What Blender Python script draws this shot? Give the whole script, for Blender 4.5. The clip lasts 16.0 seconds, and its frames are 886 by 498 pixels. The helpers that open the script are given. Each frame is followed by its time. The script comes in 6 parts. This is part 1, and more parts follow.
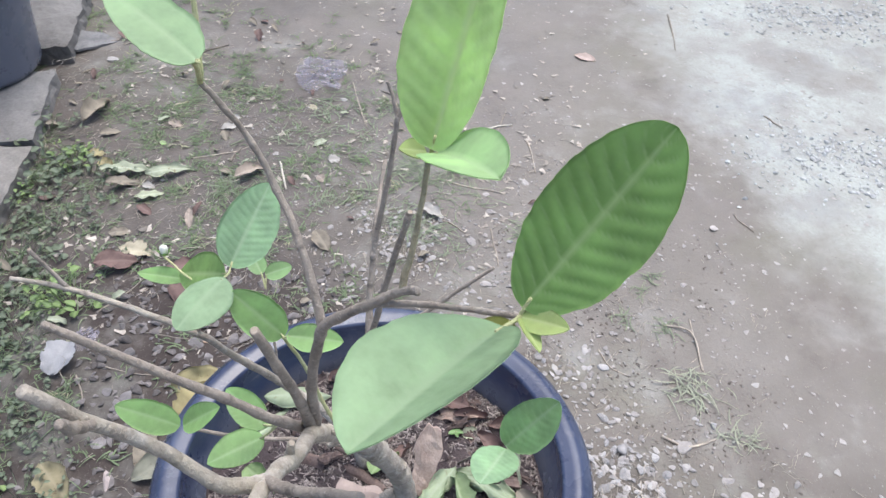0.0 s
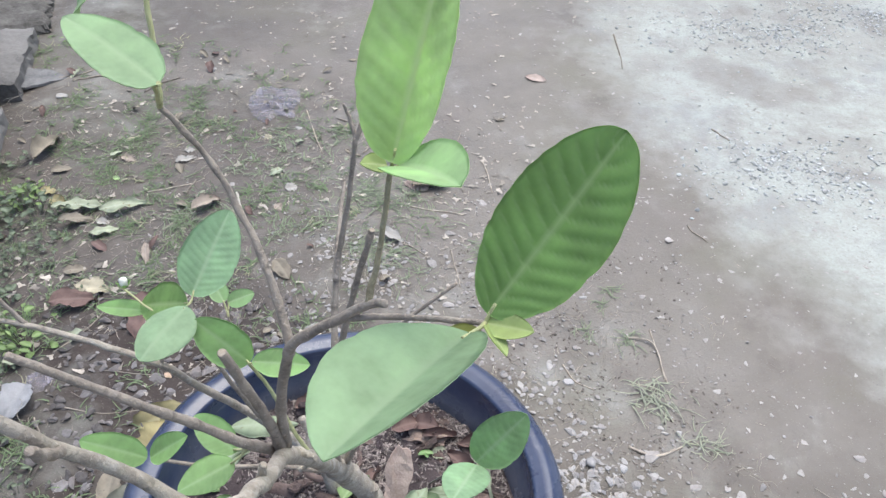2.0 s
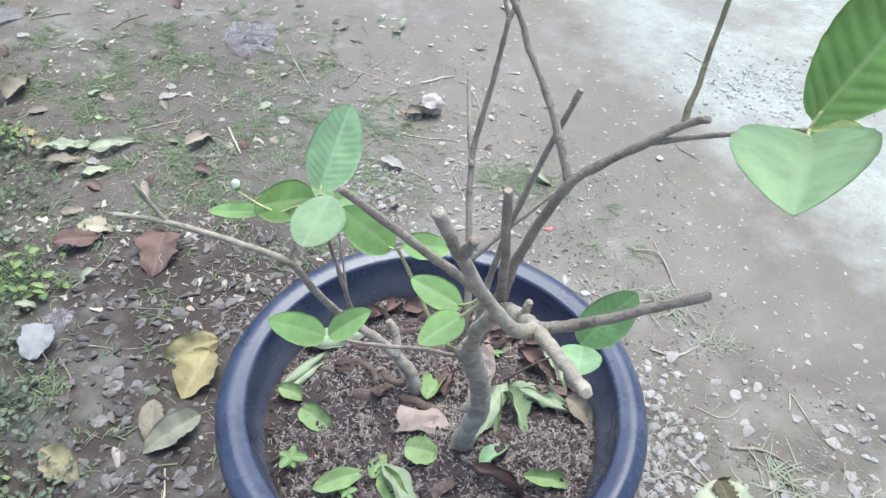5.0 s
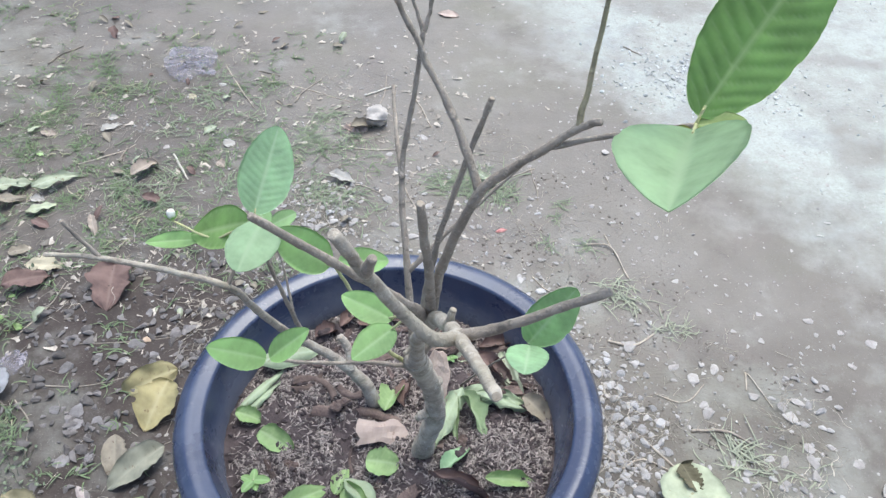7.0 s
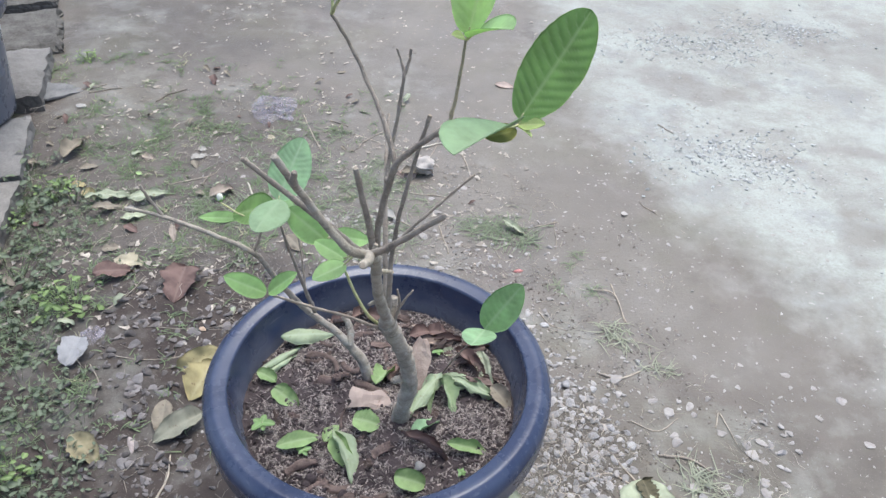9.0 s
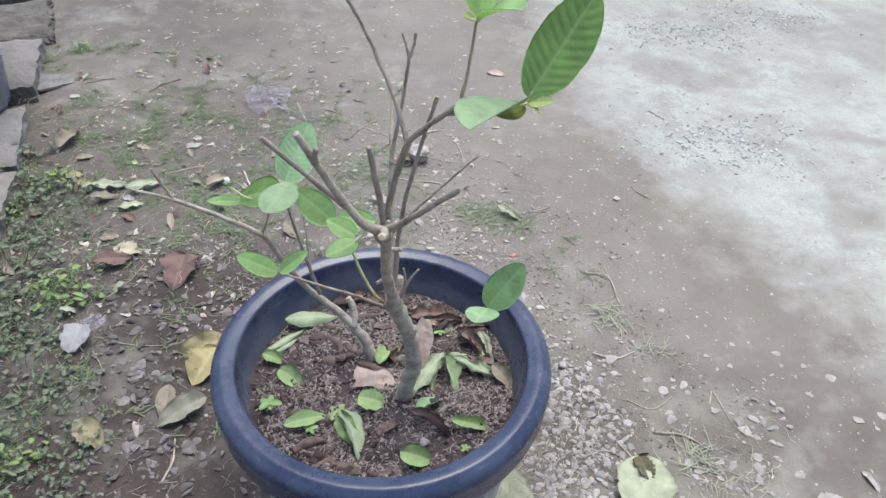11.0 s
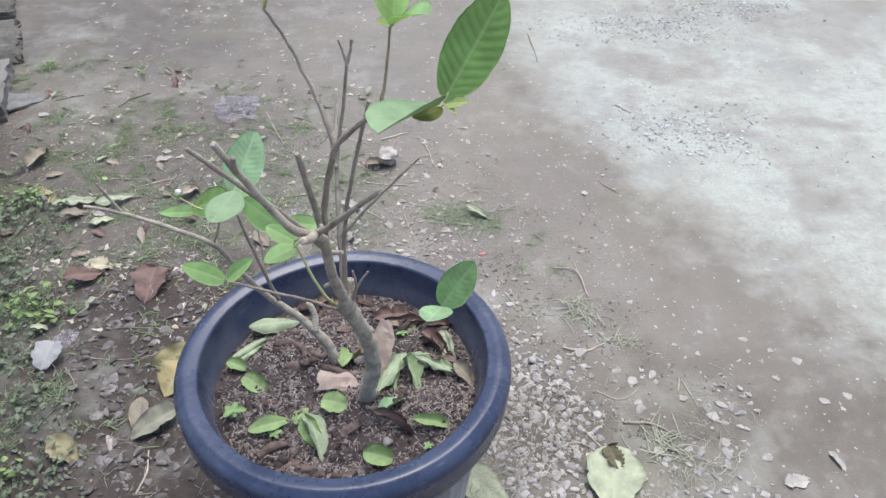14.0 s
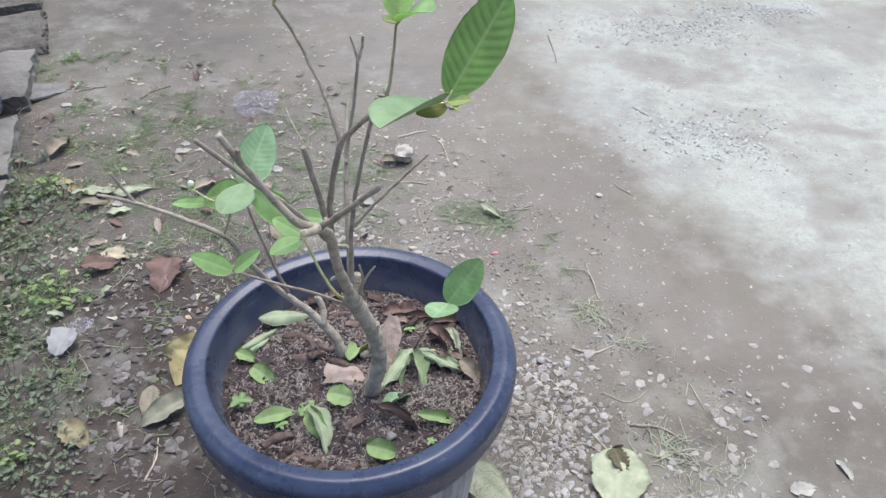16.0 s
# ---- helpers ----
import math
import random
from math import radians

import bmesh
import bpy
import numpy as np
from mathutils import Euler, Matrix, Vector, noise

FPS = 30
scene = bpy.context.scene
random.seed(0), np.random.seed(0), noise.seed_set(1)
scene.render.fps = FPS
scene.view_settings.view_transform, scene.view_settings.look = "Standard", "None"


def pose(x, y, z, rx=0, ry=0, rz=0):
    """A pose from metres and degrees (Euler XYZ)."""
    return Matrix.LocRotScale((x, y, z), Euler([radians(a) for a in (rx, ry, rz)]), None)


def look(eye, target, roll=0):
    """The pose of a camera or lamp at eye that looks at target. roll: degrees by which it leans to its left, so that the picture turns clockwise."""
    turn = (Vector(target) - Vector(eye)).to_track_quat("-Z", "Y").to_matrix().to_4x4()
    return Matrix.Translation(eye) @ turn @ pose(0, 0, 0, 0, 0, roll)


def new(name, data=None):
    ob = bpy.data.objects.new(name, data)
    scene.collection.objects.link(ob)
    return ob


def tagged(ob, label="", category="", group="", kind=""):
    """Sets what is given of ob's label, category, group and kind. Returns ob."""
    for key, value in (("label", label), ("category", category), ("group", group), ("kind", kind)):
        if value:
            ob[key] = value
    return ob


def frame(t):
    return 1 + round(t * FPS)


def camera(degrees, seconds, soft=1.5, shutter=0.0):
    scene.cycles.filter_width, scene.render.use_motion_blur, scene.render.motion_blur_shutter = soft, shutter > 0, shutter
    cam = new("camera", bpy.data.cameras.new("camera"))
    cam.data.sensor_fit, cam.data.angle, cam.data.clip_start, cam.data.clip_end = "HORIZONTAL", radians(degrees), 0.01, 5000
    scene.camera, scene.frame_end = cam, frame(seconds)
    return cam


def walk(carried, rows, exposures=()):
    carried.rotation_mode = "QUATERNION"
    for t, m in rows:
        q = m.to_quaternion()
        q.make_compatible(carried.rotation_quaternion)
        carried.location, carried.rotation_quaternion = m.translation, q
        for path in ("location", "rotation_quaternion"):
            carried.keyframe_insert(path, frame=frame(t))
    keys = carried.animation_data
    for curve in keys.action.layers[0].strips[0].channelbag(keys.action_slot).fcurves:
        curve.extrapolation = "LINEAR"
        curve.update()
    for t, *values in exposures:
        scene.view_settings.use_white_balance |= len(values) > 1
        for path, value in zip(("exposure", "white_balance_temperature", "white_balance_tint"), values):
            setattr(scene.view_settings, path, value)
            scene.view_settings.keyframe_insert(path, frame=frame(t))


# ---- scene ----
cam = camera(57.4, 16.0, 1.42, 0.4)
PATH = [
    (0, (0.2473, -0.4604, 1.0119), (0.1349, 0.9760, -0.3752), 1.13),
    (0.5, (0.2454, -0.4646, 1.0069), (0.1806, 0.9672, -0.3881), -0.07),
    (1, (0.2464, -0.4630, 1.0090), (0.1808, 0.9780, -0.3763), 0.49),
    (1.5, (0.2440, -0.4638, 1.0086), (0.1721, 0.9966, -0.3561), 0.87),
    (2, (0.2464, -0.4686, 1.0124), (0.2296, 1.0159, -0.3277), 1.21),
    (2.5, (0.2325, -0.4629, 1.0124), (0.2454, 1.0191, -0.3306), 1.82),
    (3, (0.2098, -0.4515, 1.0100), (0.3362, 1.0100, -0.3495), 3.76),
    (3.3, (0.1920, -0.4580, 1.0020), (0.4210, 0.9510, -0.3990), 3.30),
    (3.5, (0.1716, -0.4567, 0.9994), (0.4146, 0.9392, -0.4121), 4.15),
    (3.7, (0.1490, -0.4540, 0.9970), (0.3800, 0.9330, -0.4250), 4.50),
    (4, (0.1198, -0.4675, 0.9902), (0.3323, 0.9212, -0.4333), 5.44),
    (4.5, (0.0933, -0.4949, 0.9883), (0.2743, 0.8960, -0.4374), 5.18),
    (5, (0.0868, -0.5155, 0.9842), (0.2682, 0.8839, -0.4331), 4.11),
    (5.2, (0.0920, -0.5189, 0.9892), (0.3108, 0.8802, -0.4232), 5.83),
    (7.3, (0.1161, -0.5231, 0.9954), (0.3674, 0.8855, -0.4020), 0.90),
    (7.5, (0.1267, -0.5337, 1.0006), (0.3252, 0.9104, -0.3688), -0.64),
    (7.7, (0.1500, -0.5460, 1.0020), (0.2550, 0.9420, -0.3300), -2.50),
    (8, (0.1869, -0.6040, 1.0114), (0.2095, 0.8943, -0.3132), -1.65),
    (8.2, (0.2132, -0.6412, 1.0273), (0.2090, 0.8638, -0.2898), 0.88),
    (10.3, (0.1438, -0.7655, 1.0879), (0.3181, 0.8083, -0.1339), 1.62),
    (10.5, (0.1486, -0.7664, 1.0860), (0.3159, 0.7880, -0.1614), 2.96),
    (11, (0.1724, -0.7554, 1.0773), (0.2789, 0.7716, -0.2100), 2.18),
    (11.5, (0.1959, -0.7484, 1.0767), (0.3312, 0.7726, -0.2150), 1.62),
    (12, (0.2072, -0.7453, 1.0774), (0.3260, 0.7657, -0.2275), 1.27),
    (12.5, (0.2077, -0.7412, 1.0728), (0.3073, 0.7525, -0.2534), 0.48),
    (13, (0.2067, -0.7489, 1.0791), (0.2889, 0.7692, -0.2204), -0.44),
    (13.5, (0.2116, -0.7612, 1.0831), (0.3476, 0.7552, -0.2138), 0.04),
    (14, (0.2186, -0.7701, 1.0856), (0.3441, 0.7585, -0.1980), 0.12),
    (14.5, (0.2262, -0.7729, 1.0840), (0.3127, 0.7520, -0.2072), -0.42),
    (15, (0.2342, -0.7785, 1.0882), (0.3363, 0.7625, -0.1826), -0.77),
    (15.5, (0.2325, -0.7750, 1.0850), (0.3279, 0.7537, -0.2012), 0.03),
    (16, (0.2313, -0.7777, 1.0880), (0.3104, 0.7528, -0.1971), 0.48),
]
walk(cam, [(t, look(eye, target, roll)) for t, eye, target, roll in PATH], [(0.0, 0.90, 6150, 9), (1.5, 0.86, 6150, 8), (2.5, 0.82, 6150, 6), (3.2, 0.80, 6150, 6), (4.0, 1.02, 6100, 5), (4.6, 1.04, 6040, 4), (5.2, 1.08, 5990, 3), (8.0, 0.90, 6000, 5), (10.3, 0.82, 6260, 7), (16.0, 0.82, 6260, 7)])

# ---------------------------------------------------------------- world, sun, exposure
world = bpy.data.worlds.new("overcast_sky")
scene.world = world
world.use_nodes = True
wn, wl = world.node_tree.nodes, world.node_tree.links
sky = wn.new("ShaderNodeTexSky")
sky.sky_type = "NISHITA"
sky.sun_disc = False
sky.sun_elevation, sky.sun_rotation = radians(75), radians(31)
sky.dust_density, sky.air_density = 4.5, 0.9
wl.new(sky.outputs[0], wn["Background"].inputs[0])
wn["Background"].inputs[1].default_value = 0.15
sun_data = bpy.data.lights.new("sun", "SUN")
sun_data.energy, sun_data.angle, sun_data.color = 1.1, radians(40), (1.0, 0.99, 0.97)
sun = new("sun", sun_data)
sun.matrix_world = look((0.45, 0.75, 3.2), (0, 0, 0))

# ---------------------------------------------------------------- material helpers


def mat(name):
    m = bpy.data.materials.new(name)
    m.use_nodes = True
    n = m.node_tree.nodes
    return m, n, m.node_tree.links, n["Principled BSDF"]


def noise_tex(n, l, scale, detail=5.0, rough=0.55, vec=None):
    t = n.new("ShaderNodeTexNoise")
    t.inputs["Scale"].default_value, t.inputs["Detail"].default_value, t.inputs["Roughness"].default_value = scale, detail, rough
    if vec is not None:
        l.new(vec, t.inputs["Vector"])
    return t.outputs["Fac"]


def place(n):
    return n.new("ShaderNodeTexCoord").outputs["Object"]


def ramp(n, l, fac, *stops):
    r = n.new("ShaderNodeValToRGB")
    while len(r.color_ramp.elements) < len(stops):
        r.color_ramp.elements.new(0.5)
    for e, (at, col) in zip(r.color_ramp.elements, stops):
        e.position, e.color = at, (*col, 1) if len(col) == 3 else col
    l.new(fac, r.inputs[0])
    return r.outputs[0]


def grey(v):
    return (v, v, v)


def mix(n, l, fac, a, b, how="MIX"):
    m = n.new("ShaderNodeMix")
    m.data_type, m.blend_type = "RGBA", how
    for sock, v in ((m.inputs[0], fac), (m.inputs[6], a), (m.inputs[7], b)):
        if isinstance(v, (int, float)):
            sock.default_value = v
        elif isinstance(v, tuple):
            sock.default_value = (*v, 1)
        else:
            l.new(v, sock)
    return m.outputs[2]


def calc(n, l, op, a, b=0.0, c=0.0):
    m = n.new("ShaderNodeMath")
    m.operation = op
    for sock, v in zip(m.inputs, (a, b, c)):
        if isinstance(v, (int, float)):
            sock.default_value = v
        else:
            l.new(v, sock)
    return m.outputs[0]


def bump(n, l, bsdf, height, strength=0.4, distance=0.002):
    b = n.new("ShaderNodeBump")
    b.inputs["Strength"].default_value, b.inputs["Distance"].default_value = strength, distance
    l.new(height, b.inputs["Height"])
    l.new(b.outputs[0], bsdf.inputs["Normal"])


def attr(n, name):
    a = n.new("ShaderNodeAttribute")
    a.attribute_name = name
    return a.outputs["Fac"]


def mottled(name, dark, light, scale, rough=0.8, grain=300.0, relief=0.4, depth=0.001, vary=0.0, island=False, spec=0.3):
    """A surface of two tones at two scales, with fine relief; vary: tone from piece to piece."""
    m, n, l, b = mat(name)
    p = place(n)
    big, fine = noise_tex(n, l, scale, 6, 0.6, p), noise_tex(n, l, grain, 3, 0.6, p)
    both = calc(n, l, "ADD", calc(n, l, "MULTIPLY", big, 0.7), calc(n, l, "MULTIPLY", fine, 0.3))
    col = ramp(n, l, both, (0.32, dark), (0.68, light))
    if vary:
        pick = n.new("ShaderNodeNewGeometry").outputs["Random Per Island"] if island else n.new("ShaderNodeObjectInfo").outputs["Random"]
        tone = calc(n, l, "MULTIPLY_ADD", pick, 2 * vary, 1 - vary)
        comb = n.new("ShaderNodeCombineColor")
        for i in range(3):
            l.new(tone, comb.inputs[i])
        col = mix(n, l, 1.0, col, comb.outputs[0], "MULTIPLY")
    l.new(col, b.inputs["Base Color"])
    b.inputs["Roughness"].default_value = rough
    b.inputs["Specular IOR Level"].default_value = spec
    bump(n, l, b, both, relief, depth)
    return m


def leaf_material(name, base, vein, back=0.35, rough=0.45, spots=None):
    """A leaf: soft mottling, paler veins from the mesh, light let through, a few dry spots."""
    m, n, l, b = mat(name)
    p = place(n)
    big, fine = noise_tex(n, l, 45, 4, 0.6, p), noise_tex(n, l, 900, 2, 0.5, p)
    dark = tuple(c * 0.78 for c in base)
    light = tuple(min(1, c * 1.22) for c in base)
    col = ramp(n, l, big, (0.3, dark), (0.7, light))
    col = mix(n, l, calc(n, l, "MULTIPLY", attr(n, "vein"), 0.75), col, vein)
    if spots:
        col = mix(n, l, ramp(n, l, noise_tex(n, l, 120, 3, 0.6, p), (0.66, grey(0)), (0.72, grey(1))), col, spots)
    l.new(col, b.inputs["Base Color"])
    b.inputs["Roughness"].default_value = rough
    b.inputs["Specular IOR Level"].default_value = 0.35
    bump(n, l, b, fine, 0.12, 0.0006)
    tr = n.new("ShaderNodeBsdfTranslucent")
    l.new(mix(n, l, 1.0, col, (1.0, 1.0, 0.7), "MULTIPLY"), tr.inputs[0])
    mx = n.new("ShaderNodeMixShader")
    mx.inputs[0].default_value = back
    l.new(b.outputs[0], mx.inputs[1])
    l.new(tr.outputs[0], mx.inputs[2])
    l.new(mx.outputs[0], n["Material Output"].inputs[0])
    return m


# ---------------------------------------------------------------- materials


def ground_material():
    m, n, l, b = mat("ground_mud")
    p = place(n)
    broad, mid, fine = noise_tex(n, l, 3.0, 6, 0.6, p), noise_tex(n, l, 14, 6, 0.62, p), noise_tex(n, l, 160, 4, 0.65, p)
    mud = ramp(n, l, broad, (0.3, (0.136, 0.117, 0.097)), (0.7, (0.190, 0.170, 0.142)))
    mud = mix(n, l, ramp(n, l, mid, (0.40, grey(0)), (0.72, grey(0.35))), mud, (0.226, 0.206, 0.184))
    mud = mix(n, l, ramp(n, l, noise_tex(n, l, 1.7, 7, 0.68, p), (0.50, grey(0)), (0.64, grey(0.38))), mud, (0.252, 0.232, 0.204))
    mud = mix(n, l, ramp(n, l, noise_tex(n, l, 7.0, 6, 0.7, p), (0.30, grey(0.5)), (0.44, grey(0))), mud, (0.098, 0.080, 0.070))
    mud = mix(n, l, calc(n, l, "MULTIPLY", attr(n, "darkened"), ramp(n, l, mid, (0.3, grey(0.95)), (0.7, grey(0.45)))), mud, (0.090, 0.078, 0.065))
    mud = mix(n, l, ramp(n, l, noise_tex(n, l, 2.4, 6, 0.65, p), (0.50, grey(0)), (0.66, grey(0.5))), mud, (0.150, 0.142, 0.098))
    mud = mix(n, l, ramp(n, l, noise_tex(n, l, 3.3, 6, 0.65, p), (0.30, grey(0.5)), (0.46, grey(0))), mud, (0.180, 0.151, 0.133))
    # damp, mossy soil under the grass; soft shade left of the pot painted in
    moss = mix(n, l, ramp(n, l, mid, (0.35, grey(0.1)), (0.65, grey(0.9))), (0.036, 0.028, 0.026), (0.071, 0.057, 0.051))
    mud = mix(n, l, calc(n, l, "MULTIPLY", attr(n, "moss"), 0.92), mud, moss)
    # pale crushed limestone, washed thin in places
    edge = calc(n, l, "ADD", attr(n, "pale"), calc(n, l, "MULTIPLY_ADD", mid, 1.3, -0.65))
    edge = calc(n, l, "ADD", edge, calc(n, l, "MULTIPLY_ADD", noise_tex(n, l, 2.2, 5, 0.6, p), 2.0, -1.04))
    chalk = ramp(n, l, fine, (0.3, (0.315, 0.328, 0.290)), (0.7, (0.410, 0.432, 0.395)))
    chalk = mix(n, l, ramp(n, l, noise_tex(n, l, 2.6, 8, 0.70, p), (0.46, grey(0)), (0.66, grey(0.62))), chalk, (0.225, 0.208, 0.172))
    chalk = mix(n, l, ramp(n, l, noise_tex(n, l, 4.1, 6, 0.7, p), (0.53, grey(0)), (0.62, grey(0.7))), chalk, (0.255, 0.262, 0.248))
    chalk = mix(n, l, ramp(n, l, noise_tex(n, l, 30, 5, 0.7, p), (0.52, grey(0)), (0.66, grey(0.5))), chalk, (0.24, 0.232, 0.198))
    chalk = mix(n, l, calc(n, l, "MULTIPLY", attr(n, "stain"), ramp(n, l, mid, (0.3, grey(0.95)), (0.65, grey(0.6)))), chalk, (0.205, 0.192, 0.166))
    chalk = mix(n, l, ramp(n, l, noise_tex(n, l, 11, 6, 0.7, p), (0.48, grey(0)), (0.66, grey(0.5))), chalk, (0.270, 0.258, 0.226))
    far = noise_tex(n, l, 0.45, 4, 0.6, p)
    chalk = mix(n, l, ramp(n, l, far, (0.5, grey(0)), (0.62, grey(0.8))), chalk, (0.205, 0.182, 0.155))
    col = mix(n, l, ramp(n, l, edge, (0.03, grey(0)), (1.00, grey(0.96))), mud, chalk)
    # grains: tiny pale and dark specks
    speck = noise_tex(n, l, 420, 2, 0.5, p)
    col = mix(n, l, ramp(n, l, speck, (0.66, grey(0)), (0.72, grey(0.4))), col, (0.36, 0.34, 0.31))
    col = mix(n, l, ramp(n, l, speck, (0.28, grey(0.5)), (0.34, grey(0))), col, (0.08, 0.065, 0.055))
    l.new(col, b.inputs["Base Color"])
    wet = ramp(n, l, broad, (0.35, grey(0.42)), (0.65, grey(0.66)))
    l.new(wet, b.inputs["Roughness"])
    l.new(calc(n, l, "MULTIPLY_ADD", calc(n, l, "MAXIMUM", attr(n, "moss"), calc(n, l, "MULTIPLY", attr(n, "darkened"), 0.7)), -0.40, 0.5), b.inputs["Specular IOR Level"])
    rel = calc(n, l, "ADD", calc(n, l, "MULTIPLY", mid, 0.8), calc(n, l, "MULTIPLY", fine, 0.35))
    rel = calc(n, l, "ADD", rel, calc(n, l, "MULTIPLY", speck, 0.12))
    bump(n, l, b, rel, 0.55, 0.006)
    return m


def plastic_material():
    m, n, l, b = mat("black_plastic")
    p = place(n)
    dust, fine = noise_tex(n, l, 16, 6, 0.65, p), noise_tex(n, l, 240, 3, 0.6, p)
    col = ramp(n, l, dust, (0.3, (0.017, 0.025, 0.060)), (0.75, (0.044, 0.060, 0.112)))
    col = mix(n, l, ramp(n, l, fine, (0.60, grey(0)), (0.75, grey(0.35))), col, (0.12, 0.125, 0.14))
    # paler patches: worn plastic, and soft highlights of the lip put into the colour
    col = mix(n, l, ramp(n, l, noise_tex(n, l, 9, 5, 0.7, p), (0.48, grey(0)), (0.66, grey(0.45))), col, (0.100, 0.118, 0.172))
    # scuffs along the turn of the lip
    st = n.new("ShaderNodeMapping")
    st.inputs["Scale"].default_value = (30, 30, 260)
    l.new(p, st.inputs[0])
    scuff = noise_tex(n, l, 1.0, 3, 0.6, st.outputs[0])
    col = mix(n, l, ramp(n, l, scuff, (0.63, grey(0)), (0.73, grey(0.30))), col, (0.20, 0.21, 0.24))
    # pale dust and painted sky reflection where the inner wall meets the soil
    xyz = n.new("ShaderNodeSeparateXYZ")
    l.new(p, xyz.inputs[0])
    away = calc(n, l, "SQRT", calc(n, l, "ADD", calc(n, l, "MULTIPLY", xyz.outputs[0], xyz.outputs[0]), calc(n, l, "MULTIPLY", xyz.outputs[1], xyz.outputs[1])))
    dust_and_sheen = calc(n, l, "MULTIPLY_ADD", calc(n, l, "ADD", dust, -0.5), 0.022, away)
    col = mix(n, l, ramp(n, l, dust_and_sheen, (0.1765, grey(0.75)), (0.1835, grey(0))), col, (0.150, 0.160, 0.195))
    l.new(col, b.inputs["Base Color"])
    l.new(ramp(n, l, dust, (0.3, grey(0.20)), (0.7, grey(0.36))), b.inputs["Roughness"])
    b.inputs["Specular IOR Level"].default_value = 0.5
    bump(n, l, b, fine, 0.1, 0.0008)
    return m


def bark_material(name, dark, light, moss=0.0):
    m, n, l, b = mat(name)
    p = place(n)
    big, fine = noise_tex(n, l, 60, 6, 0.65, p), noise_tex(n, l, 420, 4, 0.65, p)
    col = ramp(n, l, big, (0.3, dark), (0.7, light))
    col = mix(n, l, ramp(n, l, fine, (0.58, grey(0)), (0.72, grey(0.6))), col, tuple(c * 1.5 for c in light))
    # grey-white lichen in patches
    if moss:
        col = mix(n, l, ramp(n, l, noise_tex(n, l, 48, 5, 0.7, p), (0.54, grey(0)), (0.64, grey(0.55))), col, (0.56, 0.53, 0.47))
    # dark scars and lenticels across the bark
    st = n.new("ShaderNodeMapping")
    st.inputs["Scale"].default_value = (110, 110, 150)
    l.new(p, st.inputs[0])
    scar = noise_tex(n, l, 1.0, 3, 0.6, st.outputs[0])
    col = mix(n, l, ramp(n, l, scar, (0.30, grey(0.6)), (0.40, grey(0))), col, tuple(c * 0.5 for c in dark))
    if moss:
        col = mix(n, l, ramp(n, l, noise_tex(n, l, 35, 4, 0.6, p), (0.45, grey(0)), (0.6, grey(moss))), col, (0.215, 0.215, 0.115))
    l.new(col, b.inputs["Base Color"])
    b.inputs["Roughness"].default_value = 0.8
    bump(n, l, b, calc(n, l, "ADD", big, calc(n, l, "MULTIPLY", fine, 0.6)), 0.9, 0.0025)
    return m


GROUND = ground_material()
PLASTIC = plastic_material()


def dusty_material():
    """Old plastic, grey with dried mud that ran down it."""
    m, n, l, b = mat("dusty_plastic")
    p = place(n)
    st = n.new("ShaderNodeMapping")
    st.inputs["Scale"].default_value = (55, 55, 5)
    l.new(p, st.inputs[0])
    runs, fine = noise_tex(n, l, 1.0, 5, 0.6, st.outputs[0]), noise_tex(n, l, 220, 4, 0.6, p)
    col = ramp(n, l, runs, (0.35, (0.13, 0.135, 0.15)), (0.62, (0.42, 0.42, 0.42)))
    col = mix(n, l, ramp(n, l, fine, (0.5, grey(0)), (0.7, grey(0.5))), col, (0.30, 0.27, 0.24))
    l.new(col, b.inputs["Base Color"])
    b.inputs["Roughness"].default_value = 0.7
    bump(n, l, b, fine, 0.3, 0.001)
    return m


DUSTY = dusty_material()
BARK = bark_material("trunk_bark", (0.232, 0.198, 0.160), (0.515, 0.455, 0.376), 0.18)
TWIG = bark_material("twig_bark", (0.196, 0.163, 0.131), (0.405, 0.350, 0.288))
SHOOT = bark_material("green_shoot", (0.40, 0.41, 0.19), (0.56, 0.56, 0.31))
OLIVE_TWIG = bark_material("olive_twig", (0.235, 0.200, 0.125), (0.420, 0.370, 0.240))
CUT = mottled("cut_wood", (0.26, 0.21, 0.155), (0.46, 0.395, 0.31), 200, 0.8, 800)
LEAF = leaf_material("leaf_green", (0.325, 0.500, 0.238), (0.47, 0.60, 0.37), 0.40)
LEAF_DARK = leaf_material("leaf_deep_green", (0.280, 0.440, 0.150), (0.48, 0.60, 0.31), 0.45, 0.45)
LEAF_PALE = leaf_material("leaf_blue_green", (0.325, 0.455, 0.272), (0.385, 0.505, 0.32), 0.40, 0.6)
LEAF_YOUNG = leaf_material("leaf_fresh_green", (0.35, 0.535, 0.225), (0.50, 0.65, 0.36), 0.48, 0.5)
LEAF_LIGHT = leaf_material("leaf_pale_green", (0.37, 0.55, 0.33), (0.52, 0.66, 0.46), 0.42, 0.55)
LEAF_FRESH = leaf_material("leaf_tender_green", (0.50, 0.69, 0.38), (0.60, 0.76, 0.48), 0.5, 0.55)
LEAF_MILK = leaf_material("leaf_milky_green", (0.44, 0.59, 0.36), (0.53, 0.67, 0.44), 0.5, 0.6)
# bright green; the sky sheen on the tall leaf is put into this colour
LEAF_SUN = leaf_material("leaf_sunny_green", (0.64, 0.80, 0.46), (0.76, 0.87, 0.60), 0.60, 0.45)
LEAF_UNDER = leaf_material("leaf_underside", (0.385, 0.455, 0.300), (0.49, 0.555, 0.40), 0.3, 0.7, (0.33, 0.34, 0.22))
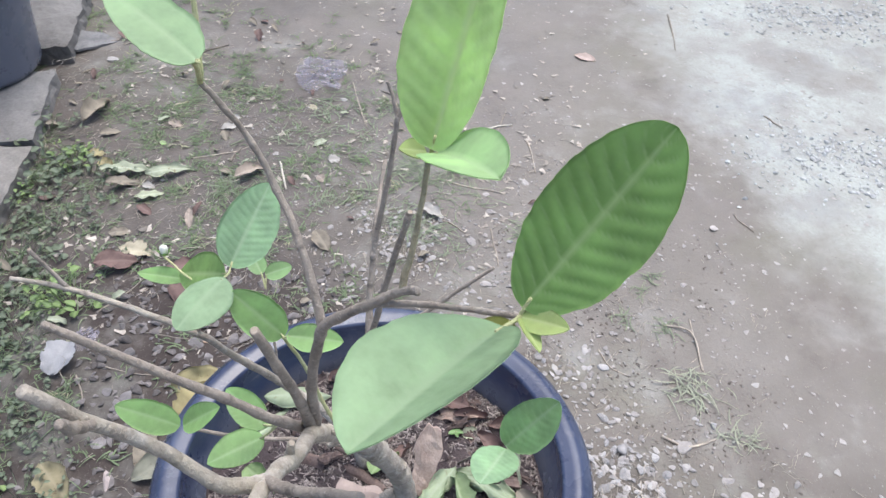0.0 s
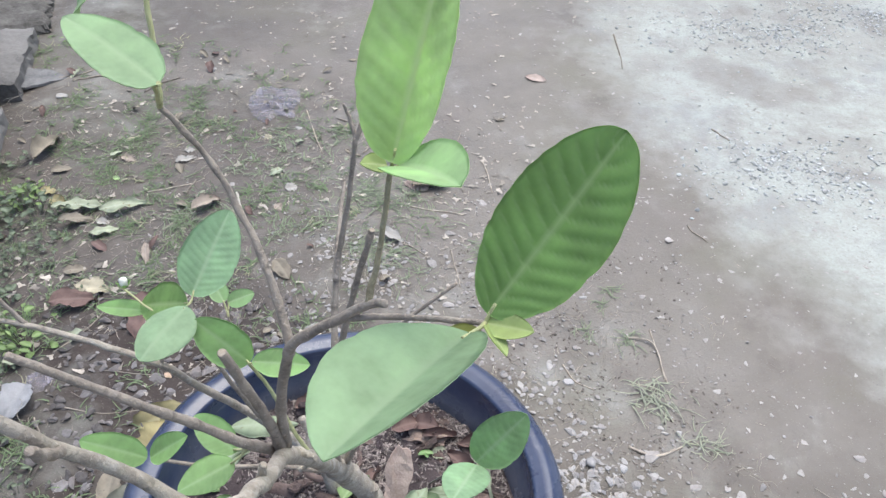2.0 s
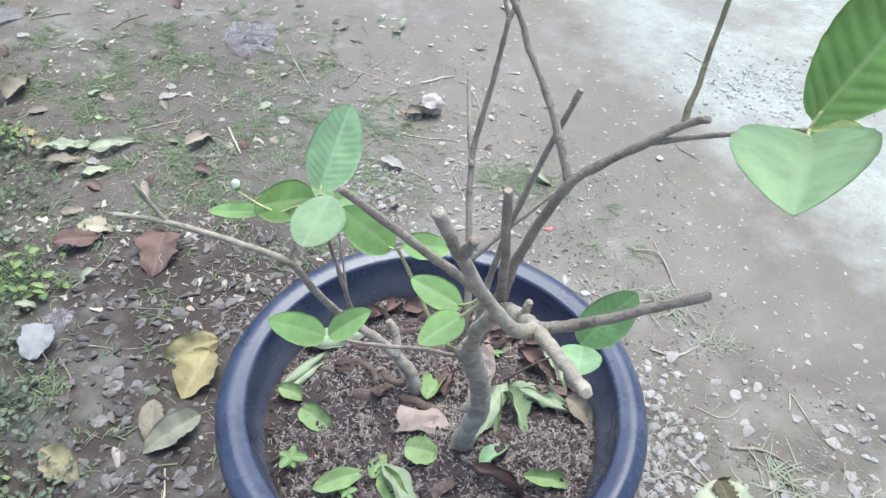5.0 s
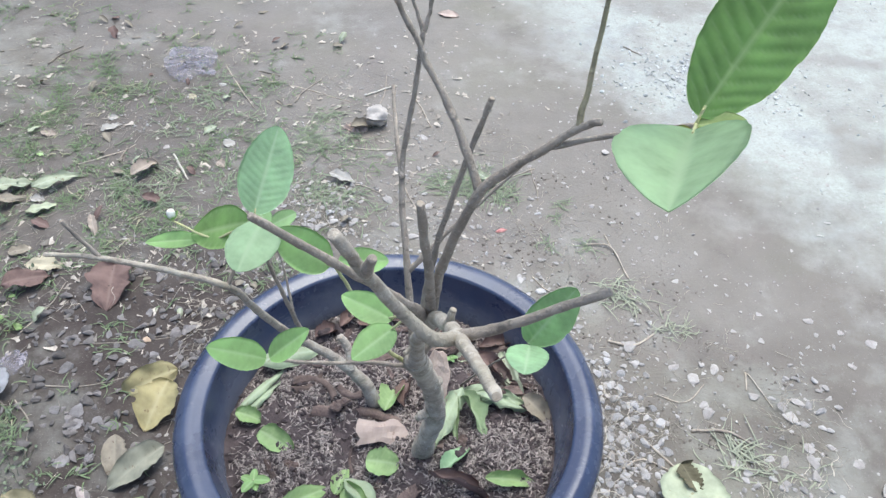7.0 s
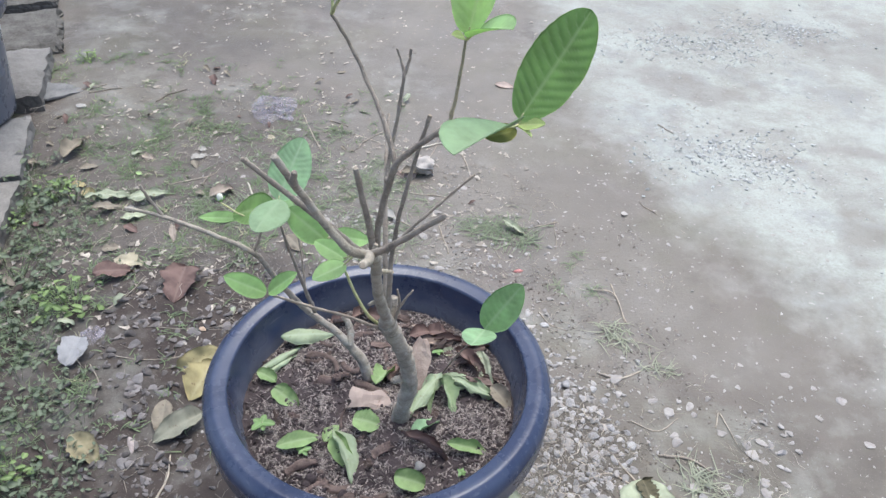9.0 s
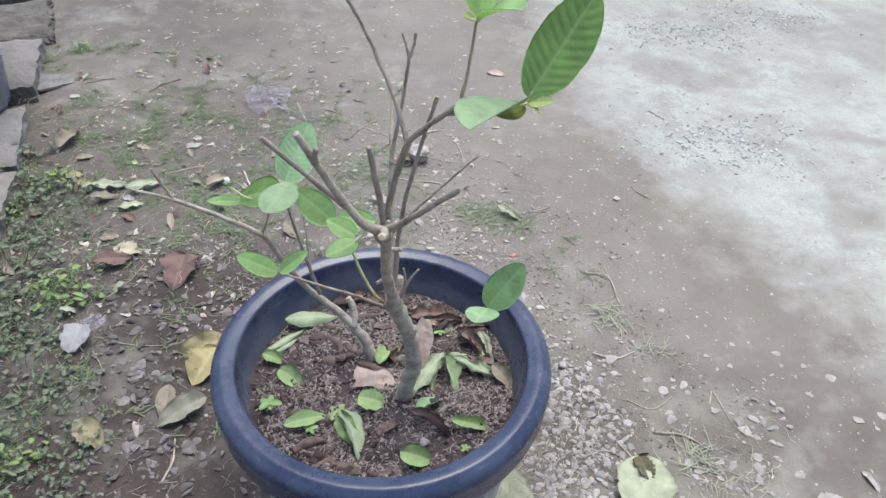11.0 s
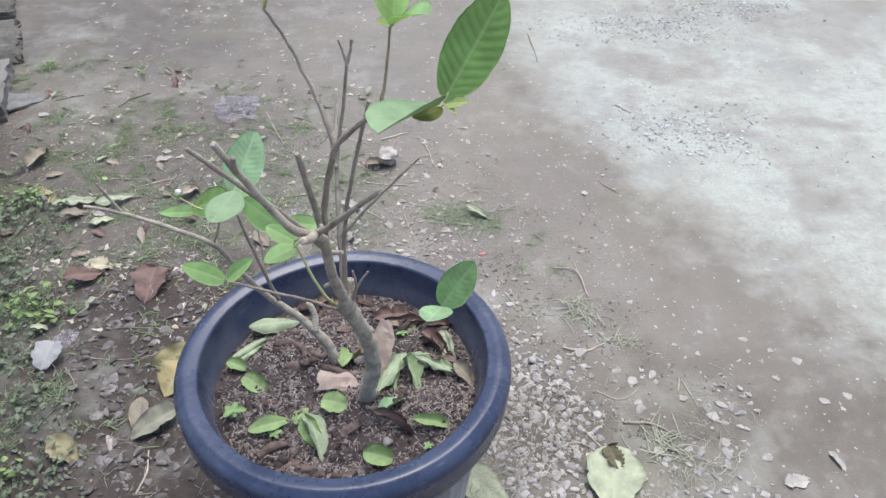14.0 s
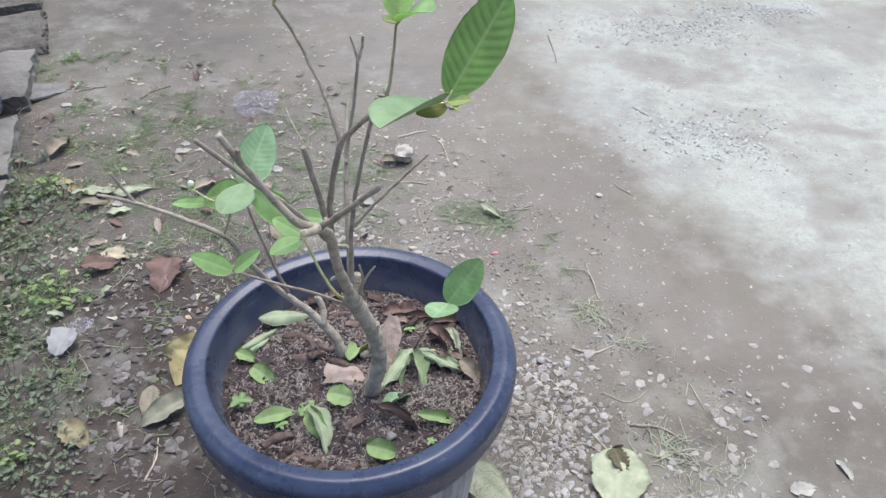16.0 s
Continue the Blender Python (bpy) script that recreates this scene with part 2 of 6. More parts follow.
LEAF_BUD = leaf_material("leaf_bud", (0.50, 0.60, 0.25), (0.64, 0.70, 0.38), 0.4, 0.6)
LEAF_OLIVE = leaf_material("leaf_olive", (0.28, 0.30, 0.085), (0.36, 0.38, 0.14), 0.4)
FALLEN_PALE = leaf_material("fallen_pale", (0.36, 0.39, 0.275), (0.48, 0.51, 0.39), 0.15, 0.7, (0.22, 0.17, 0.09))
FALLEN_CREAM = leaf_material("fallen_cream", (0.40, 0.43, 0.30), (0.48, 0.51, 0.37), 0.12, 0.8, (0.33, 0.31, 0.19))
FALLEN_GREEN = leaf_material("fallen_wilted_green", (0.31, 0.40, 0.22), (0.45, 0.52, 0.34), 0.3, 0.6, (0.28, 0.24, 0.14))
FALLEN_YELLOW = leaf_material("fallen_yellow", (0.37, 0.32, 0.165), (0.45, 0.40, 0.24), 0.12, 0.75, (0.22, 0.16, 0.09))
FALLEN_PINK = leaf_material("fallen_pink_brown", (0.41, 0.325, 0.278), (0.47, 0.39, 0.34), 0.06, 0.75, (0.28, 0.20, 0.165))
FALLEN_RED = leaf_material("fallen_red_brown", (0.160, 0.106, 0.092), (0.225, 0.160, 0.138), 0.06, 0.85, (0.085, 0.058, 0.048))
FALLEN_FRESH = leaf_material("fallen_fresh_green", (0.32, 0.445, 0.195), (0.46, 0.57, 0.32), 0.35, 0.55)
FALLEN_BALL = leaf_material("fallen_bone_white", (0.56, 0.515, 0.475), (0.64, 0.60, 0.56), 0.25, 0.9, (0.20, 0.15, 0.125))
FALLEN_OLIVE = leaf_material("fallen_olive_yellow", (0.255, 0.225, 0.135), (0.33, 0.29, 0.19), 0.08, 0.8, (0.15, 0.11, 0.07))
FALLEN_SAGE = leaf_material("fallen_sage_grey", (0.250, 0.246, 0.190), (0.32, 0.315, 0.25), 0.08, 0.8, (0.20, 0.17, 0.12))
FALLEN_MOULD = leaf_material("fallen_mould", (0.110, 0.098, 0.060), (0.18, 0.165, 0.11), 0.05, 0.9, (0.05, 0.04, 0.03))
FALLEN_TAN = leaf_material("fallen_tan", (0.330, 0.275, 0.225), (0.42, 0.36, 0.30), 0.08, 0.8, (0.16, 0.12, 0.09))
FALLEN_STRAW = leaf_material("fallen_straw_yellow", (0.44, 0.395, 0.285), (0.50, 0.455, 0.34), 0.1, 0.8, (0.34, 0.27, 0.16))
FALLEN_GREY = leaf_material("fallen_grey_brown", (0.24, 0.208, 0.16), (0.32, 0.285, 0.22), 0.08, 0.8, (0.13, 0.10, 0.07))
FALLEN_WHITE = leaf_material("fallen_bleached", (0.38, 0.36, 0.325), (0.33, 0.30, 0.26), 0.05, 0.9, (0.18, 0.15, 0.12))
SOIL = mottled("potting_soil", (0.032, 0.024, 0.025), (0.098, 0.077, 0.077), 40, 0.9, 420, 0.9, 0.004)
HUSK = mottled("rice_husk", (0.080, 0.063, 0.059), (0.350, 0.305, 0.275), 300, 0.75, 900, 0.3, 0.0004, 0.6, True)
CHIP = mottled("bark_chip", (0.062, 0.042, 0.037), (0.190, 0.142, 0.122), 70, 0.85, 500, 0.8, 0.002, 0.35)
CHIP_PALE = mottled("pale_bark", (0.27, 0.195, 0.155), (0.50, 0.395, 0.325), 60, 0.8, 500, 0.8, 0.002, 0.2)
STONE = mottled("gravel_stone", (0.245, 0.234, 0.226), (0.43, 0.414, 0.402), 55, 0.9, 500, 0.5, 0.0015, 0.28)
STONES = mottled("gravel_stones", (0.232, 0.216, 0.202), (0.405, 0.382, 0.360), 55, 0.9, 500, 0.5, 0.0015, 0.24, True)
# dark damp stones; the soft shade left of the pot is in their colour
DAMP_SHADED_STONES = mottled("damp_shaded_stones", (0.090, 0.080, 0.075), (0.192, 0.176, 0.169), 55, 0.92, 500, 0.5, 0.0015, 0.45, True)
BLUE_STONE = mottled("blue_grey_stone", (0.128, 0.117, 0.113), (0.246, 0.231, 0.227), 45, 0.85, 420, 0.6, 0.0015, 0.25)
PALE_STONE = mottled("pale_pinkish_stone", (0.265, 0.243, 0.224), (0.425, 0.397, 0.370), 50, 0.85, 420, 0.5, 0.0015, 0.15)
LIMECHIP = mottled("limestone_chip", (0.295, 0.303, 0.295), (0.475, 0.486, 0.470), 90, 0.9, 500, 0.4, 0.001, 0.32, True)
FLECK = mottled("pale_chips", (0.275, 0.257, 0.235), (0.435, 0.413, 0.382), 90, 0.85, 600, 0.4, 0.001, 0.18, True)
STRAW = mottled("dry_straw", (0.22, 0.192, 0.155), (0.45, 0.405, 0.335), 90, 0.8, 500, 0.3, 0.0005, 0.45, True)
STRAW_PALE = mottled("pale_stalk", (0.42, 0.38, 0.31), (0.60, 0.56, 0.48), 90, 0.8, 500, 0.3, 0.0005, 0.2)
STICK = mottled("dead_stick", (0.20, 0.168, 0.135), (0.44, 0.385, 0.315), 80, 0.85, 500, 0.5, 0.001, 0.4)
GRASS = leaf_material("grass_blade", (0.150, 0.208, 0.108), (0.24, 0.29, 0.17), 0.25, 0.6)
GRASS_TUFT = leaf_material("grass_tuft_blade", (0.305, 0.325, 0.240), (0.46, 0.47, 0.38), 0.25, 0.6)
GRASS_MID = leaf_material("grass_tuft_green", (0.205, 0.250, 0.158), (0.33, 0.36, 0.26), 0.25, 0.6)
GRASS_DRY = leaf_material("grass_dry", (0.34, 0.33, 0.22), (0.45, 0.43, 0.3), 0.2, 0.7)
WEED = leaf_material("weed_leaf", (0.168, 0.206, 0.136), (0.24, 0.28, 0.19), 0.3, 0.6)
WEED_LIGHT = leaf_material("weed_leaf_light", (0.25, 0.36, 0.13), (0.34, 0.43, 0.21), 0.35, 0.6)
SLAB = mottled("weathered_slab", (0.115, 0.108, 0.100), (0.270, 0.258, 0.240), 9, 0.9, 180, 0.6, 0.003, 0.15)
SLAB_WORN = mottled("worn_timber", (0.10, 0.092, 0.080), (0.245, 0.230, 0.207), 16, 0.9, 220, 0.9, 0.006, 0.15)
RUBBLE = mottled("crumbled_concrete", (0.050, 0.046, 0.040), (0.17, 0.160, 0.144), 26, 0.95, 160, 0.9, 0.005)
SLATE = mottled("slate", (0.10, 0.10, 0.10), (0.23, 0.225, 0.22), 30, 0.75, 260, 0.6, 0.003)
WHITISH = mottled("whitish_stone", (0.30, 0.285, 0.26), (0.46, 0.44, 0.41), 90, 0.85, 500)
CRUMB = mottled("mud_crumb_shade", (0.085, 0.072, 0.061), (0.205, 0.178, 0.155), 90, 0.9, 500, 0.5, 0.001, 0.35, True)
LITTER = mottled("leaf_litter", (0.23, 0.195, 0.16), (0.45, 0.41, 0.35), 120, 0.85, 500, 0.4, 0.001, 0.5, True)
PAPER = mottled("white_scrap", (0.24, 0.238, 0.24), (0.36, 0.357, 0.36), 40, 0.7, 400, 0.4, 0.002)
BUD_WHITE = mottled("white_bud", (0.75, 0.75, 0.62), (0.9, 0.9, 0.8), 300, 0.6, 900)


def film_material():
    m, n, l, b = mat("clear_film")
    p = place(n)
    b.inputs["Base Color"].default_value = (0.35, 0.325, 0.375, 1)
    b.inputs["Roughness"].default_value = 0.42
    bump(n, l, b, noise_tex(n, l, 60, 3, 0.6, p), 0.5, 0.004)
    tp = n.new("ShaderNodeBsdfTransparent")
    mx = n.new("ShaderNodeMixShader")
    l.new(ramp(n, l, noise_tex(n, l, 45, 5, 0.65, p), (0.36, grey(0.14)), (0.66, grey(0.55))), mx.inputs[0])
    l.new(tp.outputs[0], mx.inputs[1])
    l.new(b.outputs[0], mx.inputs[2])
    l.new(mx.outputs[0], n["Material Output"].inputs[0])
    return m


FILM = film_material()

# ---------------------------------------------------------------- mesh helpers


def mesh(name, verts, faces, material, smooth=True, veins=None):
    me = bpy.data.meshes.new(name)
    me.from_pydata([tuple(v) for v in verts], [], faces)
    me.materials.append(material)
    if smooth:
        me.polygons.foreach_set("use_smooth", [True] * len(me.polygons))
    if veins is not None:
        a = me.attributes.new("vein", "FLOAT", "POINT")
        a.data.foreach_set("value", np.asarray(veins, float))
    me.update()
    return me


def part(name, me, parent=None, label=""):
    ob = new(name, me)
    if parent is not None:
        ob.parent = parent
        ob.matrix_parent_inverse = parent.matrix_basis.inverted()
    return tagged(ob, label)


def thing(name, at, label, category, group="", kind=""):
    ob = new(name)
    ob.empty_display_size = 0.02
    ob.matrix_basis = Matrix.Translation(at)
    return tagged(ob, label, category, group, kind)


def wobble(p, scale, amount):
    return noise.noise(Vector(p) * scale) * amount


def spline(points, steps=6):
    """A smooth line through points, as vectors with a running value in 0..1."""
    p = [Vector(q) for q in points]
    p = [2 * p[0] - p[1]] + p + [2 * p[-1] - p[-2]]
    out, last = [], len(p) - 3
    for i in range(1, len(p) - 2):
        for s in range(steps + (i == last)):
            u = s / steps
            a, b, c, d = p[i - 1], p[i], p[i + 1], p[i + 2]
            out.append(0.5 * ((2 * b) + (c - a) * u + (2 * a - 5 * b + 4 * c - d) * u**2 + (3 * b - a - 3 * c + d) * u**3))
    return out


def tube(points, radii, steps=6, sides=10, knots=0.12, seed=0.0, material=None, cap=None, crook=0.0, nodes=0.0):
    """A tapered limb with uneven girth, swollen nodes (one every so many metres) and rounded ends."""
    line = spline(points, steps)
    if crook:
        n = len(line)
        line = [q + Vector((wobble((i * 0.185, seed, 1), 1, crook), wobble((i * 0.185, seed, 7), 1, crook), wobble((i * 0.185, seed, 13), 1, crook))) * min(1, i / 4, (n - 1 - i) / 4) for i, q in enumerate(line)]
    verts, faces = [], []
    ref = Vector((0.31, 0.87, 0.38))
    span = len(radii) - 1
    run = 0.0
    for i, q in enumerate(line):
        run += (q - line[i - 1]).length if i else 0.0
        gap = (run / nodes + seed * 0.37) % 1 if nodes else 0.5
        swell = 1 + 0.17 * math.exp(-((min(gap, 1 - gap) * nodes / 0.0032) ** 2)) if nodes and 0 < i < len(line) - 1 else 1.0
        way = (line[min(i + 1, len(line) - 1)] - line[max(i - 1, 0)]).normalized()
        a = way.cross(ref).normalized()
        b = way.cross(a)
        f = i / (len(line) - 1) * span
        k = min(int(f), span - 1)
        r = radii[k] + (radii[k + 1] - radii[k]) * (f - k)
        for s in range(sides):
            t = 2 * math.pi * s / sides
            out = math.cos(t) * a + math.sin(t) * b
            at = q + r * out + Vector((seed, 0, 0))
            rr = r * (1 + knots * noise.noise(at * (0.45 / r)) + 0.6 * knots * noise.noise(at * (1.1 / r)))
            verts.append(q + rr * swell * out)
    for i in range(len(line) - 1):
        for s in range(sides):
            faces.append((i * sides + s, i * sides + (s + 1) % sides, (i + 1) * sides + (s + 1) % sides, (i + 1) * sides + s))
    top = (len(line) - 1) * sides
    way = (line[-1] - line[-2]).normalized()
    rim = len(verts)
    for s in range(sides):
        verts.append(line[-1] + way * radii[-1] * 0.25 + (verts[top + s] - line[-1]) * 0.72)
    for s in range(sides):
        faces.append((top + s, top + (s + 1) % sides, rim + (s + 1) % sides, rim + s))
    faces.append(tuple(rim + s for s in range(sides)))
    faces.append(tuple(reversed(range(sides))))
    me = mesh("limb", verts, faces, material)
    if cap is not None:
        me.materials.append(cap)
        me.polygons[len(faces) - 2].material_index = 1
        me.polygons[len(faces) - 2].use_smooth = False
    return me


def leaf_mesh(length, width, material, fold=0.15, curl=0.0, quilt=1.0, twist=0.0, wave=0.0, pairs=10, shape=0.85, seed=0.0, thick=0.0004, nu=30, nv=12, blunt=0.0, pinch=1.0, jag=0.05, roll=0.0):
    """A leaf lying along +x from its base, its upper side to +z. fold: lifts the two halves; curl: bends the tip down (radians);
    quilt: how far it swells between side veins; wave: unevenness of the margin; blunt: how round the tip is; roll: rolls the margins in (radians each)."""
    verts, faces, vein = [], [], []
    for i in range(nu + 1):
        u = i / nu
        w = math.sin(math.pi * min(1, u) ** shape) ** (0.72 - 0.3 * blunt) if 0 < u < 1 else 0.0
        w = max(w, 0.025 * pinch)
        ang = curl * u
        r = length / curl if abs(curl) > 1e-3 else 0
        cx, cz = (r * math.sin(ang), -r * (1 - math.cos(ang))) if r else (u * length, 0.0)
        for j in range(nv + 1):
            v = -1 + 2 * j / nv
            torn = 1 + jag * (noise.noise(Vector((u * 4.5 + seed, math.copysign(1.7, v), seed))) + 0.7 * noise.noise(Vector((u * 15 + seed, math.copysign(2.9, v), seed))))
            y = v * w * torn * width / 2
            lift = abs(y) * fold
            if roll:
                rad = w * torn * width / 2 / abs(roll)
                y = rad * math.sin(abs(roll) * v)
                lift += math.copysign(rad, roll) * (1 - math.cos(roll * v))
            chev = (u - abs(v) * 0.16) * pairs
            ridge = abs(math.sin(math.pi * chev))
            q = quilt * 0.012 * length * (ridge**0.6 - 0.6) * min(1, abs(v) * 2.5) * (1 - 0.55 * abs(v)) * min(1, 6 * u) * min(1, 6 * (1 - u))
            q += wave * length * 0.05 * noise.noise(Vector((u * 3.1 + seed, v * 1.3, seed * 0.7))) * (0.25 + abs(v))
            q += wave * length * 0.018 * math.sin(u * 17 + seed * 3 + v) * abs(v) ** 2
            groove = -0.004 * length * max(0, 1 - abs(v) * 6) * min(1, quilt)
            z = lift + q + groove
            a = twist * u
            yy, zz = y * math.cos(a) - z * math.sin(a), y * math.sin(a) + z * math.cos(a)
            verts.append((cx + zz * math.sin(ang), yy, cz + zz * math.cos(ang)))
            side = max(0, 1 - ridge * 3.2) * 0.65 * (1 - 0.5 * abs(v))
            vein.append(min(1, max(side, 1.0 if abs(v) < 0.01 else 0.0)))
    n = nv + 1
    for i in range(nu):
        for j in range(nv):
            faces.append((i * n + j, (i + 1) * n + j, (i + 1) * n + j + 1, i * n + j + 1))
    # under side, a hair below
    off = len(verts)
    verts += [(x, y, z - thick) for x, y, z in verts]
    faces += [tuple(off + k for k in reversed(f)) for f in faces[: nu * nv]]
    ring = [j for j in range(n)] + [i * n + nv for i in range(1, nu + 1)] + [nu * n + j for j in range(nv - 1, -1, -1)] + [i * n for i in range(nu - 1, 0, -1)]
    faces += [(ring[k], ring[k - 1], off + ring[k - 1], off + ring[k]) for k in range(len(ring))]
    return mesh("leaf", verts, faces, material, True, vein + vein)


def facing(base, tip, up):
    """The pose that lays a leaf from base to tip with its upper side to up."""
    x = (Vector(tip) - Vector(base)).normalized()
    y = Vector(up).cross(x).normalized()
    z = x.cross(y)
    m = Matrix((x, y, z)).transposed().to_4x4()
    m.translation = base
    return m

# ---------------------------------------------------------------- ground


def smooth(a, b, x):
    t = min(1, max(0, (x - a) / (b - a)))
    return t * t * (3 - 2 * t)


def pale_edge(y):
    """x of the line where the pale limestone begins."""
    knots = ((-3.0, 1.5), (-0.2, 1.22), (0.15, 1.07), (0.41, 0.97), (0.69, 0.85), (0.84, 0.77), (0.98, 0.72), (1.13, 0.66), (1.46, 0.63), (1.8, 0.62), (4.0, 0.9))
    for (a, p), (b, q) in zip(knots, knots[1:]):
        if y <= b:
            return p + (q - p) * max(0, (y - a) / (b - a))
    return 0.9


def mossy_shaded(x, y):
    """0..1: how grassy and dark the ground is, with soft shade left of the pot."""
    left = smooth(0.30, -0.25, x + 0.15 * noise.noise(Vector((x * 3, y * 3, 4)))) * max(smooth(1.45, 1.0, y), 0.45 * smooth(2.4, 1.4, y) * smooth(-0.1, -0.6, x))
    # damp soil near the pot's left, its shade painted in as darker ground
    low = smooth(0.24, 0.0, x + 0.10 * noise.noise(Vector((x * 5, y * 5, 4)))) * smooth(0.60, 0.40, y)
    return max(left, low) * smooth(-2.4, -1.2, x + 0.4 * noise.noise(Vector((x, y, 9)))) * smooth(-1.8, -0.7, y + 0.4 * noise.noise(Vector((x, y, 19))))


def gritty(x, y):
    """0..1: how thick the gravel lies."""
    d = math.hypot(x - 0.15, y + 0.04)
    patch = 0.25 + 0.75 * smooth(-0.05, 0.30, noise.noise(Vector((x * 5, y * 5, 21))))
    near = smooth(0.50, 0.33, d + 0.12 * noise.noise(Vector((x * 5, y * 5, 17)))) * (0.30 + 0.70 * smooth(0.05, 0.42, x))
    right = smooth(0.90, 0.70, x) * smooth(0.28, 0.38, x) * smooth(0.30, 0.14, y) * smooth(-0.7, -0.3, y) * (patch - 0.22)
    back = smooth(0.85, 0.55, y) * smooth(0.2, 0.3, y) * smooth(-0.35, -0.1, x) * smooth(0.56, 0.32, x) * patch
    return max(near * 0.75, packed(x, y), right * 0.70, back * 0.9)


def packed(x, y):
    """0..1: the bed of close-set pebbles beside the pot."""
    d = math.hypot((x - 0.440) / 0.100, (y - 0.070) / 0.135) + 0.35 * noise.noise(Vector((x * 9, y * 9, 37)))
    return smooth(1.10, 0.75, d)


def spread(x, y, cx, cy, rx, ry, turn=-0.28):
    """0..1: a patch with a ragged margin round cx, cy."""
    dx, dy = x - cx, y - cy
    u, v = dx * math.cos(turn) + dy * math.sin(turn), dy * math.cos(turn) - dx * math.sin(turn)
    d = math.hypot(u / rx, v / ry) + 0.9 * noise.noise(Vector((x * 6, y * 6, 50))) + 0.5 * noise.noise(Vector((x * 20, y * 20, 51)))
    return smooth(1.2, 0.3, d)


def stained(x, y):
    """0..1: brown damp patches on the pale limestone."""
    return max(spread(x, y, 0.97, 1.30, 0.21, 0.11), spread(x, y, 1.12, 0.93, 0.07, 0.025), spread(x, y, 1.17, 0.62, 0.06, 0.10), spread(x, y, 1.66, 1.55, 0.30, 0.22), spread(x, y, 1.35, 0.95, 0.12, 0.03), spread(x, y, 1.20, 0.62, 0.10, 0.06))


def ground_height(x, y):
    if abs(x) > 6 or abs(y) > 6:
        return 0.0
    h = 0.006 * noise.noise(Vector((x * 2.3, y * 2.3, 0))) + 0.0028 * noise.noise(Vector((x * 11, y * 11, 3)))
    h += 0.0016 * noise.noise(Vector((x * 38, y * 38, 9))) * (0.4 + mossy_shaded(x, y) + gritty(x, y))
    return h - 0.004


def darkened(x, y):
    """0..1: how much darker the mud is round the pot and by the edging slabs."""
    drift = 0.5 * noise.noise(Vector((x * 0.8, y * 0.8, 27)))
    here = smooth(-1.6, -0.6, y + drift) * smooth(2.4, 1.4, x + drift)
    front = max(0.80 * smooth(0.42, 0.0, y) * smooth(0.25, 0.50, x), 0.22 * smooth(0.30, 0.50, x) * smooth(1.1, 0.7, y)) * here
    rear = 0.75 * smooth(0.15, -0.40, x) * smooth(1.20, 1.55, y) * smooth(3.4, 2.3, y + drift) * smooth(-2.3, -1.3, x + drift)
    return max(gritty(x, y), front, rear)


def build_ground():
    def axis(lo, hi, step):
        core = list(np.arange(lo, hi, step))
        out, s = [], step
        up, down = [core[-1]], [core[0]]
        while up[-1] < 300:
            s *= 1.45
            up.append(up[-1] + s)
            down.append(down[-1] - s)
        return down[:0:-1] + core + up[1:]

    xs, ys = axis(-1.5, 2.3, 0.0125), axis(-0.6, 2.4, 0.0125)
    verts = [(x, y, ground_height(x, y)) for y in ys for x in xs]
    n = len(xs)
    faces = [(j * n + i, j * n + i + 1, (j + 1) * n + i + 1, (j + 1) * n + i) for j in range(len(ys) - 1) for i in range(n - 1)]
    me = mesh("ground", verts, faces, GROUND)
    for name, f in (("moss", lambda x, y: mossy_shaded(x, y) * (0.52 + 0.48 * smooth(0.62, 0.42, y))), ("darkened", darkened), ("stain", stained), ("pale", lambda x, y: smooth(-0.10 - 0.14 * smooth(0.85, 0.55, y), 0.12 + 0.16 * smooth(0.85, 0.55, y), x - pale_edge(y)))):
        a = me.attributes.new(name, "FLOAT", "POINT")
        a.data.foreach_set("value", [f(v[0], v[1]) for v in verts])
    return tagged(new("ground", me), "bare trodden mud with pale crushed limestone and thin grass", "ground", "", "structure")


build_ground()

# ---------------------------------------------------------------- pot
POT = Vector((0.1494, -0.0418, 0.0))


def lathe(profile, material, turns=96, uneven=0.0, name="shell"):
    verts, faces = [], []
    for r, z in profile:
        for s in range(turns):
            t = 2 * math.pi * s / turns
            k = 1 + uneven * noise.noise(Vector((math.cos(t) * 2, math.sin(t) * 2, z * 9)))
            verts.append((r * k * math.cos(t), r * k * math.sin(t), z))
    for i in range(len(profile) - 1):
        for s in range(turns):
            faces.append((i * turns + s, i * turns + (s + 1) % turns, (i + 1) * turns + (s + 1) % turns, (i + 1) * turns + s))
    return mesh(name, verts, faces, material)


def arc(cr, cz, r, a0, a1, n):
    return [(cr + r * math.cos(radians(a0 + (a1 - a0) * i / n)), cz + r * math.sin(radians(a0 + (a1 - a0) * i / n))) for i in range(n + 1)]


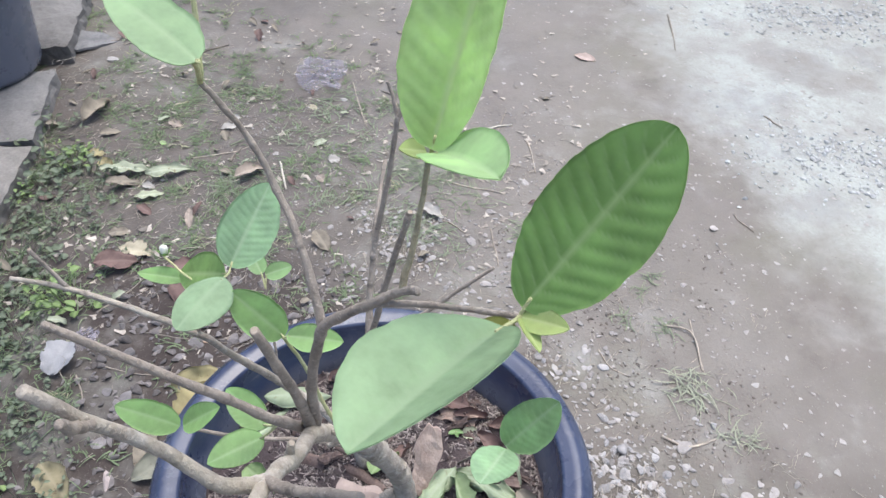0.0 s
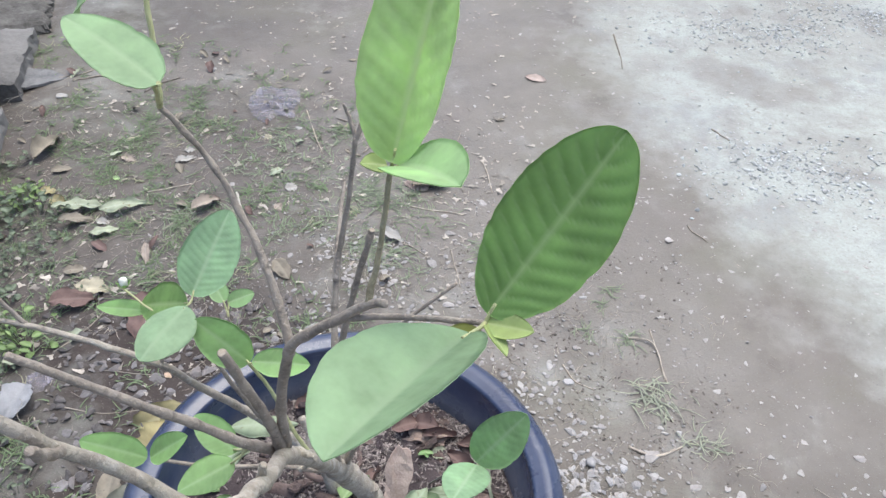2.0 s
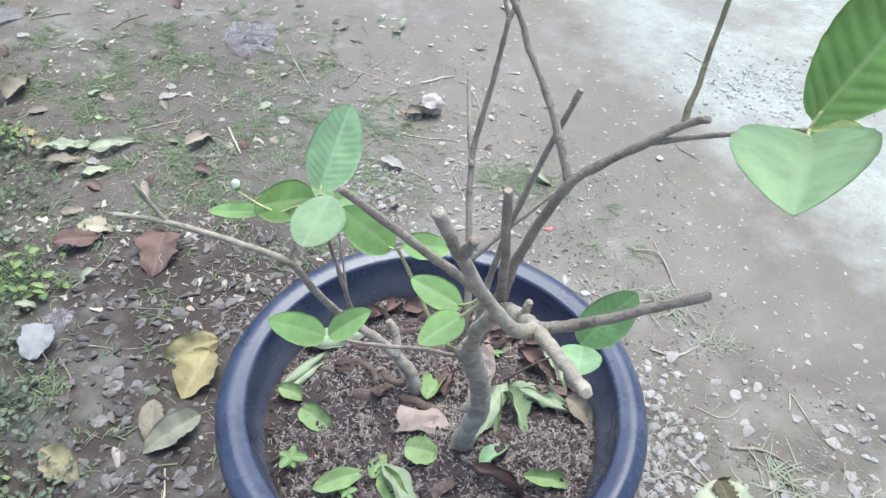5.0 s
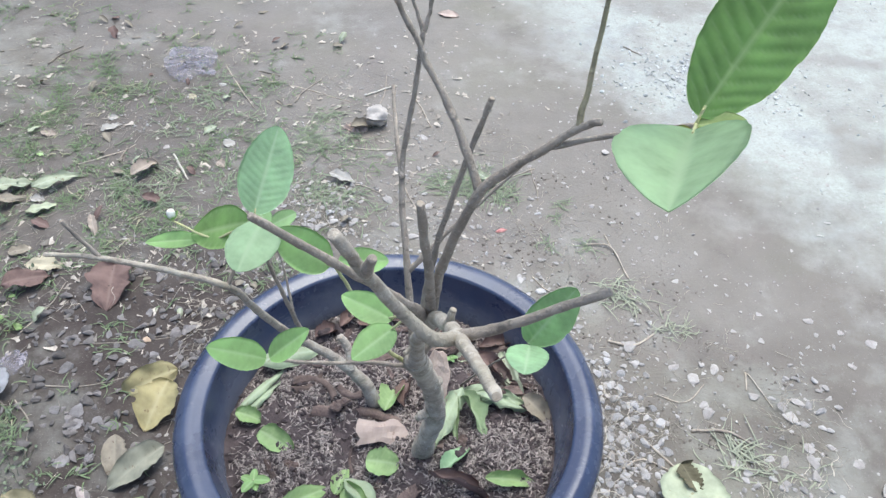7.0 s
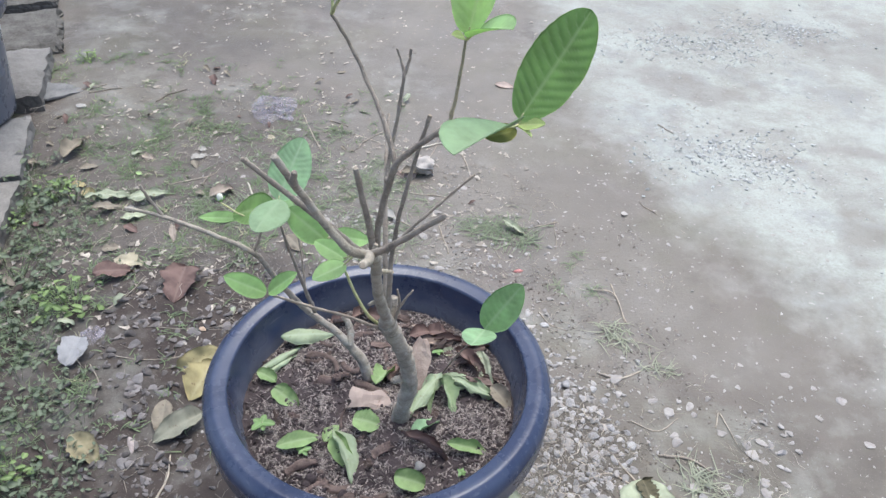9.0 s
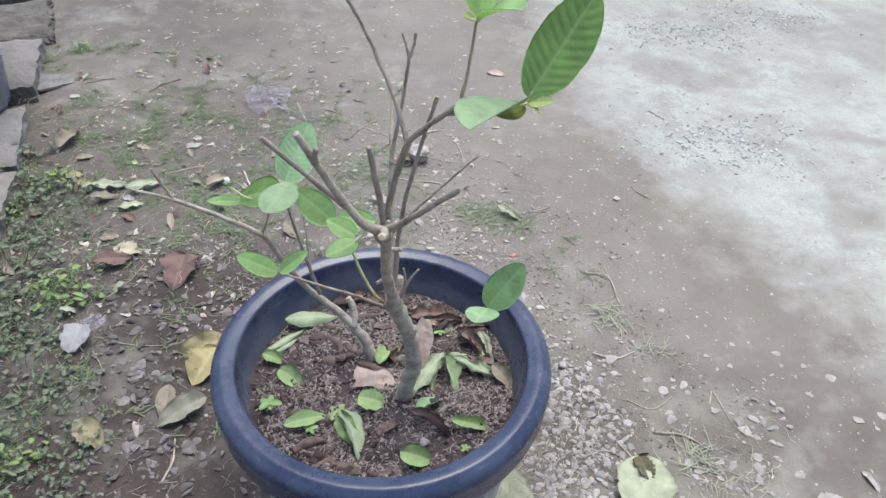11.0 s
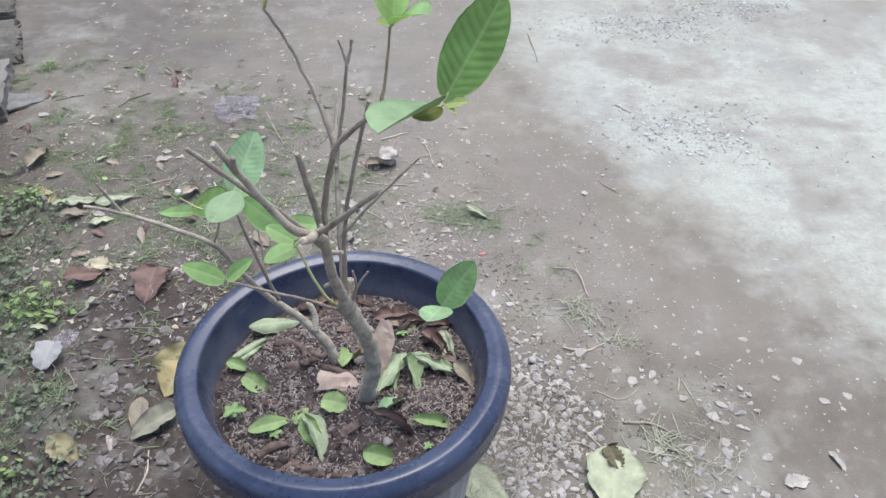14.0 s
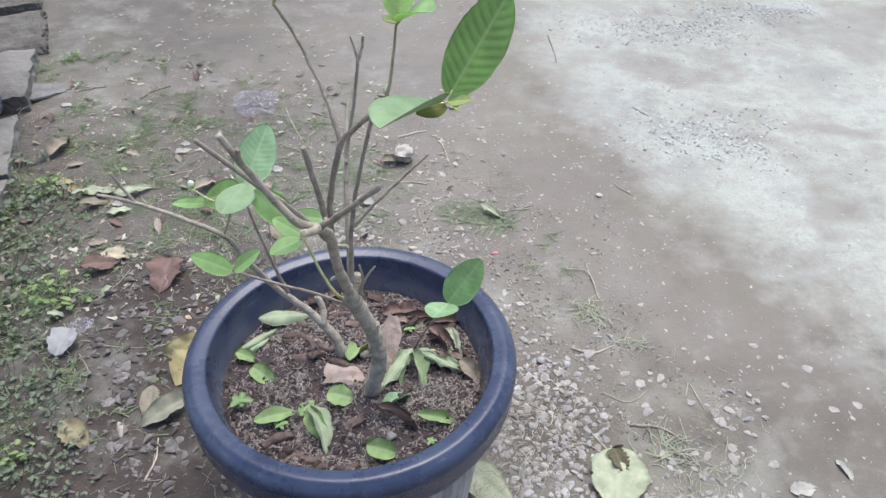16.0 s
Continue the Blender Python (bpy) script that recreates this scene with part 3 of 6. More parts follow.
def build_pot():
    pot = thing("plant_pot", POT, "large round black plastic plant pot with a thick rolled lip, dusty", "pot")
    body = [(0.001, 0.012), (0.150, 0.012), (0.153, 0.0), (0.160, 0.0), (0.163, 0.008), (0.176, 0.12), (0.186, 0.215), (0.189, 0.262)]
    inner = [(0.1862, 0.262), (0.1815, 0.215), (0.168, 0.12), (0.155, 0.02), (0.001, 0.02)]
    ob = part("body", lathe(body + inner, DUSTY, 96, 0.004), pot, "scuffed grey body of the pot below its lip")
    ob.location = POT
    # rolled lip: outer skirt, round shoulder, inner chamfer, then the inner collar and ledge
    lip = [(0.189, 0.243), (0.203, 0.236), (0.2110, 0.242), (0.2168, 0.258)]
    lip += arc(0.1995, 0.2870, 0.0190, -20, 62, 9)
    lip += [(0.2064, 0.3058), (0.2030, 0.3066), (0.1960, 0.3052), (0.1912, 0.3036)]
    lip += arc(0.1905, 0.2990, 0.0044, 95, 178, 5)
    lip += [(0.1855, 0.2930), (0.1815, 0.2760), (0.1775, 0.2600), (0.1745, 0.2480), (0.1690, 0.215)]
    ob = part("lip", lathe(lip, PLASTIC, 128, 0.0025), pot, "glossy blue-black rolled lip and inner wall")
    ob.location = POT
    return pot


build_pot()


def soil_height(x, y):
    d = math.hypot(x - POT.x, y - POT.y)
    h = 0.252 + 0.006 * noise.noise(Vector((x * 14, y * 14, 2))) + 0.004 * noise.noise(Vector((x * 45, y * 45, 5))) + 0.003 * noise.noise(Vector((x * 110, y * 110, 6)))
    h += 0.012 * max(0, 1 - math.hypot(x - 0.172, y + 0.075) / 0.05) + 0.010 * max(0, 1 - math.hypot(x - 0.13, y + 0.01) / 0.05)
    return h - 0.006 * smooth(0.160, 0.176, d)


def build_soil():
    verts, faces, rings, turns = [(POT.x, POT.y, soil_height(POT.x, POT.y))], [], 44, 120
    for i in range(1, rings + 1):
        r = 0.1765 * i / rings
        for s in range(turns):
            t = 2 * math.pi * s / turns
            x, y = POT.x + r * math.cos(t), POT.y + r * math.sin(t)
            verts.append((x, y, soil_height(x, y) + 0.0018 * noise.noise(Vector((x * 160, y * 160, 0)))))
    for s in range(turns):
        faces.append((0, 1 + s, 1 + (s + 1) % turns))
    for i in range(rings - 1):
        for s in range(turns):
            a, b = 1 + i * turns + s, 1 + i * turns + (s + 1) % turns
            faces.append((a, a + turns, b + turns, b))
    tagged(new("potting_soil", mesh("soil", verts, faces, SOIL)), "dark crumbly potting soil filling the plant pot", "soil", "", "stuff")


build_soil()


def scatter(name, count, where, template, material, label, category, size, seed, lie=0.0, sink=0.3):
    """One mesh of many small copies of a template (verts, faces); where(rng) gives x, y, z or None."""
    rng = random.Random(seed)
    tv, tf = np.array(template[0]), template[1]
    vs, fs, base = [], [], 0
    for _ in range(count):
        spot = where(rng)
        if spot is None:
            continue
        e = Euler((rng.gauss(0, lie), rng.gauss(0, lie), rng.uniform(0, 6.283)))
        m = np.array(e.to_matrix())
        s = size(rng)
        v = (tv * np.array(s)) @ m.T + np.array((spot[0], spot[1], spot[2] + s[2] * (0.5 - sink)))
        vs.append(v)
        fs += [tuple(base + k for k in f) for f in tf]
        base += len(tv)
    me = mesh(name, np.concatenate(vs).tolist(), fs, material, False)
    return tagged(new(name, me), label, category, "", "stuff")


def lump(seed, level=1, rough=0.3, facets=7, near=0.24, far_=0.42):
    """A broken, faceted stone of size about 1."""
    r = random.Random(int(seed * 1000))
    cuts = [(Vector((r.gauss(0, 1), r.gauss(0, 1), r.gauss(0, 1))).normalized(), r.uniform(near, far_)) for _ in range(facets)]
    bm = bmesh.new()
    bmesh.ops.create_icosphere(bm, subdivisions=level, radius=0.5)
    for v in bm.verts:
        v.co *= 1 + rough * noise.noise(v.co * 2.1 + Vector((seed * 3.7, seed, 0)))
        for d, far in cuts:
            over = v.co.dot(d) - far
            if over > 0:
                v.co -= d * over
    out = [tuple(v.co) for v in bm.verts], [tuple(v.index for v in f.verts) for f in bm.faces]
    bm.free()
    return out


def sliver(n=4, bend=0.2):
    """A bent three-sided straw of length 1 along x."""
    vs, fs = [], []
    for i in range(n + 1):
        u = i / n
        z, y = bend * (0.25 - (u - 0.5) ** 2), bend * 0.8 * math.sin(u * 3)
        w = 0.5 * (1 - 0.6 * u)
        vs += [(u - 0.5, y - w, z), (u - 0.5, y + w, z), (u - 0.5, y, z + w)]
    for i in range(n):
        for s in range(3):
            a, b = i * 3 + s, i * 3 + (s + 1) % 3
            fs.append((a, b, b + 3, a + 3))
    return vs, fs


def husk():
    """A boat-shaped rice husk of length 1."""
    vs = [(-0.5, 0, 0), (-0.2, -0.5, 0.3), (-0.2, 0.5, 0.3), (0.2, -0.5, 0.3), (0.2, 0.5, 0.3), (0.5, 0, 0), (-0.2, 0, 0.55), (0.2, 0, 0.55)]
    fs = [(0, 1, 6), (0, 6, 2), (1, 3, 7, 6), (6, 7, 4, 2), (3, 5, 7), (7, 5, 4)]
    return vs, fs


def on_soil(rng):
    r, t = 0.171 * math.sqrt(rng.random()), rng.uniform(0, 6.283)
    x, y = POT.x + r * math.cos(t), POT.y + r * math.sin(t)
    if noise.noise(Vector((x * 16, y * 16, 11))) < -0.18 and rng.random() < 0.8:
        return None
    return x, y, soil_height(x, y)


scatter("rice_husks", 16500, on_soil, husk(), HUSK, "loose tan rice husks strewn over the potting soil", "husk mulch", lambda r: (r.uniform(0.0065, 0.0105), r.uniform(0.0013, 0.0019), 0.0015), 3, 0.4, 0.0)
scatter("soil_crumbs", 2600, lambda r: (lambda s: s)(on_soil(r)), lump(4.2, 1, 0.6), SOIL, "dark crumbs and clods of potting soil", "soil", lambda r: (lambda a: (a, a * r.uniform(0.5, 1), a * 0.6))(r.uniform(0.003, 0.010)), 4, 0.4, 0.3)

# ---------------------------------------------------------------- the small tree
tree = thing("potted_tree", (0.172, -0.075, 0.24), "young pruned fruit tree with bare cut branches and few leaves", "tree")
T0, T1, T2, T3, N1, N2 = (0.172, -0.077, 0.225), (0.188, -0.086, 0.335), (0.166, -0.118, 0.462), (0.159, -0.172, 0.558), (0.161, -0.222, 0.637), (0.161, -0.289, 0.702)
R1, R2, R3, Q = (0.179, -0.239, 0.745), (0.216, -0.255, 0.790), (0.223, -0.261, 0.797), (0.260, -0.271, 0.799)
LKNEE, LTOP, UTOP = (0.1585, -0.2100, 0.7970), (0.1362, -0.2105, 0.8472), (0.225, -0.2415, 0.8445)
SPROUT = (0.107, -0.102, 0.567)


GIRTH = 0.80


def limb(name, points, radii, material=TWIG, cap=None, seed=0.0, steps=6, sides=10, knots=0.14, crook=0.0012, label=""):
    radii = [r * GIRTH for r in radii]
    return part(name, tube(points, radii, steps * 2, sides, knots, seed, material, cap, crook * 0.7, 0.021 if material is TWIG else 0.0), tree, label)


limb("trunk", [T0, (0.180, -0.082, 0.285), T1, (0.182, -0.095, 0.392), T2, (0.1645, -0.1290, 0.4820), T3, N1], [0.0190, 0.0118, 0.0122, 0.0110, 0.0124, 0.0076, 0.0062, 0.0056], BARK, None, 1.0, 8, 20, 0.22, 0.0016, "mottled grey-brown trunk leaning forward")
limb("branch", [T3, N1, (0.163, -0.258, 0.672), N2, (0.162, -0.325, 0.727), (0.161, -0.358, 0.752)], [0.0055, 0.0056, 0.0050, 0.0045, 0.0036, 0.0031], BARK, CUT, 2.0, 6, 16, 0.20, 0.0012, "thick sawn-off limb with a pale cut end")
limb("branch", [N2, (0.148, -0.300, 0.716), (0.131, -0.304, 0.745), (0.117, -0.318, 0.785), (0.109, -0.325, 0.808)], [0.0044, 0.0042, 0.0036, 0.0031, 0.0031], BARK, None, 3.0, label="greenish pruned limb with a dark stub")
limb("twig", [(0.119, -0.317, 0.780), (0.119, -0.325, 0.790), (0.121, -0.331, 0.801)], [0.0028, 0.0026, 0.0022], TWIG, None, 3.5)
limb("branch", [(0.158, -0.215, 0.630), (0.146, -0.232, 0.662), (0.112, -0.250, 0.715), (0.076, -0.268, 0.769)], [0.0042, 0.0033, 0.0027, 0.0022], TWIG, None, 4.0)
limb("branch", [N2, (0.180, -0.305, 0.726), (0.211, -0.327, 0.766)], [0.0036, 0.0028, 0.0023], TWIG, None, 5.0)
limb("branch", [(0.160, -0.218, 0.632), (0.157, -0.228, 0.680), (0.150, -0.243, 0.745)], [0.0042, 0.0032, 0.0028], TWIG, CUT, 6.0)
limb("branch", [(0.160, -0.215, 0.632), (0.166, -0.226, 0.690), R1, (0.196, -0.247, 0.768), R2, R3], [0.0038, 0.0032, 0.0030, 0.0026, 0.0022, 0.0021], TWIG, None, 7.0)
limb("branch", [R1, (0.1695, -0.2220, 0.7740), LKNEE, (0.148, -0.206, 0.822), LTOP], [0.0028, 0.0022, 0.0019, 0.0016, 0.0015], TWIG, None, 8.0)
limb("branch", [R2, (0.221, -0.247, 0.815), UTOP], [0.0020, 0.0014, 0.0013], OLIVE_TWIG, None, 9.0)
limb("branch", [(0.204, -0.250, 0.777), (0.232, -0.259, 0.788), Q], [0.0019, 0.0015, 0.0014], TWIG, None, 10.0)
limb("branch", [(0.166, -0.125, 0.480), (0.172, -0.135, 0.580), (0.187, -0.140, 0.660), (0.205, -0.146, 0.733)], [0.0042, 0.0027, 0.0024, 0.0022], TWIG, CUT, 11.0)
limb("branch", [(0.164, -0.112, 0.470), (0.163, -0.085, 0.535), (0.165, -0.045, 0.605), (0.176, -0.035, 0.665), (0.183, -0.031, 0.712)], [0.0042, 0.0033, 0.0028, 0.0023, 0.0021], TWIG, None, 12.0)
limb("twig", [(0.183, -0.031, 0.710), (0.180, -0.027, 0.722), (0.176, -0.025, 0.734)], [0.0020, 0.0016, 0.0013], TWIG, None, 12.5)
limb("twig", [(0.182, -0.031, 0.708), (0.187, -0.029, 0.722), (0.189, -0.027, 0.735)], [0.0022, 0.0019, 0.0017], TWIG, None, 12.7)
limb("branch", [(0.164, -0.050, 0.600), (0.164, -0.020, 0.620), (0.166, 0.013, 0.642)], [0.0026, 0.0021, 0.0018], TWIG, None, 13.0)
limb("branch", [(0.164, -0.085, 0.535), (0.190, -0.083, 0.565), (0.222, -0.079, 0.598), (0.252, -0.076, 0.627)], [0.0030, 0.0022, 0.0018, 0.0014], TWIG, None, 14.0)
limb("branch", [(0.166, -0.108, 0.440), (0.140, -0.112, 0.480), (0.118, -0.100, 0.535), SPROUT], [0.0026, 0.0021, 0.0018, 0.0015], SHOOT, None, 15.0, label="yellow-green young shoot")
limb("branch", [(0.165, -0.112, 0.445), (0.128, -0.135, 0.490), (0.090, -0.165, 0.535), (0.060, -0.179, 0.563)], [0.0026, 0.0020, 0.0017, 0.0014], TWIG, None, 16.0)
limb("twig", [(0.172, -0.118, 0.470), (0.178, -0.122, 0.495), (0.176, -0.125, 0.520)], [0.0030, 0.0018, 0.0014], TWIG, None, 17.0)
limb("twig", [(0.172, -0.116, 0.474), (0.184, -0.118, 0.500), (0.192, -0.118, 0.512)], [0.0024, 0.0015, 0.0013], TWIG, None, 18.0)

limb("stub", [(0.166, -0.119, 0.462), (0.170, -0.111, 0.482), (0.172, -0.107, 0.492)], [0.0085, 0.0070, 0.0064], BARK, TWIG, 40.0, knots=0.3)
limb("stub", [(0.162, -0.200, 0.610), (0.169, -0.206, 0.614), (0.174, -0.210, 0.617)], [0.0030, 0.0026, 0.0022], BARK, CUT, 41.0)
limb("stub", [(0.160, -0.160, 0.535), (0.154, -0.166, 0.540), (0.150, -0.170, 0.541)], [0.0030, 0.0026, 0.0022], BARK, CUT, 42.0)
limb("stub", [(0.178, -0.092, 0.392), (0.186, -0.096, 0.400), (0.190, -0.098, 0.404)], [0.0062, 0.0052, 0.0040], BARK, None, 43.0, knots=0.3)
limb("stub", [(0.180, -0.090, 0.345), (0.172, -0.098, 0.352), (0.169, -0.101, 0.354)], [0.0060, 0.0050, 0.0038], BARK, None, 44.0, knots=0.3)
limb("stub", [(0.161, -0.262, 0.676), (0.163, -0.262, 0.686), (0.164, -0.262, 0.690)], [0.0030, 0.0026, 0.0022], BARK, CUT, 45.0)

# the second stem, thin and leaning outwards
limb("trunk", [(0.137, -0.014, 0.235), (0.128, -0.010, 0.285), (0.100, -0.004, 0.330), (0.057, -0.008, 0.385), (0.036, -0.040, 0.460), (0.022, -0.063, 0.515), (-0.020, -0.072, 0.550), (-0.060, -0.080, 0.577), (-0.088, -0.092, 0.596)], [0.0105, 0.0090, 0.0062, 0.0048, 0.0040, 0.0036, 0.0030, 0.0026, 0.0020], BARK, None, 20.0, 6, 12, 0.2, 0.0012, "thinner second stem leaning outwards")
limb("twig", [(-0.058, -0.079, 0.576), (-0.067, -0.079, 0.596), (-0.073, -0.081, 0.615)], [0.0022, 0.0018, 0.0018], TWIG, CUT, 21.0)
limb("branch", [(0.072, -0.010, 0.378), (0.068, -0.020, 0.410), (0.060, -0.040, 0.480), (0.052, -0.052, 0.545), (0.049, -0.040, 0.565)], [0.0036, 0.0028, 0.0022, 0.0018, 0.0016], TWIG, None, 22.0)
limb("twig", [(0.022, -0.063, 0.515), (0.030, -0.058, 0.535), (0.034, -0.055, 0.552)], [0.0022, 0.0017, 0.0014], TWIG, None, 23.0)
limb("twig", [(0.112, -0.008, 0.315), (0.112, 0.004, 0.335), (0.105, 0.010, 0.350)], [0.0062, 0.0055, 0.0050], BARK, None, 24.0)


def leaf(base, tip, up, width, material=LEAF, label="", petiole=None, **shape):
    """One leaf of the tree, with its stalk when it starts off the base."""
    length = (Vector(tip) - Vector(base)).length
    ob = part("leaf", leaf_mesh(length, width, material, **shape), tree, label)
    ob.matrix_basis = facing(base, tip, up)
    if petiole is not None:
        st = part("leaf_stalk", tube([petiole, (Vector(petiole) + Vector(base)) / 2 + Vector((0, 0, -0.0008)), Vector(base) + (Vector(tip) - Vector(base)) * 0.06], [0.0010, 0.0008, 0.0007], 3, 6, 0.05, 1.0, SHOOT), ob)
        st.matrix_parent_inverse = ob.matrix_basis.inverted()
    return ob


# big pair at the end of the right branch
leaf((0.2605, -0.2700, 0.8025), (0.3030, -0.2510, 0.8695), (-0.36, -0.78, 0.45), 0.0405, LEAF_DARK, "large deep green ribbed leaf", Q, fold=0.10, curl=-0.15, quilt=1.5, pairs=11, shape=1.0, blunt=0.75, nu=80, nv=20)
leaf((0.2540, -0.2805, 0.8040), (0.2135, -0.3445, 0.8285), (-0.10, 0.40, 0.89), 0.047, LEAF_PALE, "large matt blue-green leaf drooping along its middle", Q, fold=0.46, curl=0.12, quilt=0.5, shape=1.02, blunt=0.35, nu=40)
leaf((0.259, -0.274, 0.797), (0.237, -0.289, 0.800), (-0.25, -0.75, 0.6), 0.013, LEAF_OLIVE, "small olive-brown young leaf", None, fold=0.2, quilt=0.3)
leaf(Q, (0.276, -0.281, 0.806), (0.1, -0.5, 0.8), 0.010, LEAF_BUD, "tiny pale unfolding leaf", None, fold=0.3, quilt=0.3, blunt=0.3)
leaf(Q, (0.267, -0.287, 0.800), (0.5, -0.3, 0.7), 0.007, LEAF_BUD, "tiny pale unfolding leaf", None, fold=0.3, quilt=0.3)
# pair on the upright twig
leaf((0.226, -0.2445, 0.849), (0.2450, -0.220, 0.926), (-0.40, -0.84, 0.30), 0.0315, LEAF_SUN, "tall bright green ribbed leaf folded along its midrib", UTOP, fold=0.70, quilt=2.0, pairs=12, blunt=0.5, nu=80, nv=16)
leaf((0.227, -0.2450, 0.848), (0.2455, -0.2850, 0.8800), (-0.42, 0.35, 0.82), 0.0230, LEAF_FRESH, "fresh green leaf with a light edge", UTOP, fold=0.45, curl=0.3, quilt=0.5, blunt=0.85, shape=1.15)
leaf((0.224, -0.2430, 0.847), (0.2155, -0.248, 0.851), (0, -0.4, 0.9), 0.008, LEAF_BUD, "tiny pale unfolding leaf", None, fold=0.3, quilt=0.2)
# pair on the left upright branch
limb("twig", [LTOP, (0.1415, -0.222, 0.860), (0.1500, -0.243, 0.876), (0.1565, -0.2545, 0.8835)], [0.0015, 0.0013, 0.0012, 0.0010], SHOOT, None, 29.0)
leaf((0.1565, -0.2545, 0.8835), (0.1225, -0.2340, 0.8985), (0.30, -0.45, 0.84), 0.0195, LEAF_MILK, "soft milky green leaf on a yellow-green stalk", None, fold=0.15, quilt=0.6, curl=0.25, shape=0.72, blunt=0.35, jag=0.08)
limb("twig", [LTOP, (0.1378, -0.2070, 0.865), (0.1370, -0.2020, 0.884), (0.1360, -0.1970, 0.905)], [0.0014, 0.0013, 0.0012, 0.0010], SHOOT, None, 30.0)
leaf((0.136, -0.197, 0.904), (0.0790, -0.1655, 0.866), (0.25, -0.60, 0.75), 0.030, LEAF_MILK, "young milky green leaf hanging from its stalk", None, fold=0.3, quilt=0.5, curl=0.4)
# cluster on the second stem
C = (0.050, -0.040, 0.565)
leaf((0.049, -0.036, 0.566), (0.0745, 0.014, 0.611), (0.38, -0.70, 0.55), 0.044, LEAF_LIGHT, "ribbed green leaf of the side cluster", C, fold=0.12, quilt=1.4, pairs=12, blunt=0.5, nu=80, nv=16)
leaf((0.046, -0.040, 0.562), (-0.008, -0.010, 0.526), (0.25, -0.55, 0.8), 0.036, LEAF_DARK, "dark green leaf of the side cluster", C, fold=0.15, quilt=0.7)
leaf((0.060, -0.072, 0.593), (0.0420, -0.1225, 0.5995), (0.08, 0.05, 0.98), 0.038, LEAF_PALE, "drooping blue-green leaf of the side cluster", C, fold=-0.25, curl=0.3, quilt=0.4, blunt=0.4)
leaf((0.000, -0.014, 0.524), (-0.046, -0.008, 0.521), (0, -0.3, 0.9), 0.016, LEAF_YOUNG, "narrow green leaf of the side cluster", None, fold=0.3, quilt=0.4)
leaf((0.054, 0.012, 0.510), (0.040, 0.030, 0.521), (0.2, -0.6, 0.8), 0.017, LEAF, "small round leaf of the side cluster", (0.058, 0.004, 0.500), fold=0.15, quilt=0.4, blunt=0.6)
leaf((0.056, 0.014, 0.507), (0.078, 0.022, 0.512), (0.1, -0.5, 0.85), 0.016, LEAF, "small round leaf of the side cluster", (0.058, 0.004, 0.500), fold=0.15, quilt=0.4, blunt=0.6)
limb("twig", [(0.034, -0.045, 0.558), (0.010, -0.025, 0.535), (-0.021, -0.003, 0.538)], [0.0014, 0.0012, 0.0011], SHOOT, BUD_WHITE, 31.0)
bud = part("bud", mesh("bud", [Vector((v[0] * 0.0075, v[1] * 0.0075, v[2] * 0.0105)) + Vector((-0.0215, 0.001, 0.5415)) for v in lump(2, 3, 0.25, 5, 0.38, 0.46)[0]], lump(2, 3, 0.25, 5, 0.38, 0.46)[1], BUD_WHITE), tree, "small white flower bud")
for k in range(4):
    sepal = part("sepal", leaf_mesh(0.010, 0.0045, LEAF_YOUNG, 0.3, -0.8, 0.2, nu=8, nv=4, pairs=3), bud, "pale green sepal")
    d = Vector((math.cos(k * 1.57 + 0.4), math.sin(k * 1.57 + 0.4), 0.55))
    sepal.matrix_basis = facing(Vector((-0.0215, 0.001, 0.5355)), Vector((-0.0215, 0.001, 0.5355)) + d, (-d.x, -d.y, 1))
limb("twig", [(0.066, -0.024, 0.425), (0.063, -0.010, 0.465), (0.058, 0.004, 0.500)], [0.0016, 0.0012, 0.0010], TWIG, None, 32.0)
# young shoot leaves
leaf((0.104, -0.092, 0.556), (0.067, -0.083, 0.590), (-0.2, -0.6, 0.75), 0.032, LEAF_YOUNG, "green leaf on the young shoot", SPROUT, fold=0.1, quilt=0.6, blunt=0.5)
leaf((0.110, -0.104, 0.572), (0.148, -0.094, 0.558), (0.0, -0.55, 0.8), 0.021, LEAF_YOUNG, "small green leaf on the young shoot", SPROUT, fold=0.2, quilt=0.5, blunt=0.3)
leaf((0.137, -0.226, 0.645), (0.110, -0.206, 0.648), (-0.2, -0.4, 0.9), 0.0175, LEAF_YOUNG, "small fresh leaf near the fork", (0.146, -0.232, 0.660), fold=0.25, quilt=0.5, blunt=0.3)
leaf((0.137, -0.232, 0.645), (0.112, -0.250, 0.644), (-0.1, -0.35, 0.9), 0.0190, LEAF_YOUNG, "small fresh leaf near the fork", (0.146, -0.234, 0.660), fold=0.2, quilt=0.5, blunt=0.3)
leaf((0.057, -0.179, 0.564), (0.023, -0.185, 0.590), (-0.1, -0.5, 0.85), 0.021, LEAF_YOUNG, "fresh oval leaf on a thin twig", None, fold=0.15, quilt=0.4, blunt=0.5)
leaf((0.059, -0.179, 0.564), (0.087, -0.178, 0.588), (0.1, -0.3, 0.9), 0.018, LEAF_YOUNG, "fresh oval leaf on a thin twig", None, fold=0.3, quilt=0.4, blunt=0.3)
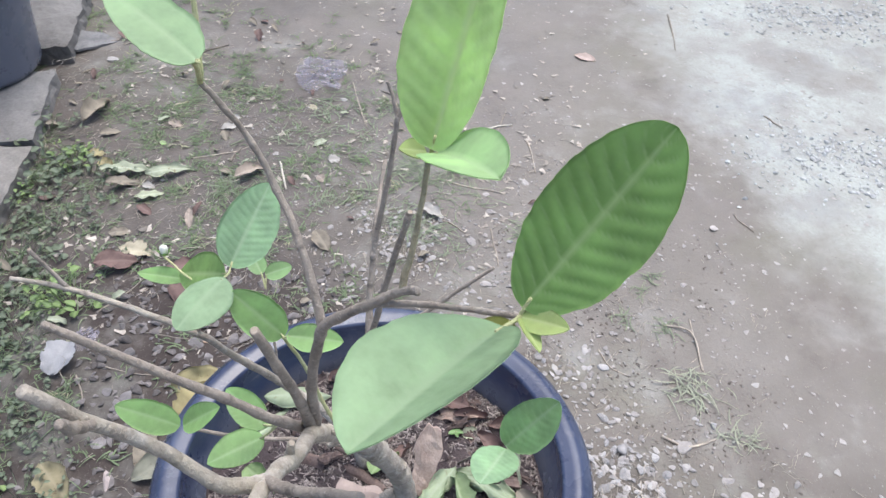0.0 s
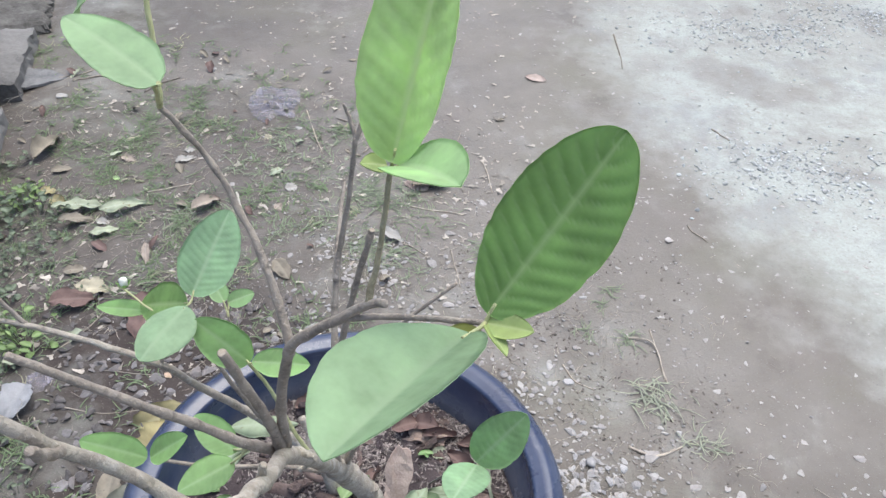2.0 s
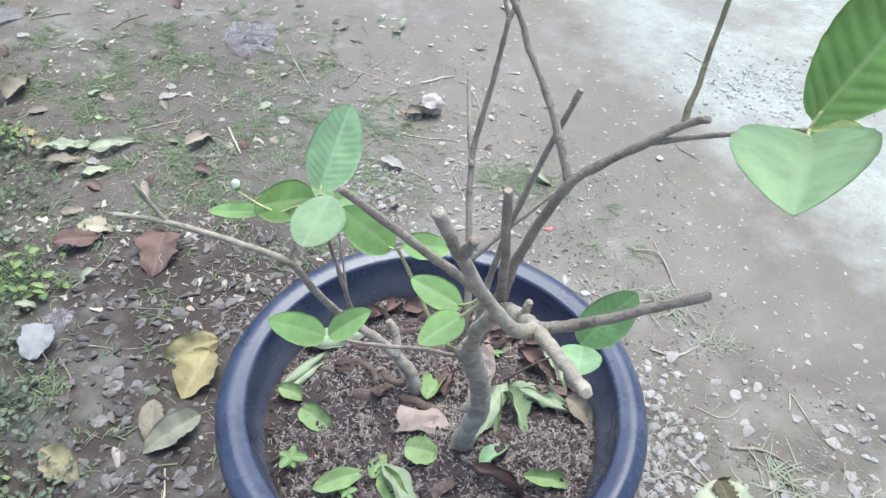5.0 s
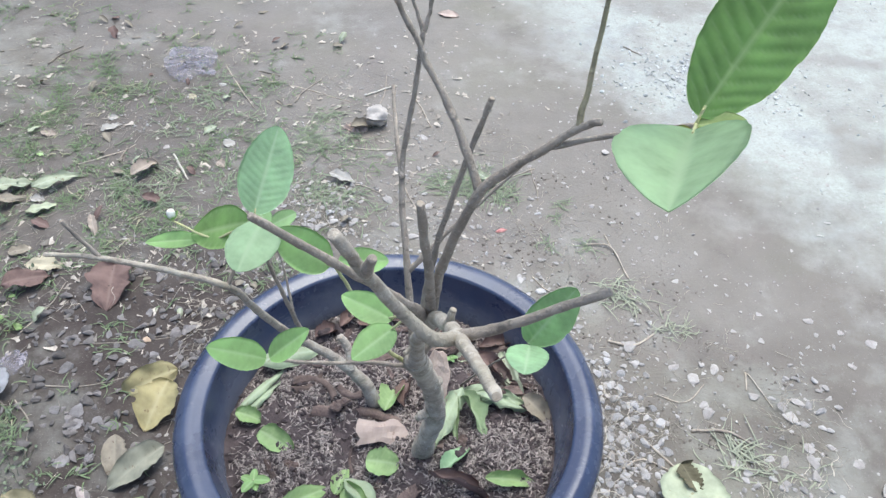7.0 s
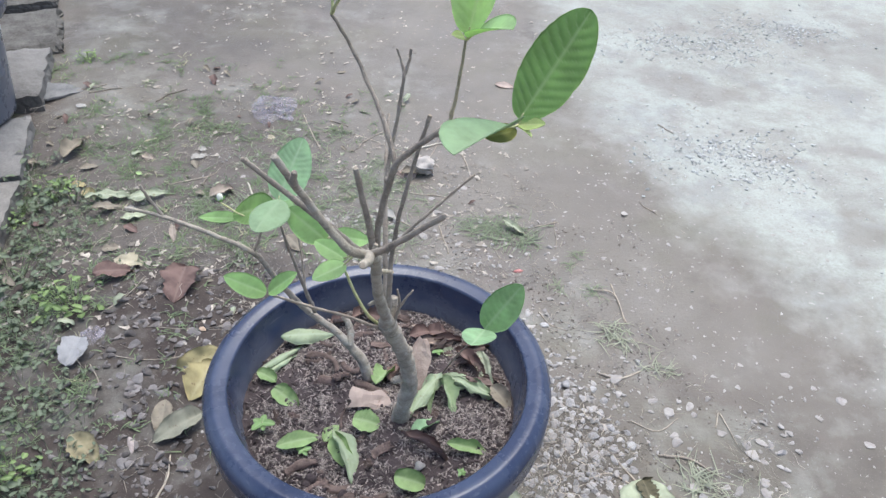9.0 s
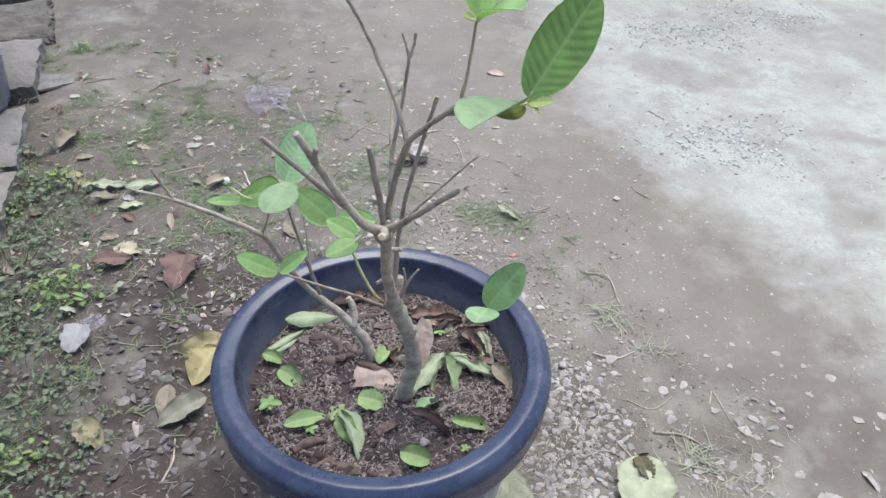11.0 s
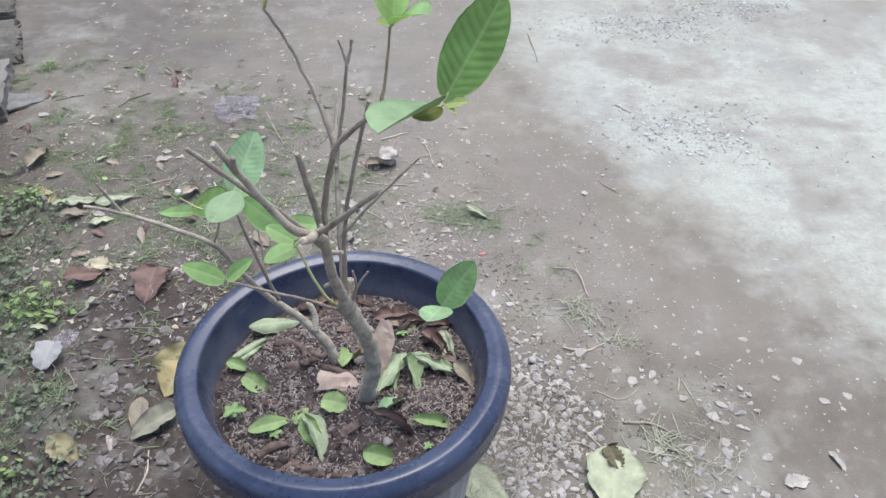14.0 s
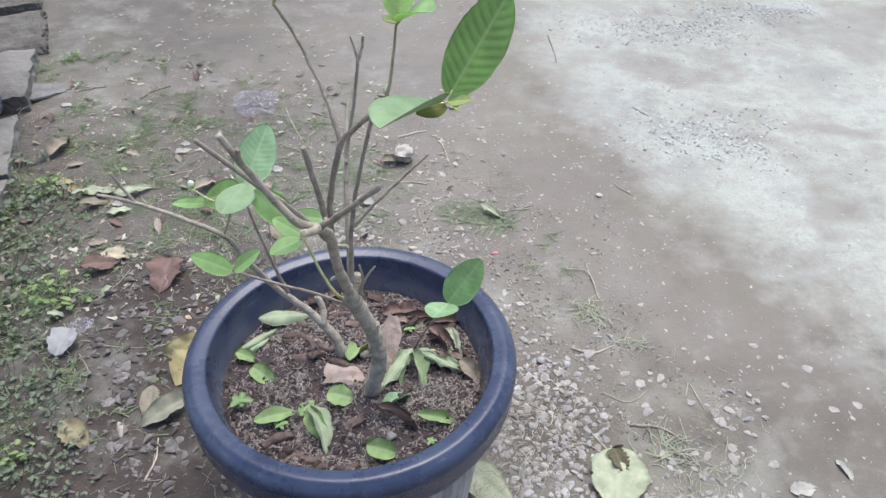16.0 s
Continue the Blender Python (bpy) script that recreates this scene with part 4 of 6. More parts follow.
# seedling at the far side of the pot
seedling = thing("seedling", (0.230, 0.005, 0.248), "small seedling with two round green leaves growing in the pot", "seedling")
part("stem", tube([(0.230, 0.005, 0.244), (0.250, -0.035, 0.330), (0.274, -0.078, 0.415)], [0.0012, 0.0010, 0.0008], 5, 8, 0.1, 5.0, STICK), seedling)
for base, tip, up, w, m in (((0.274, -0.078, 0.416), (0.312, -0.074, 0.480), (-0.35, -0.75, 0.4), 0.041, LEAF), ((0.274, -0.082, 0.419), (0.2540, -0.1330, 0.4470), (-0.15, -0.30, 0.90), 0.038, LEAF_LIGHT)):
    ob = part("leaf", leaf_mesh((Vector(tip) - Vector(base)).length, w, m, fold=0.1, quilt=1.1, blunt=0.5, nu=50, nv=14), seedling)
    ob.matrix_basis = facing(base, tip, up)
    ob.matrix_parent_inverse = seedling.matrix_basis.inverted()

# ---------------------------------------------------------------- litter in the pot


def settle(ob, m, floor_at, sink=0.001):
    """Lay ob at pose m so that its lowest point just touches the support under it."""
    low = min((m @ v.co).z - floor_at((m @ v.co).x, (m @ v.co).y) for v in ob.data.vertices)
    ob.matrix_basis = Matrix.Translation((0, 0, -low - sink)) @ m
    return ob


def fallen(base, tip, width, material, label, floor_at, tilt=(0, 0), seed=1.0, name="fallen_leaf", category="leaf", **shape):
    """A fallen leaf lying from base to tip on its support."""
    b, t = Vector((*base, 0.3)), Vector((*tip, 0.3))
    kw = dict(jag=0.28, fold=0.2, curl=0.6, quilt=0.8, wave=1.7, nu=24, nv=10, thick=0.0006, seed=seed)
    kw.update(shape)
    ob = new(name, leaf_mesh((t - b).length * (1.0 + 0.08 * abs(kw["curl"])), width, material, **kw))
    tagged(ob, label, category, "fallen leaves")
    return settle(ob, facing(b, t, (tilt[0], tilt[1], 1)), floor_at, 0.002)


def pot_leaf(base, tip, width, material, label, tilt=(0, 0), seed=1.0, **shape):
    return fallen(base, tip, width, material, label, soil_height, tilt, seed, **shape)


pot_leaf((0.118, -0.086), (0.151, -0.094), 0.030, FALLEN_FRESH, "fresh green leaf lying under the dry leaf", (0, -0.35), 2, curl=0.5, blunt=0.6)
pot_leaf((0.028, -0.126), (0.079, -0.106), 0.023, FALLEN_FRESH, "bright green leaf fallen on the soil", (0, -0.35), 3, curl=0.5, roll=0.5, jag=0.1, wave=0.8)
pot_leaf((0.084, -0.112), (0.098, -0.083), 0.017, FALLEN_FRESH, "small bright green leaf fallen on the soil", (-0.2, -0.3), 4, curl=0.3, blunt=0.4, roll=0.5, jag=0.1)
pot_leaf((0.096, -0.100), (0.128, -0.166), 0.030, LEAF_UNDER, "wilted green leaf with its pale margin folded over", (0.75, 0.35), 5, fold=0.9, roll=-0.5, curl=0.35, blunt=0.3, jag=0.15, wave=1.2)
pot_leaf((0.092, -0.102), (0.118, -0.152), 0.026, FALLEN_FRESH, "green leaf under a folded pale leaf", (-0.45, 0.0), 5.5, roll=0.5, curl=0.3, jag=0.1)
pot_leaf((0.171, -0.172), (0.207, -0.183), 0.027, FALLEN_FRESH, "green leaf lying by the lip of the pot", (-0.1, -0.55), 6, curl=0.9, blunt=0.6, roll=0.6, jag=0.12)
pot_leaf((0.234, -0.121), (0.284, -0.131), 0.021, FALLEN_FRESH, "dull green leaf with one margin rolled in", (0, -0.35), 7, curl=0.5, roll=1.1, wave=1.2)
pot_leaf((0.192, -0.114), (0.223, -0.076), 0.021, LEAF_LIGHT, "yellow-green wilted leaf beside the trunk", (-0.5, -0.2), 8, curl=0.7, roll=0.9, wave=1.2)
pot_leaf((0.178, -0.112), (0.236, -0.136), 0.027, FALLEN_RED, "brown dead leaf rolled up beside the trunk", (0.0, 0.1), 9, curl=0.7, roll=2.2, wave=2.0)
pot_leaf((0.230, -0.016), (0.186, -0.080), 0.030, LEAF_UNDER, "wilted green leaf rolled up lengthwise", (-0.2, 0), 10, roll=-1.5, curl=0.3, wave=2.4, jag=0.45, fold=0.5)
pot_leaf((0.222, -0.024), (0.210, -0.070), 0.016, FALLEN_GREEN, "narrow wilted leaf curled beside a rolled one", (-0.3, 0), 10.5, roll=1.4, curl=0.7, wave=1.2)
pot_leaf((0.232, -0.014), (0.294, -0.036), 0.038, LEAF_UNDER, "long wilted leaf rolled up lengthwise", (0, -0.3), 11, roll=-1.7, curl=0.3, wave=2.4, jag=0.45, fold=0.6)
pot_leaf((0.238, -0.024), (0.296, -0.046), 0.018, LEAF_UNDER, "wilted leaf rolled tight, one side darker", (0, -0.1), 11.5, roll=-1.4, curl=0.6, wave=2.4, jag=0.4)
pot_leaf((0.226, -0.022), (0.250, -0.066), 0.021, FALLEN_GREEN, "small wilted green leaf bent on the soil", (0.45, 0), 12, fold=0.9, roll=0.5, curl=0.7, wave=2.0, jag=0.4)
pot_leaf((0.286, 0.034), (0.292, -0.026), 0.022, FALLEN_PALE, "pale grey-green dry leaf by the pot wall", (-0.5, 0), 13, roll=0.9, curl=0.4)
pot_leaf((0.234, 0.034), (0.250, 0.042), 0.016, FALLEN_PALE, "pale green leaf scrap on the soil", (-0.2, -0.4), 13.5, roll=0.6, curl=0.4, blunt=0.8)
pot_leaf((0.295, -0.030), (0.316, -0.060), 0.024, FALLEN_GREY, "small brown dry leaf by the pot wall", (-0.3, 0), 14, curl=0.9, wave=1.6, roll=0.8)
pot_leaf((0.012, 0.052), (0.083, 0.066), 0.034, LEAF_UNDER, "long pale green leaf rolled on itself", (0.0, -0.3), 15, curl=0.4, roll=-1.3, quilt=0.2, wave=0.8, jag=0.1)
pot_leaf((-0.010, -0.002), (0.040, 0.048), 0.024, LEAF_UNDER, "twisted wilted green leaf by the pot wall", (0.2, -0.2), 16, roll=-2.2, curl=0.3, wave=1.0)
pot_leaf((-0.006, -0.008), (0.034, 0.034), 0.018, LEAF_UNDER, "narrow rolled leaf by the pot wall", (-0.2, -0.2), 17, roll=-2.0, curl=0.2)
pot_leaf((0.012, -0.028), (0.042, -0.053), 0.026, FALLEN_FRESH, "round green leaf fallen on the soil", (-0.1, -0.3), 18, curl=0.6, blunt=0.8, roll=0.5, jag=0.15)
pot_leaf((-0.012, -0.006), (0.014, -0.016), 0.022, FALLEN_FRESH, "crumpled green leaf by the pot wall", (0.1, -0.2), 19, curl=0.9, wave=2.2, roll=0.8)
pot_leaf((0.144, -0.028), (0.164, 0.012), 0.030, FALLEN_FRESH, "wilted leaf tucked behind the trunk", (-0.6, -0.5), 20, roll=0.9, curl=0.6)
pot_leaf((0.165, -0.024), (0.172, 0.020), 0.020, FALLEN_RED, "brown curled leaf behind the trunk", (-0.6, -0.2), 21, roll=1.4, curl=0.6)
for i, (x, y, r, ln) in enumerate(((0.188, 0.060, 0.5, 0.036), (0.250, 0.030, -0.7, 0.044), (0.262, 0.046, 0.2, 0.040), (0.268, 0.022, -1.0, 0.036), (0.240, 0.066, 2.8, 0.034), (0.076, 0.088, 0.5, 0.030), (0.106, 0.100, 0.9, 0.028), (0.222, 0.056, 0.1, 0.040), (0.150, 0.098, 2.6, 0.030))):
    pot_leaf((x, y), (x + ln * math.cos(r), y + ln * math.sin(r)), 0.024, FALLEN_RED, "brown leathery dead leaf curled in the pot", (0.3 * math.sin(i * 2.1), -0.3), 22 + i, curl=0.7, roll=1.0 + 0.3 * (i % 4), wave=1.8)


def bark_piece(x, y, size, turn, lean, material, label, seed, name="bark_piece", category="bark", group="bark pieces in the pot"):
    """A torn strip of bark with a splintered end."""
    bm = bmesh.new()
    bmesh.ops.create_grid(bm, x_segments=10, y_segments=4, size=0.5)
    for v in bm.verts:
        n1 = noise.noise(Vector((v.co.x * 4 + seed, v.co.y * 5, seed)))
        v.co.x += (0.25 if abs(v.co.x) > 0.45 else 0.05) * n1
        v.co.y *= 0.85 + 0.4 * noise.noise(Vector((v.co.x * 3, seed, 0)))
        v.co = Vector((v.co.x * size[0], v.co.y * size[1], size[2] * (0.6 * n1 + 1.2 * (0.25 - v.co.y**2))))
    ext = bmesh.ops.extrude_face_region(bm, geom=bm.faces[:])
    for e in ext["geom"]:
        if isinstance(e, bmesh.types.BMVert):
            e.co.z += size[2] * 0.5
    bmesh.ops.recalc_face_normals(bm, faces=bm.faces)
    me = bpy.data.meshes.new("bark")
    bm.to_mesh(me)
    bm.free()
    me.materials.append(material)
    ob = tagged(new(name, me), label, category, group)
    return settle(ob, Matrix.Translation((x, y, 0.3)) @ Euler((lean[0], lean[1], turn)).to_matrix().to_4x4(), soil_height, 0.003)


bark_piece(0.200, -0.020, (0.078, 0.027, 0.006), 1.35, (0.3, -1.0), CHIP_PALE, "pale torn bark strip leaning behind the trunk", 1)
bark_piece(0.137, -0.054, (0.046, 0.030, 0.003), -0.08, (0.55, 0.12), FALLEN_PINK, "dry pinkish-brown leaf flap folded against the trunk", 4.4, "fallen_leaf", "leaf", "fallen leaves")
bark_piece(0.215, 0.080, (0.056, 0.010, 0.005), -0.40, (0, 0), CHIP_PALE, "pale splintered bark strip lying on the soil", 2)
bark_piece(0.227, 0.058, (0.042, 0.018, 0.006), -0.2, (0.2, 0), CHIP_PALE, "pale bark chip lying on the soil", 3)
rng = random.Random(12)
for i in range(26):
    if i < 14:
        t, r = rng.uniform(0.1, 1.9), rng.uniform(0.085, 0.160)
    else:
        t, r = rng.uniform(0, 6.283), rng.uniform(0.03, 0.160)
    x, y = POT.x + r * math.cos(t), POT.y + r * math.sin(t)
    bark_piece(x, y, (rng.uniform(0.014, 0.036), rng.uniform(0.006, 0.014), rng.uniform(0.004, 0.007)), rng.uniform(0, 6.28), (rng.gauss(0, 0.2), rng.gauss(0, 0.25)), CHIP, "dark brown bark chip lying on the soil", 10 + i)


def clod(x, y, s, seed):
    v, f = lump(seed, 3, 0.9, 2)
    ob = tagged(new("soil_clod", mesh("clod", [(a * s, b * s * 0.8, c * s * 0.6) for a, b, c in v], f, SOIL)), "dark lump of soil in the pot", "soil", "soil clods")
    return settle(ob, Matrix.Translation((x, y, 0.3)) @ Euler((0, 0, seed)).to_matrix().to_4x4(), soil_height, 0.004)


for i, (x, y, s) in enumerate(((0.086, 0.092, 0.022), (0.104, 0.098, 0.016), (0.072, -0.168, 0.018), (0.112, -0.182, 0.014), (0.215, -0.090, 0.018))):
    clod(x, y, s, i + 1)


def bark_curl(a, b, width, roll, bow, label, seed, material=CHIP):
    """A curled scrap of bark lying from a to b: a rolled sheet with torn ends, bowed along its length."""
    a, b = Vector((*a, 0.3)), Vector((*b, 0.3))
    ln = (b - a).length
    nu, nv, verts, faces = 10, 8, [], []
    for k in range(2):
        for i in range(nu + 1):
            u = i / nu - 0.5
            for j in range(nv + 1):
                v = j / nv * 2 - 1
                x = u * ln * (1 + 0.30 * noise.noise(Vector((v * 1.8, seed, 3 * round(u))))) 
                half = width / 2 * (1 + 0.45 * noise.noise(Vector((u * 3.1, seed, 8))))
                rad = half / roll * (1.0 if k == 0 else 0.80)
                t = roll * v + 0.5 * noise.noise(Vector((seed, u * 2, 1)))
                y = rad * math.sin(t) + bow * ln * (0.25 - u * u) * 2
                z = rad * math.cos(t) + 0.12 * width * noise.noise(Vector((u * 6, v * 2, seed))) + 0.3 * bow * ln * (0.25 - u * u)
                verts.append((x, y, z))
    n, off = nv + 1, (nu + 1) * (nv + 1)
    for i in range(nu):
        for j in range(nv):
            q = (i * n + j, (i + 1) * n + j, (i + 1) * n + j + 1, i * n + j + 1)
            faces += [q, tuple(off + c for c in reversed(q))]
    ring = [j for j in range(n)] + [i * n + nv for i in range(1, nu + 1)] + [nu * n + j for j in range(nv - 1, -1, -1)] + [i * n for i in range(nu - 1, 0, -1)]
    faces += [(ring[k], ring[k - 1], off + ring[k - 1], off + ring[k]) for k in range(len(ring))]
    ob = tagged(new("bark_curl", mesh("bark", verts, faces, material)), label, "bark", "bark pieces in the pot")
    return settle(ob, facing((a + b) / 2, b, (0.15 * math.sin(seed), 0.2 * math.cos(seed), 1)), soil_height, 0.003)


FRONT_CURLS = ((((0.050, 0.030), (0.092, 0.002), 0.016, 1.9, 0.55), ((0.048, 0.020), (0.080, 0.034), 0.015, 1.5, -0.3), ((0.066, -0.010), (0.094, -0.020), 0.017, 1.4, 0.3), ((0.098, 0.014), (0.122, 0.000), 0.014, 1.6, -0.4), ((0.118, -0.020), (0.158, -0.042), 0.018, 1.7, 0.1), ((0.042, -0.160), (0.078, -0.142), 0.018, 1.8, 0.2), ((0.082, -0.162), (0.116, -0.175), 0.016, 1.4, -0.4), ((0.070, -0.184), (0.094, -0.170), 0.015, 1.6, 0.4), ((0.132, -0.191), (0.163, -0.186), 0.016, 1.8, -0.2), ((0.078, -0.150), (0.092, -0.178), 0.013, 1.5, 0.2)))
REAR_CURLS = (((0.100, -0.192), (0.126, -0.186), 0.012, 1.3, 0.2), ((0.106, -0.062), (0.128, -0.112), 0.010, 1.9, -0.5), ((0.255, 0.028), (0.284, -0.002), 0.020, 1.4, 0.2), ((0.262, 0.052), (0.292, 0.044), 0.018, 1.3, -0.3), ((0.218, 0.040), (0.246, 0.028), 0.014, 1.5, 0.3), ((0.110, 0.062), (0.136, 0.074), 0.014, 1.6, 0.3), ((0.062, 0.062), (0.084, 0.050), 0.012, 1.7, -0.3), ((0.128, 0.090), (0.150, 0.080), 0.012, 1.4, 0.3))
for i, (a, b, w, rl, bw) in enumerate(FRONT_CURLS + REAR_CURLS):
    bark_curl(a, b, w, rl, bw, "brown curled scrap of dead bark on the soil", i * 1.7 + 1)

v, f = lump(7, 2, 0.3)
settle(tagged(new("pebble", mesh("pebble", [(a * 0.018, b * 0.022, c * 0.014) for a, b, c in v], f, STONE)), "grey stone lying on the soil in the pot", "stone"), Matrix.Translation((0.200, -0.148, 0.3)), soil_height, 0.003)


def herb(x, y, z, size, label, seed, material=LEAF_YOUNG, group="herbs in the pot"):
    """A tiny seedling: a rosette of small oval leaves on a short stem."""
    r = random.Random(seed)
    ob = thing("tiny_herb", (x, y, z), label, "herb", group)
    part("stem", tube([(x, y, z - 0.004), (x, y, z + size * 0.3), (x + size * 0.05, y, z + size * 0.6)], [0.0010, 0.0008, 0.0007], 3, 6, 0.1, seed, SHOOT), ob)
    for i in range(5):
        t = i * 1.3 + r.uniform(-0.3, 0.3)
        ln = size * r.uniform(0.5, 0.75)
        b = Vector((x + size * 0.05, y, z + size * (0.55 - 0.08 * (i % 3))))
        lf = part("leaf", leaf_mesh(ln, ln * 0.62, material, 0.2, 0.3, 0.4, nu=10, nv=6, pairs=5, blunt=0.5), ob)
        lf.matrix_basis = facing(b, b + Vector((math.cos(t), math.sin(t), 0.25)) * ln, (0, 0, 1))
    return ob


herb(0.005, -0.089, soil_height(0.005, -0.089), 0.024, "tiny green herb with round leaves sprouting from the soil", 1)
herb(0.060, -0.128, soil_height(0.060, -0.128), 0.014, "tiny green sprout in the soil", 2)
herb(0.226, 0.036, soil_height(0.226, 0.036), 0.013, "tiny green sprout in the soil", 3)
herb(0.250, -0.160, soil_height(0.250, -0.160), 0.011, "tiny green sprout in the soil", 4)

# ---------------------------------------------------------------- edging slabs, black pot and stone


def slab(name, edge_a, edge_b, width, top, material, label, seed, chip=0.012):
    """A weathered block with broken edges; its near edge runs from edge_a to edge_b."""
    a, b = Vector((*edge_a, 0)), Vector((*edge_b, 0))
    way = b - a
    ln, side = way.length, Vector((-way.y, way.x, 0)).normalized()
    nx, ny, nz = max(4, int(ln / 0.012)), max(4, int(width / 0.012)), 4
    high = top + 0.03
    bm = bmesh.new()
    bmesh.ops.create_cube(bm, size=1)
    bmesh.ops.scale(bm, vec=(ln, width, high), verts=bm.verts)
    for axis, cuts in ((0, nx), (1, ny), (2, nz)):
        along = [e for e in bm.edges if abs((e.verts[0].co - e.verts[1].co).normalized()[axis]) > 0.9]
        bmesh.ops.subdivide_edges(bm, edges=along, cuts=cuts, use_grid_fill=True)
    for v in bm.verts:
        p = v.co + Vector((seed * 3.1, 0, 0))
        ex, ey, ez = ln / 2 - abs(v.co.x), width / 2 - abs(v.co.y), high / 2 - v.co.z
        rim = max(0, 1 - min(ex, ey) / 0.035)
        v.co.x -= math.copysign(1, v.co.x) * max(0, 1 - ex / 0.03) * chip * abs(noise.noise(p * 26) + 0.6 * noise.noise(p * 70))
        v.co.y -= math.copysign(1, v.co.y) * max(0, 1 - ey / 0.03) * chip * (0.4 + abs(1.6 * noise.noise(p * 17) + 0.8 * noise.noise(p * 60)))
        if ez < 0.02:
            v.co.z += 0.004 * noise.noise(p * 14) + 0.0025 * noise.noise(p * 50) - rim * rim * chip * (0.35 + 0.9 * abs(noise.noise(p * 21)))
    me = bpy.data.meshes.new("slab")
    bm.to_mesh(me)
    bm.free()
    me.materials.append(material)
    ob = tagged(new(name, me), label, "edging slab", "edging slabs")
    m = Matrix((way.normalized(), side, Vector((0, 0, 1)))).transposed().to_4x4()
    m.translation = (a + b) / 2 + side * width / 2 + Vector((0, 0, top / 2 - 0.015))
    ob.matrix_basis = m
    return ob


slab("edging_slab", (-0.630, 0.470), (-0.668, 0.762), 0.20, 0.034, SLAB_WORN, "worn grey timber edging slab laid on the ground", 1, 0.005)
slab("edging_slab", (-0.672, 0.775), (-0.740, 1.034), 0.20, 0.040, SLAB, "weathered grey concrete edging slab laid on the ground", 2, 0.005)
slab("edging_slab", (-0.748, 1.125), (-0.818, 1.405), 0.20, 0.044, SLAB, "weathered concrete edging slab, stained and rough", 3, 0.006)
slab("edging_slab", (-0.800, 1.455), (-0.895, 1.740), 0.24, 0.022, RUBBLE, "broken crumbling edging slab along the path", 4, 0.022)
slab("edging_slab", (-0.925, 1.765), (-1.02, 2.060), 0.22, 0.030, RUBBLE, "weathered dark edging slab along the path", 5)


def build_black_pot():
    """A pot of the same make, seen from the side."""
    at = Vector((-0.905, 1.020, 0.046))
    ob = thing("plant_pot", at, "dark blue-black plastic pot standing on the edging slabs", "pot")
    shell = [(0.001, 0.010), (0.138, 0.010), (0.141, 0.0), (0.148, 0.0), (0.151, 0.010), (0.160, 0.10), (0.172, 0.225), (0.174, 0.255), (0.168, 0.255), (0.150, 0.03), (0.001, 0.03)]
    shell = [(max(0.001, r - 0.022), z) for r, z in shell]
    b = part("body", lathe(shell, PLASTIC, 64, 0.004), ob)
    b.location = at
    lip = [(0.175, 0.240), (0.190, 0.240), (0.200, 0.256)] + arc(0.186, 0.280, 0.018, -20, 80, 8) + [(0.176, 0.294), (0.172, 0.270), (0.169, 0.240)]
    lip = [(r - 0.022, z) for r, z in lip]
    b = part("lip", lathe(lip, PLASTIC, 64, 0.003), ob, "rolled lip of the pot")
    b.location = at


build_black_pot()


def build_slate():
    """A flat three-cornered broken slate leaning on the slab."""
    bm = bmesh.new()
    corner = ((-0.085, -0.040), (-0.020, -0.050), (0.070, 0.000), (0.030, 0.035), (-0.045, 0.052), (-0.090, 0.020))
    bm.faces.new([bm.verts.new((x, y, 0)) for x, y in corner])
    ext = bmesh.ops.extrude_face_region(bm, geom=bm.faces[:])
    for e in ext["geom"]:
        if isinstance(e, bmesh.types.BMVert):
            e.co.z += 0.006
    bmesh.ops.recalc_face_normals(bm, faces=bm.faces)
    bmesh.ops.triangulate(bm, faces=bm.faces[:])
    bmesh.ops.subdivide_edges(bm, edges=bm.edges[:], cuts=4, use_grid_fill=True)
    for v in bm.verts:
        v.co += Vector((wobble(v.co, 40, 0.005), wobble(v.co + Vector((3, 0, 0)), 40, 0.005), wobble(v.co + Vector((0, 5, 0)), 25, 0.004)))
    me = bpy.data.meshes.new("slate")
    bm.to_mesh(me)
    bm.free()
    me.materials.append(SLATE)
    ob = tagged(new("flat_stone", me), "flat dark grey broken slate beside the edging slabs", "stone")
    return settle(ob, Matrix.Translation((-0.752, 1.215, 0.1)) @ Euler((0, 0.16, 0.25)).to_matrix().to_4x4(), ground_height, 0.006)


build_slate()

# ---------------------------------------------------------------- litter on the ground


def yard_leaf(base, tip, width, material, label, tilt=(0, 0), seed=1.0, **shape):
    return fallen(base, tip, width, material, label, ground_height, tilt, seed, **shape)


ob = yard_leaf((-0.152, 0.242), (-0.180, 0.168), 0.056, FALLEN_YELLOW, "large yellow dry leaf folded over beside the pot", (0.15, -0.10), 1, curl=0.5, wave=2.0, fold=0.3, roll=0.4, jag=0.35)
lobe = part("folded_half", leaf_mesh(0.098, 0.048, FALLEN_YELLOW, 0.35, 0.7, 0.7, wave=1.8, seed=3.0, jag=0.3, nu=24, nv=10), ob)
lobe.matrix_basis = facing((-0.138, 0.256, 0.020), (-0.224, 0.230, 0.014), (0.05, -0.45, 1))
lobe.matrix_parent_inverse = ob.matrix_basis.inverted()
yard_leaf((-0.150, 0.132), (-0.222, 0.082), 0.042, FALLEN_SAGE, "grey-green dry leaf folded along its midrib on the gravel", (-0.1, -0.35), 2, curl=0.4, wave=1.4, fold=0.5, jag=0.2)
yard_leaf((-0.218, 0.162), (-0.218, 0.098), 0.036, FALLEN_GREY, "grey-brown dry leaf lying on the gravel", (-0.2, -0.2), 3, curl=0.5, wave=1.6)
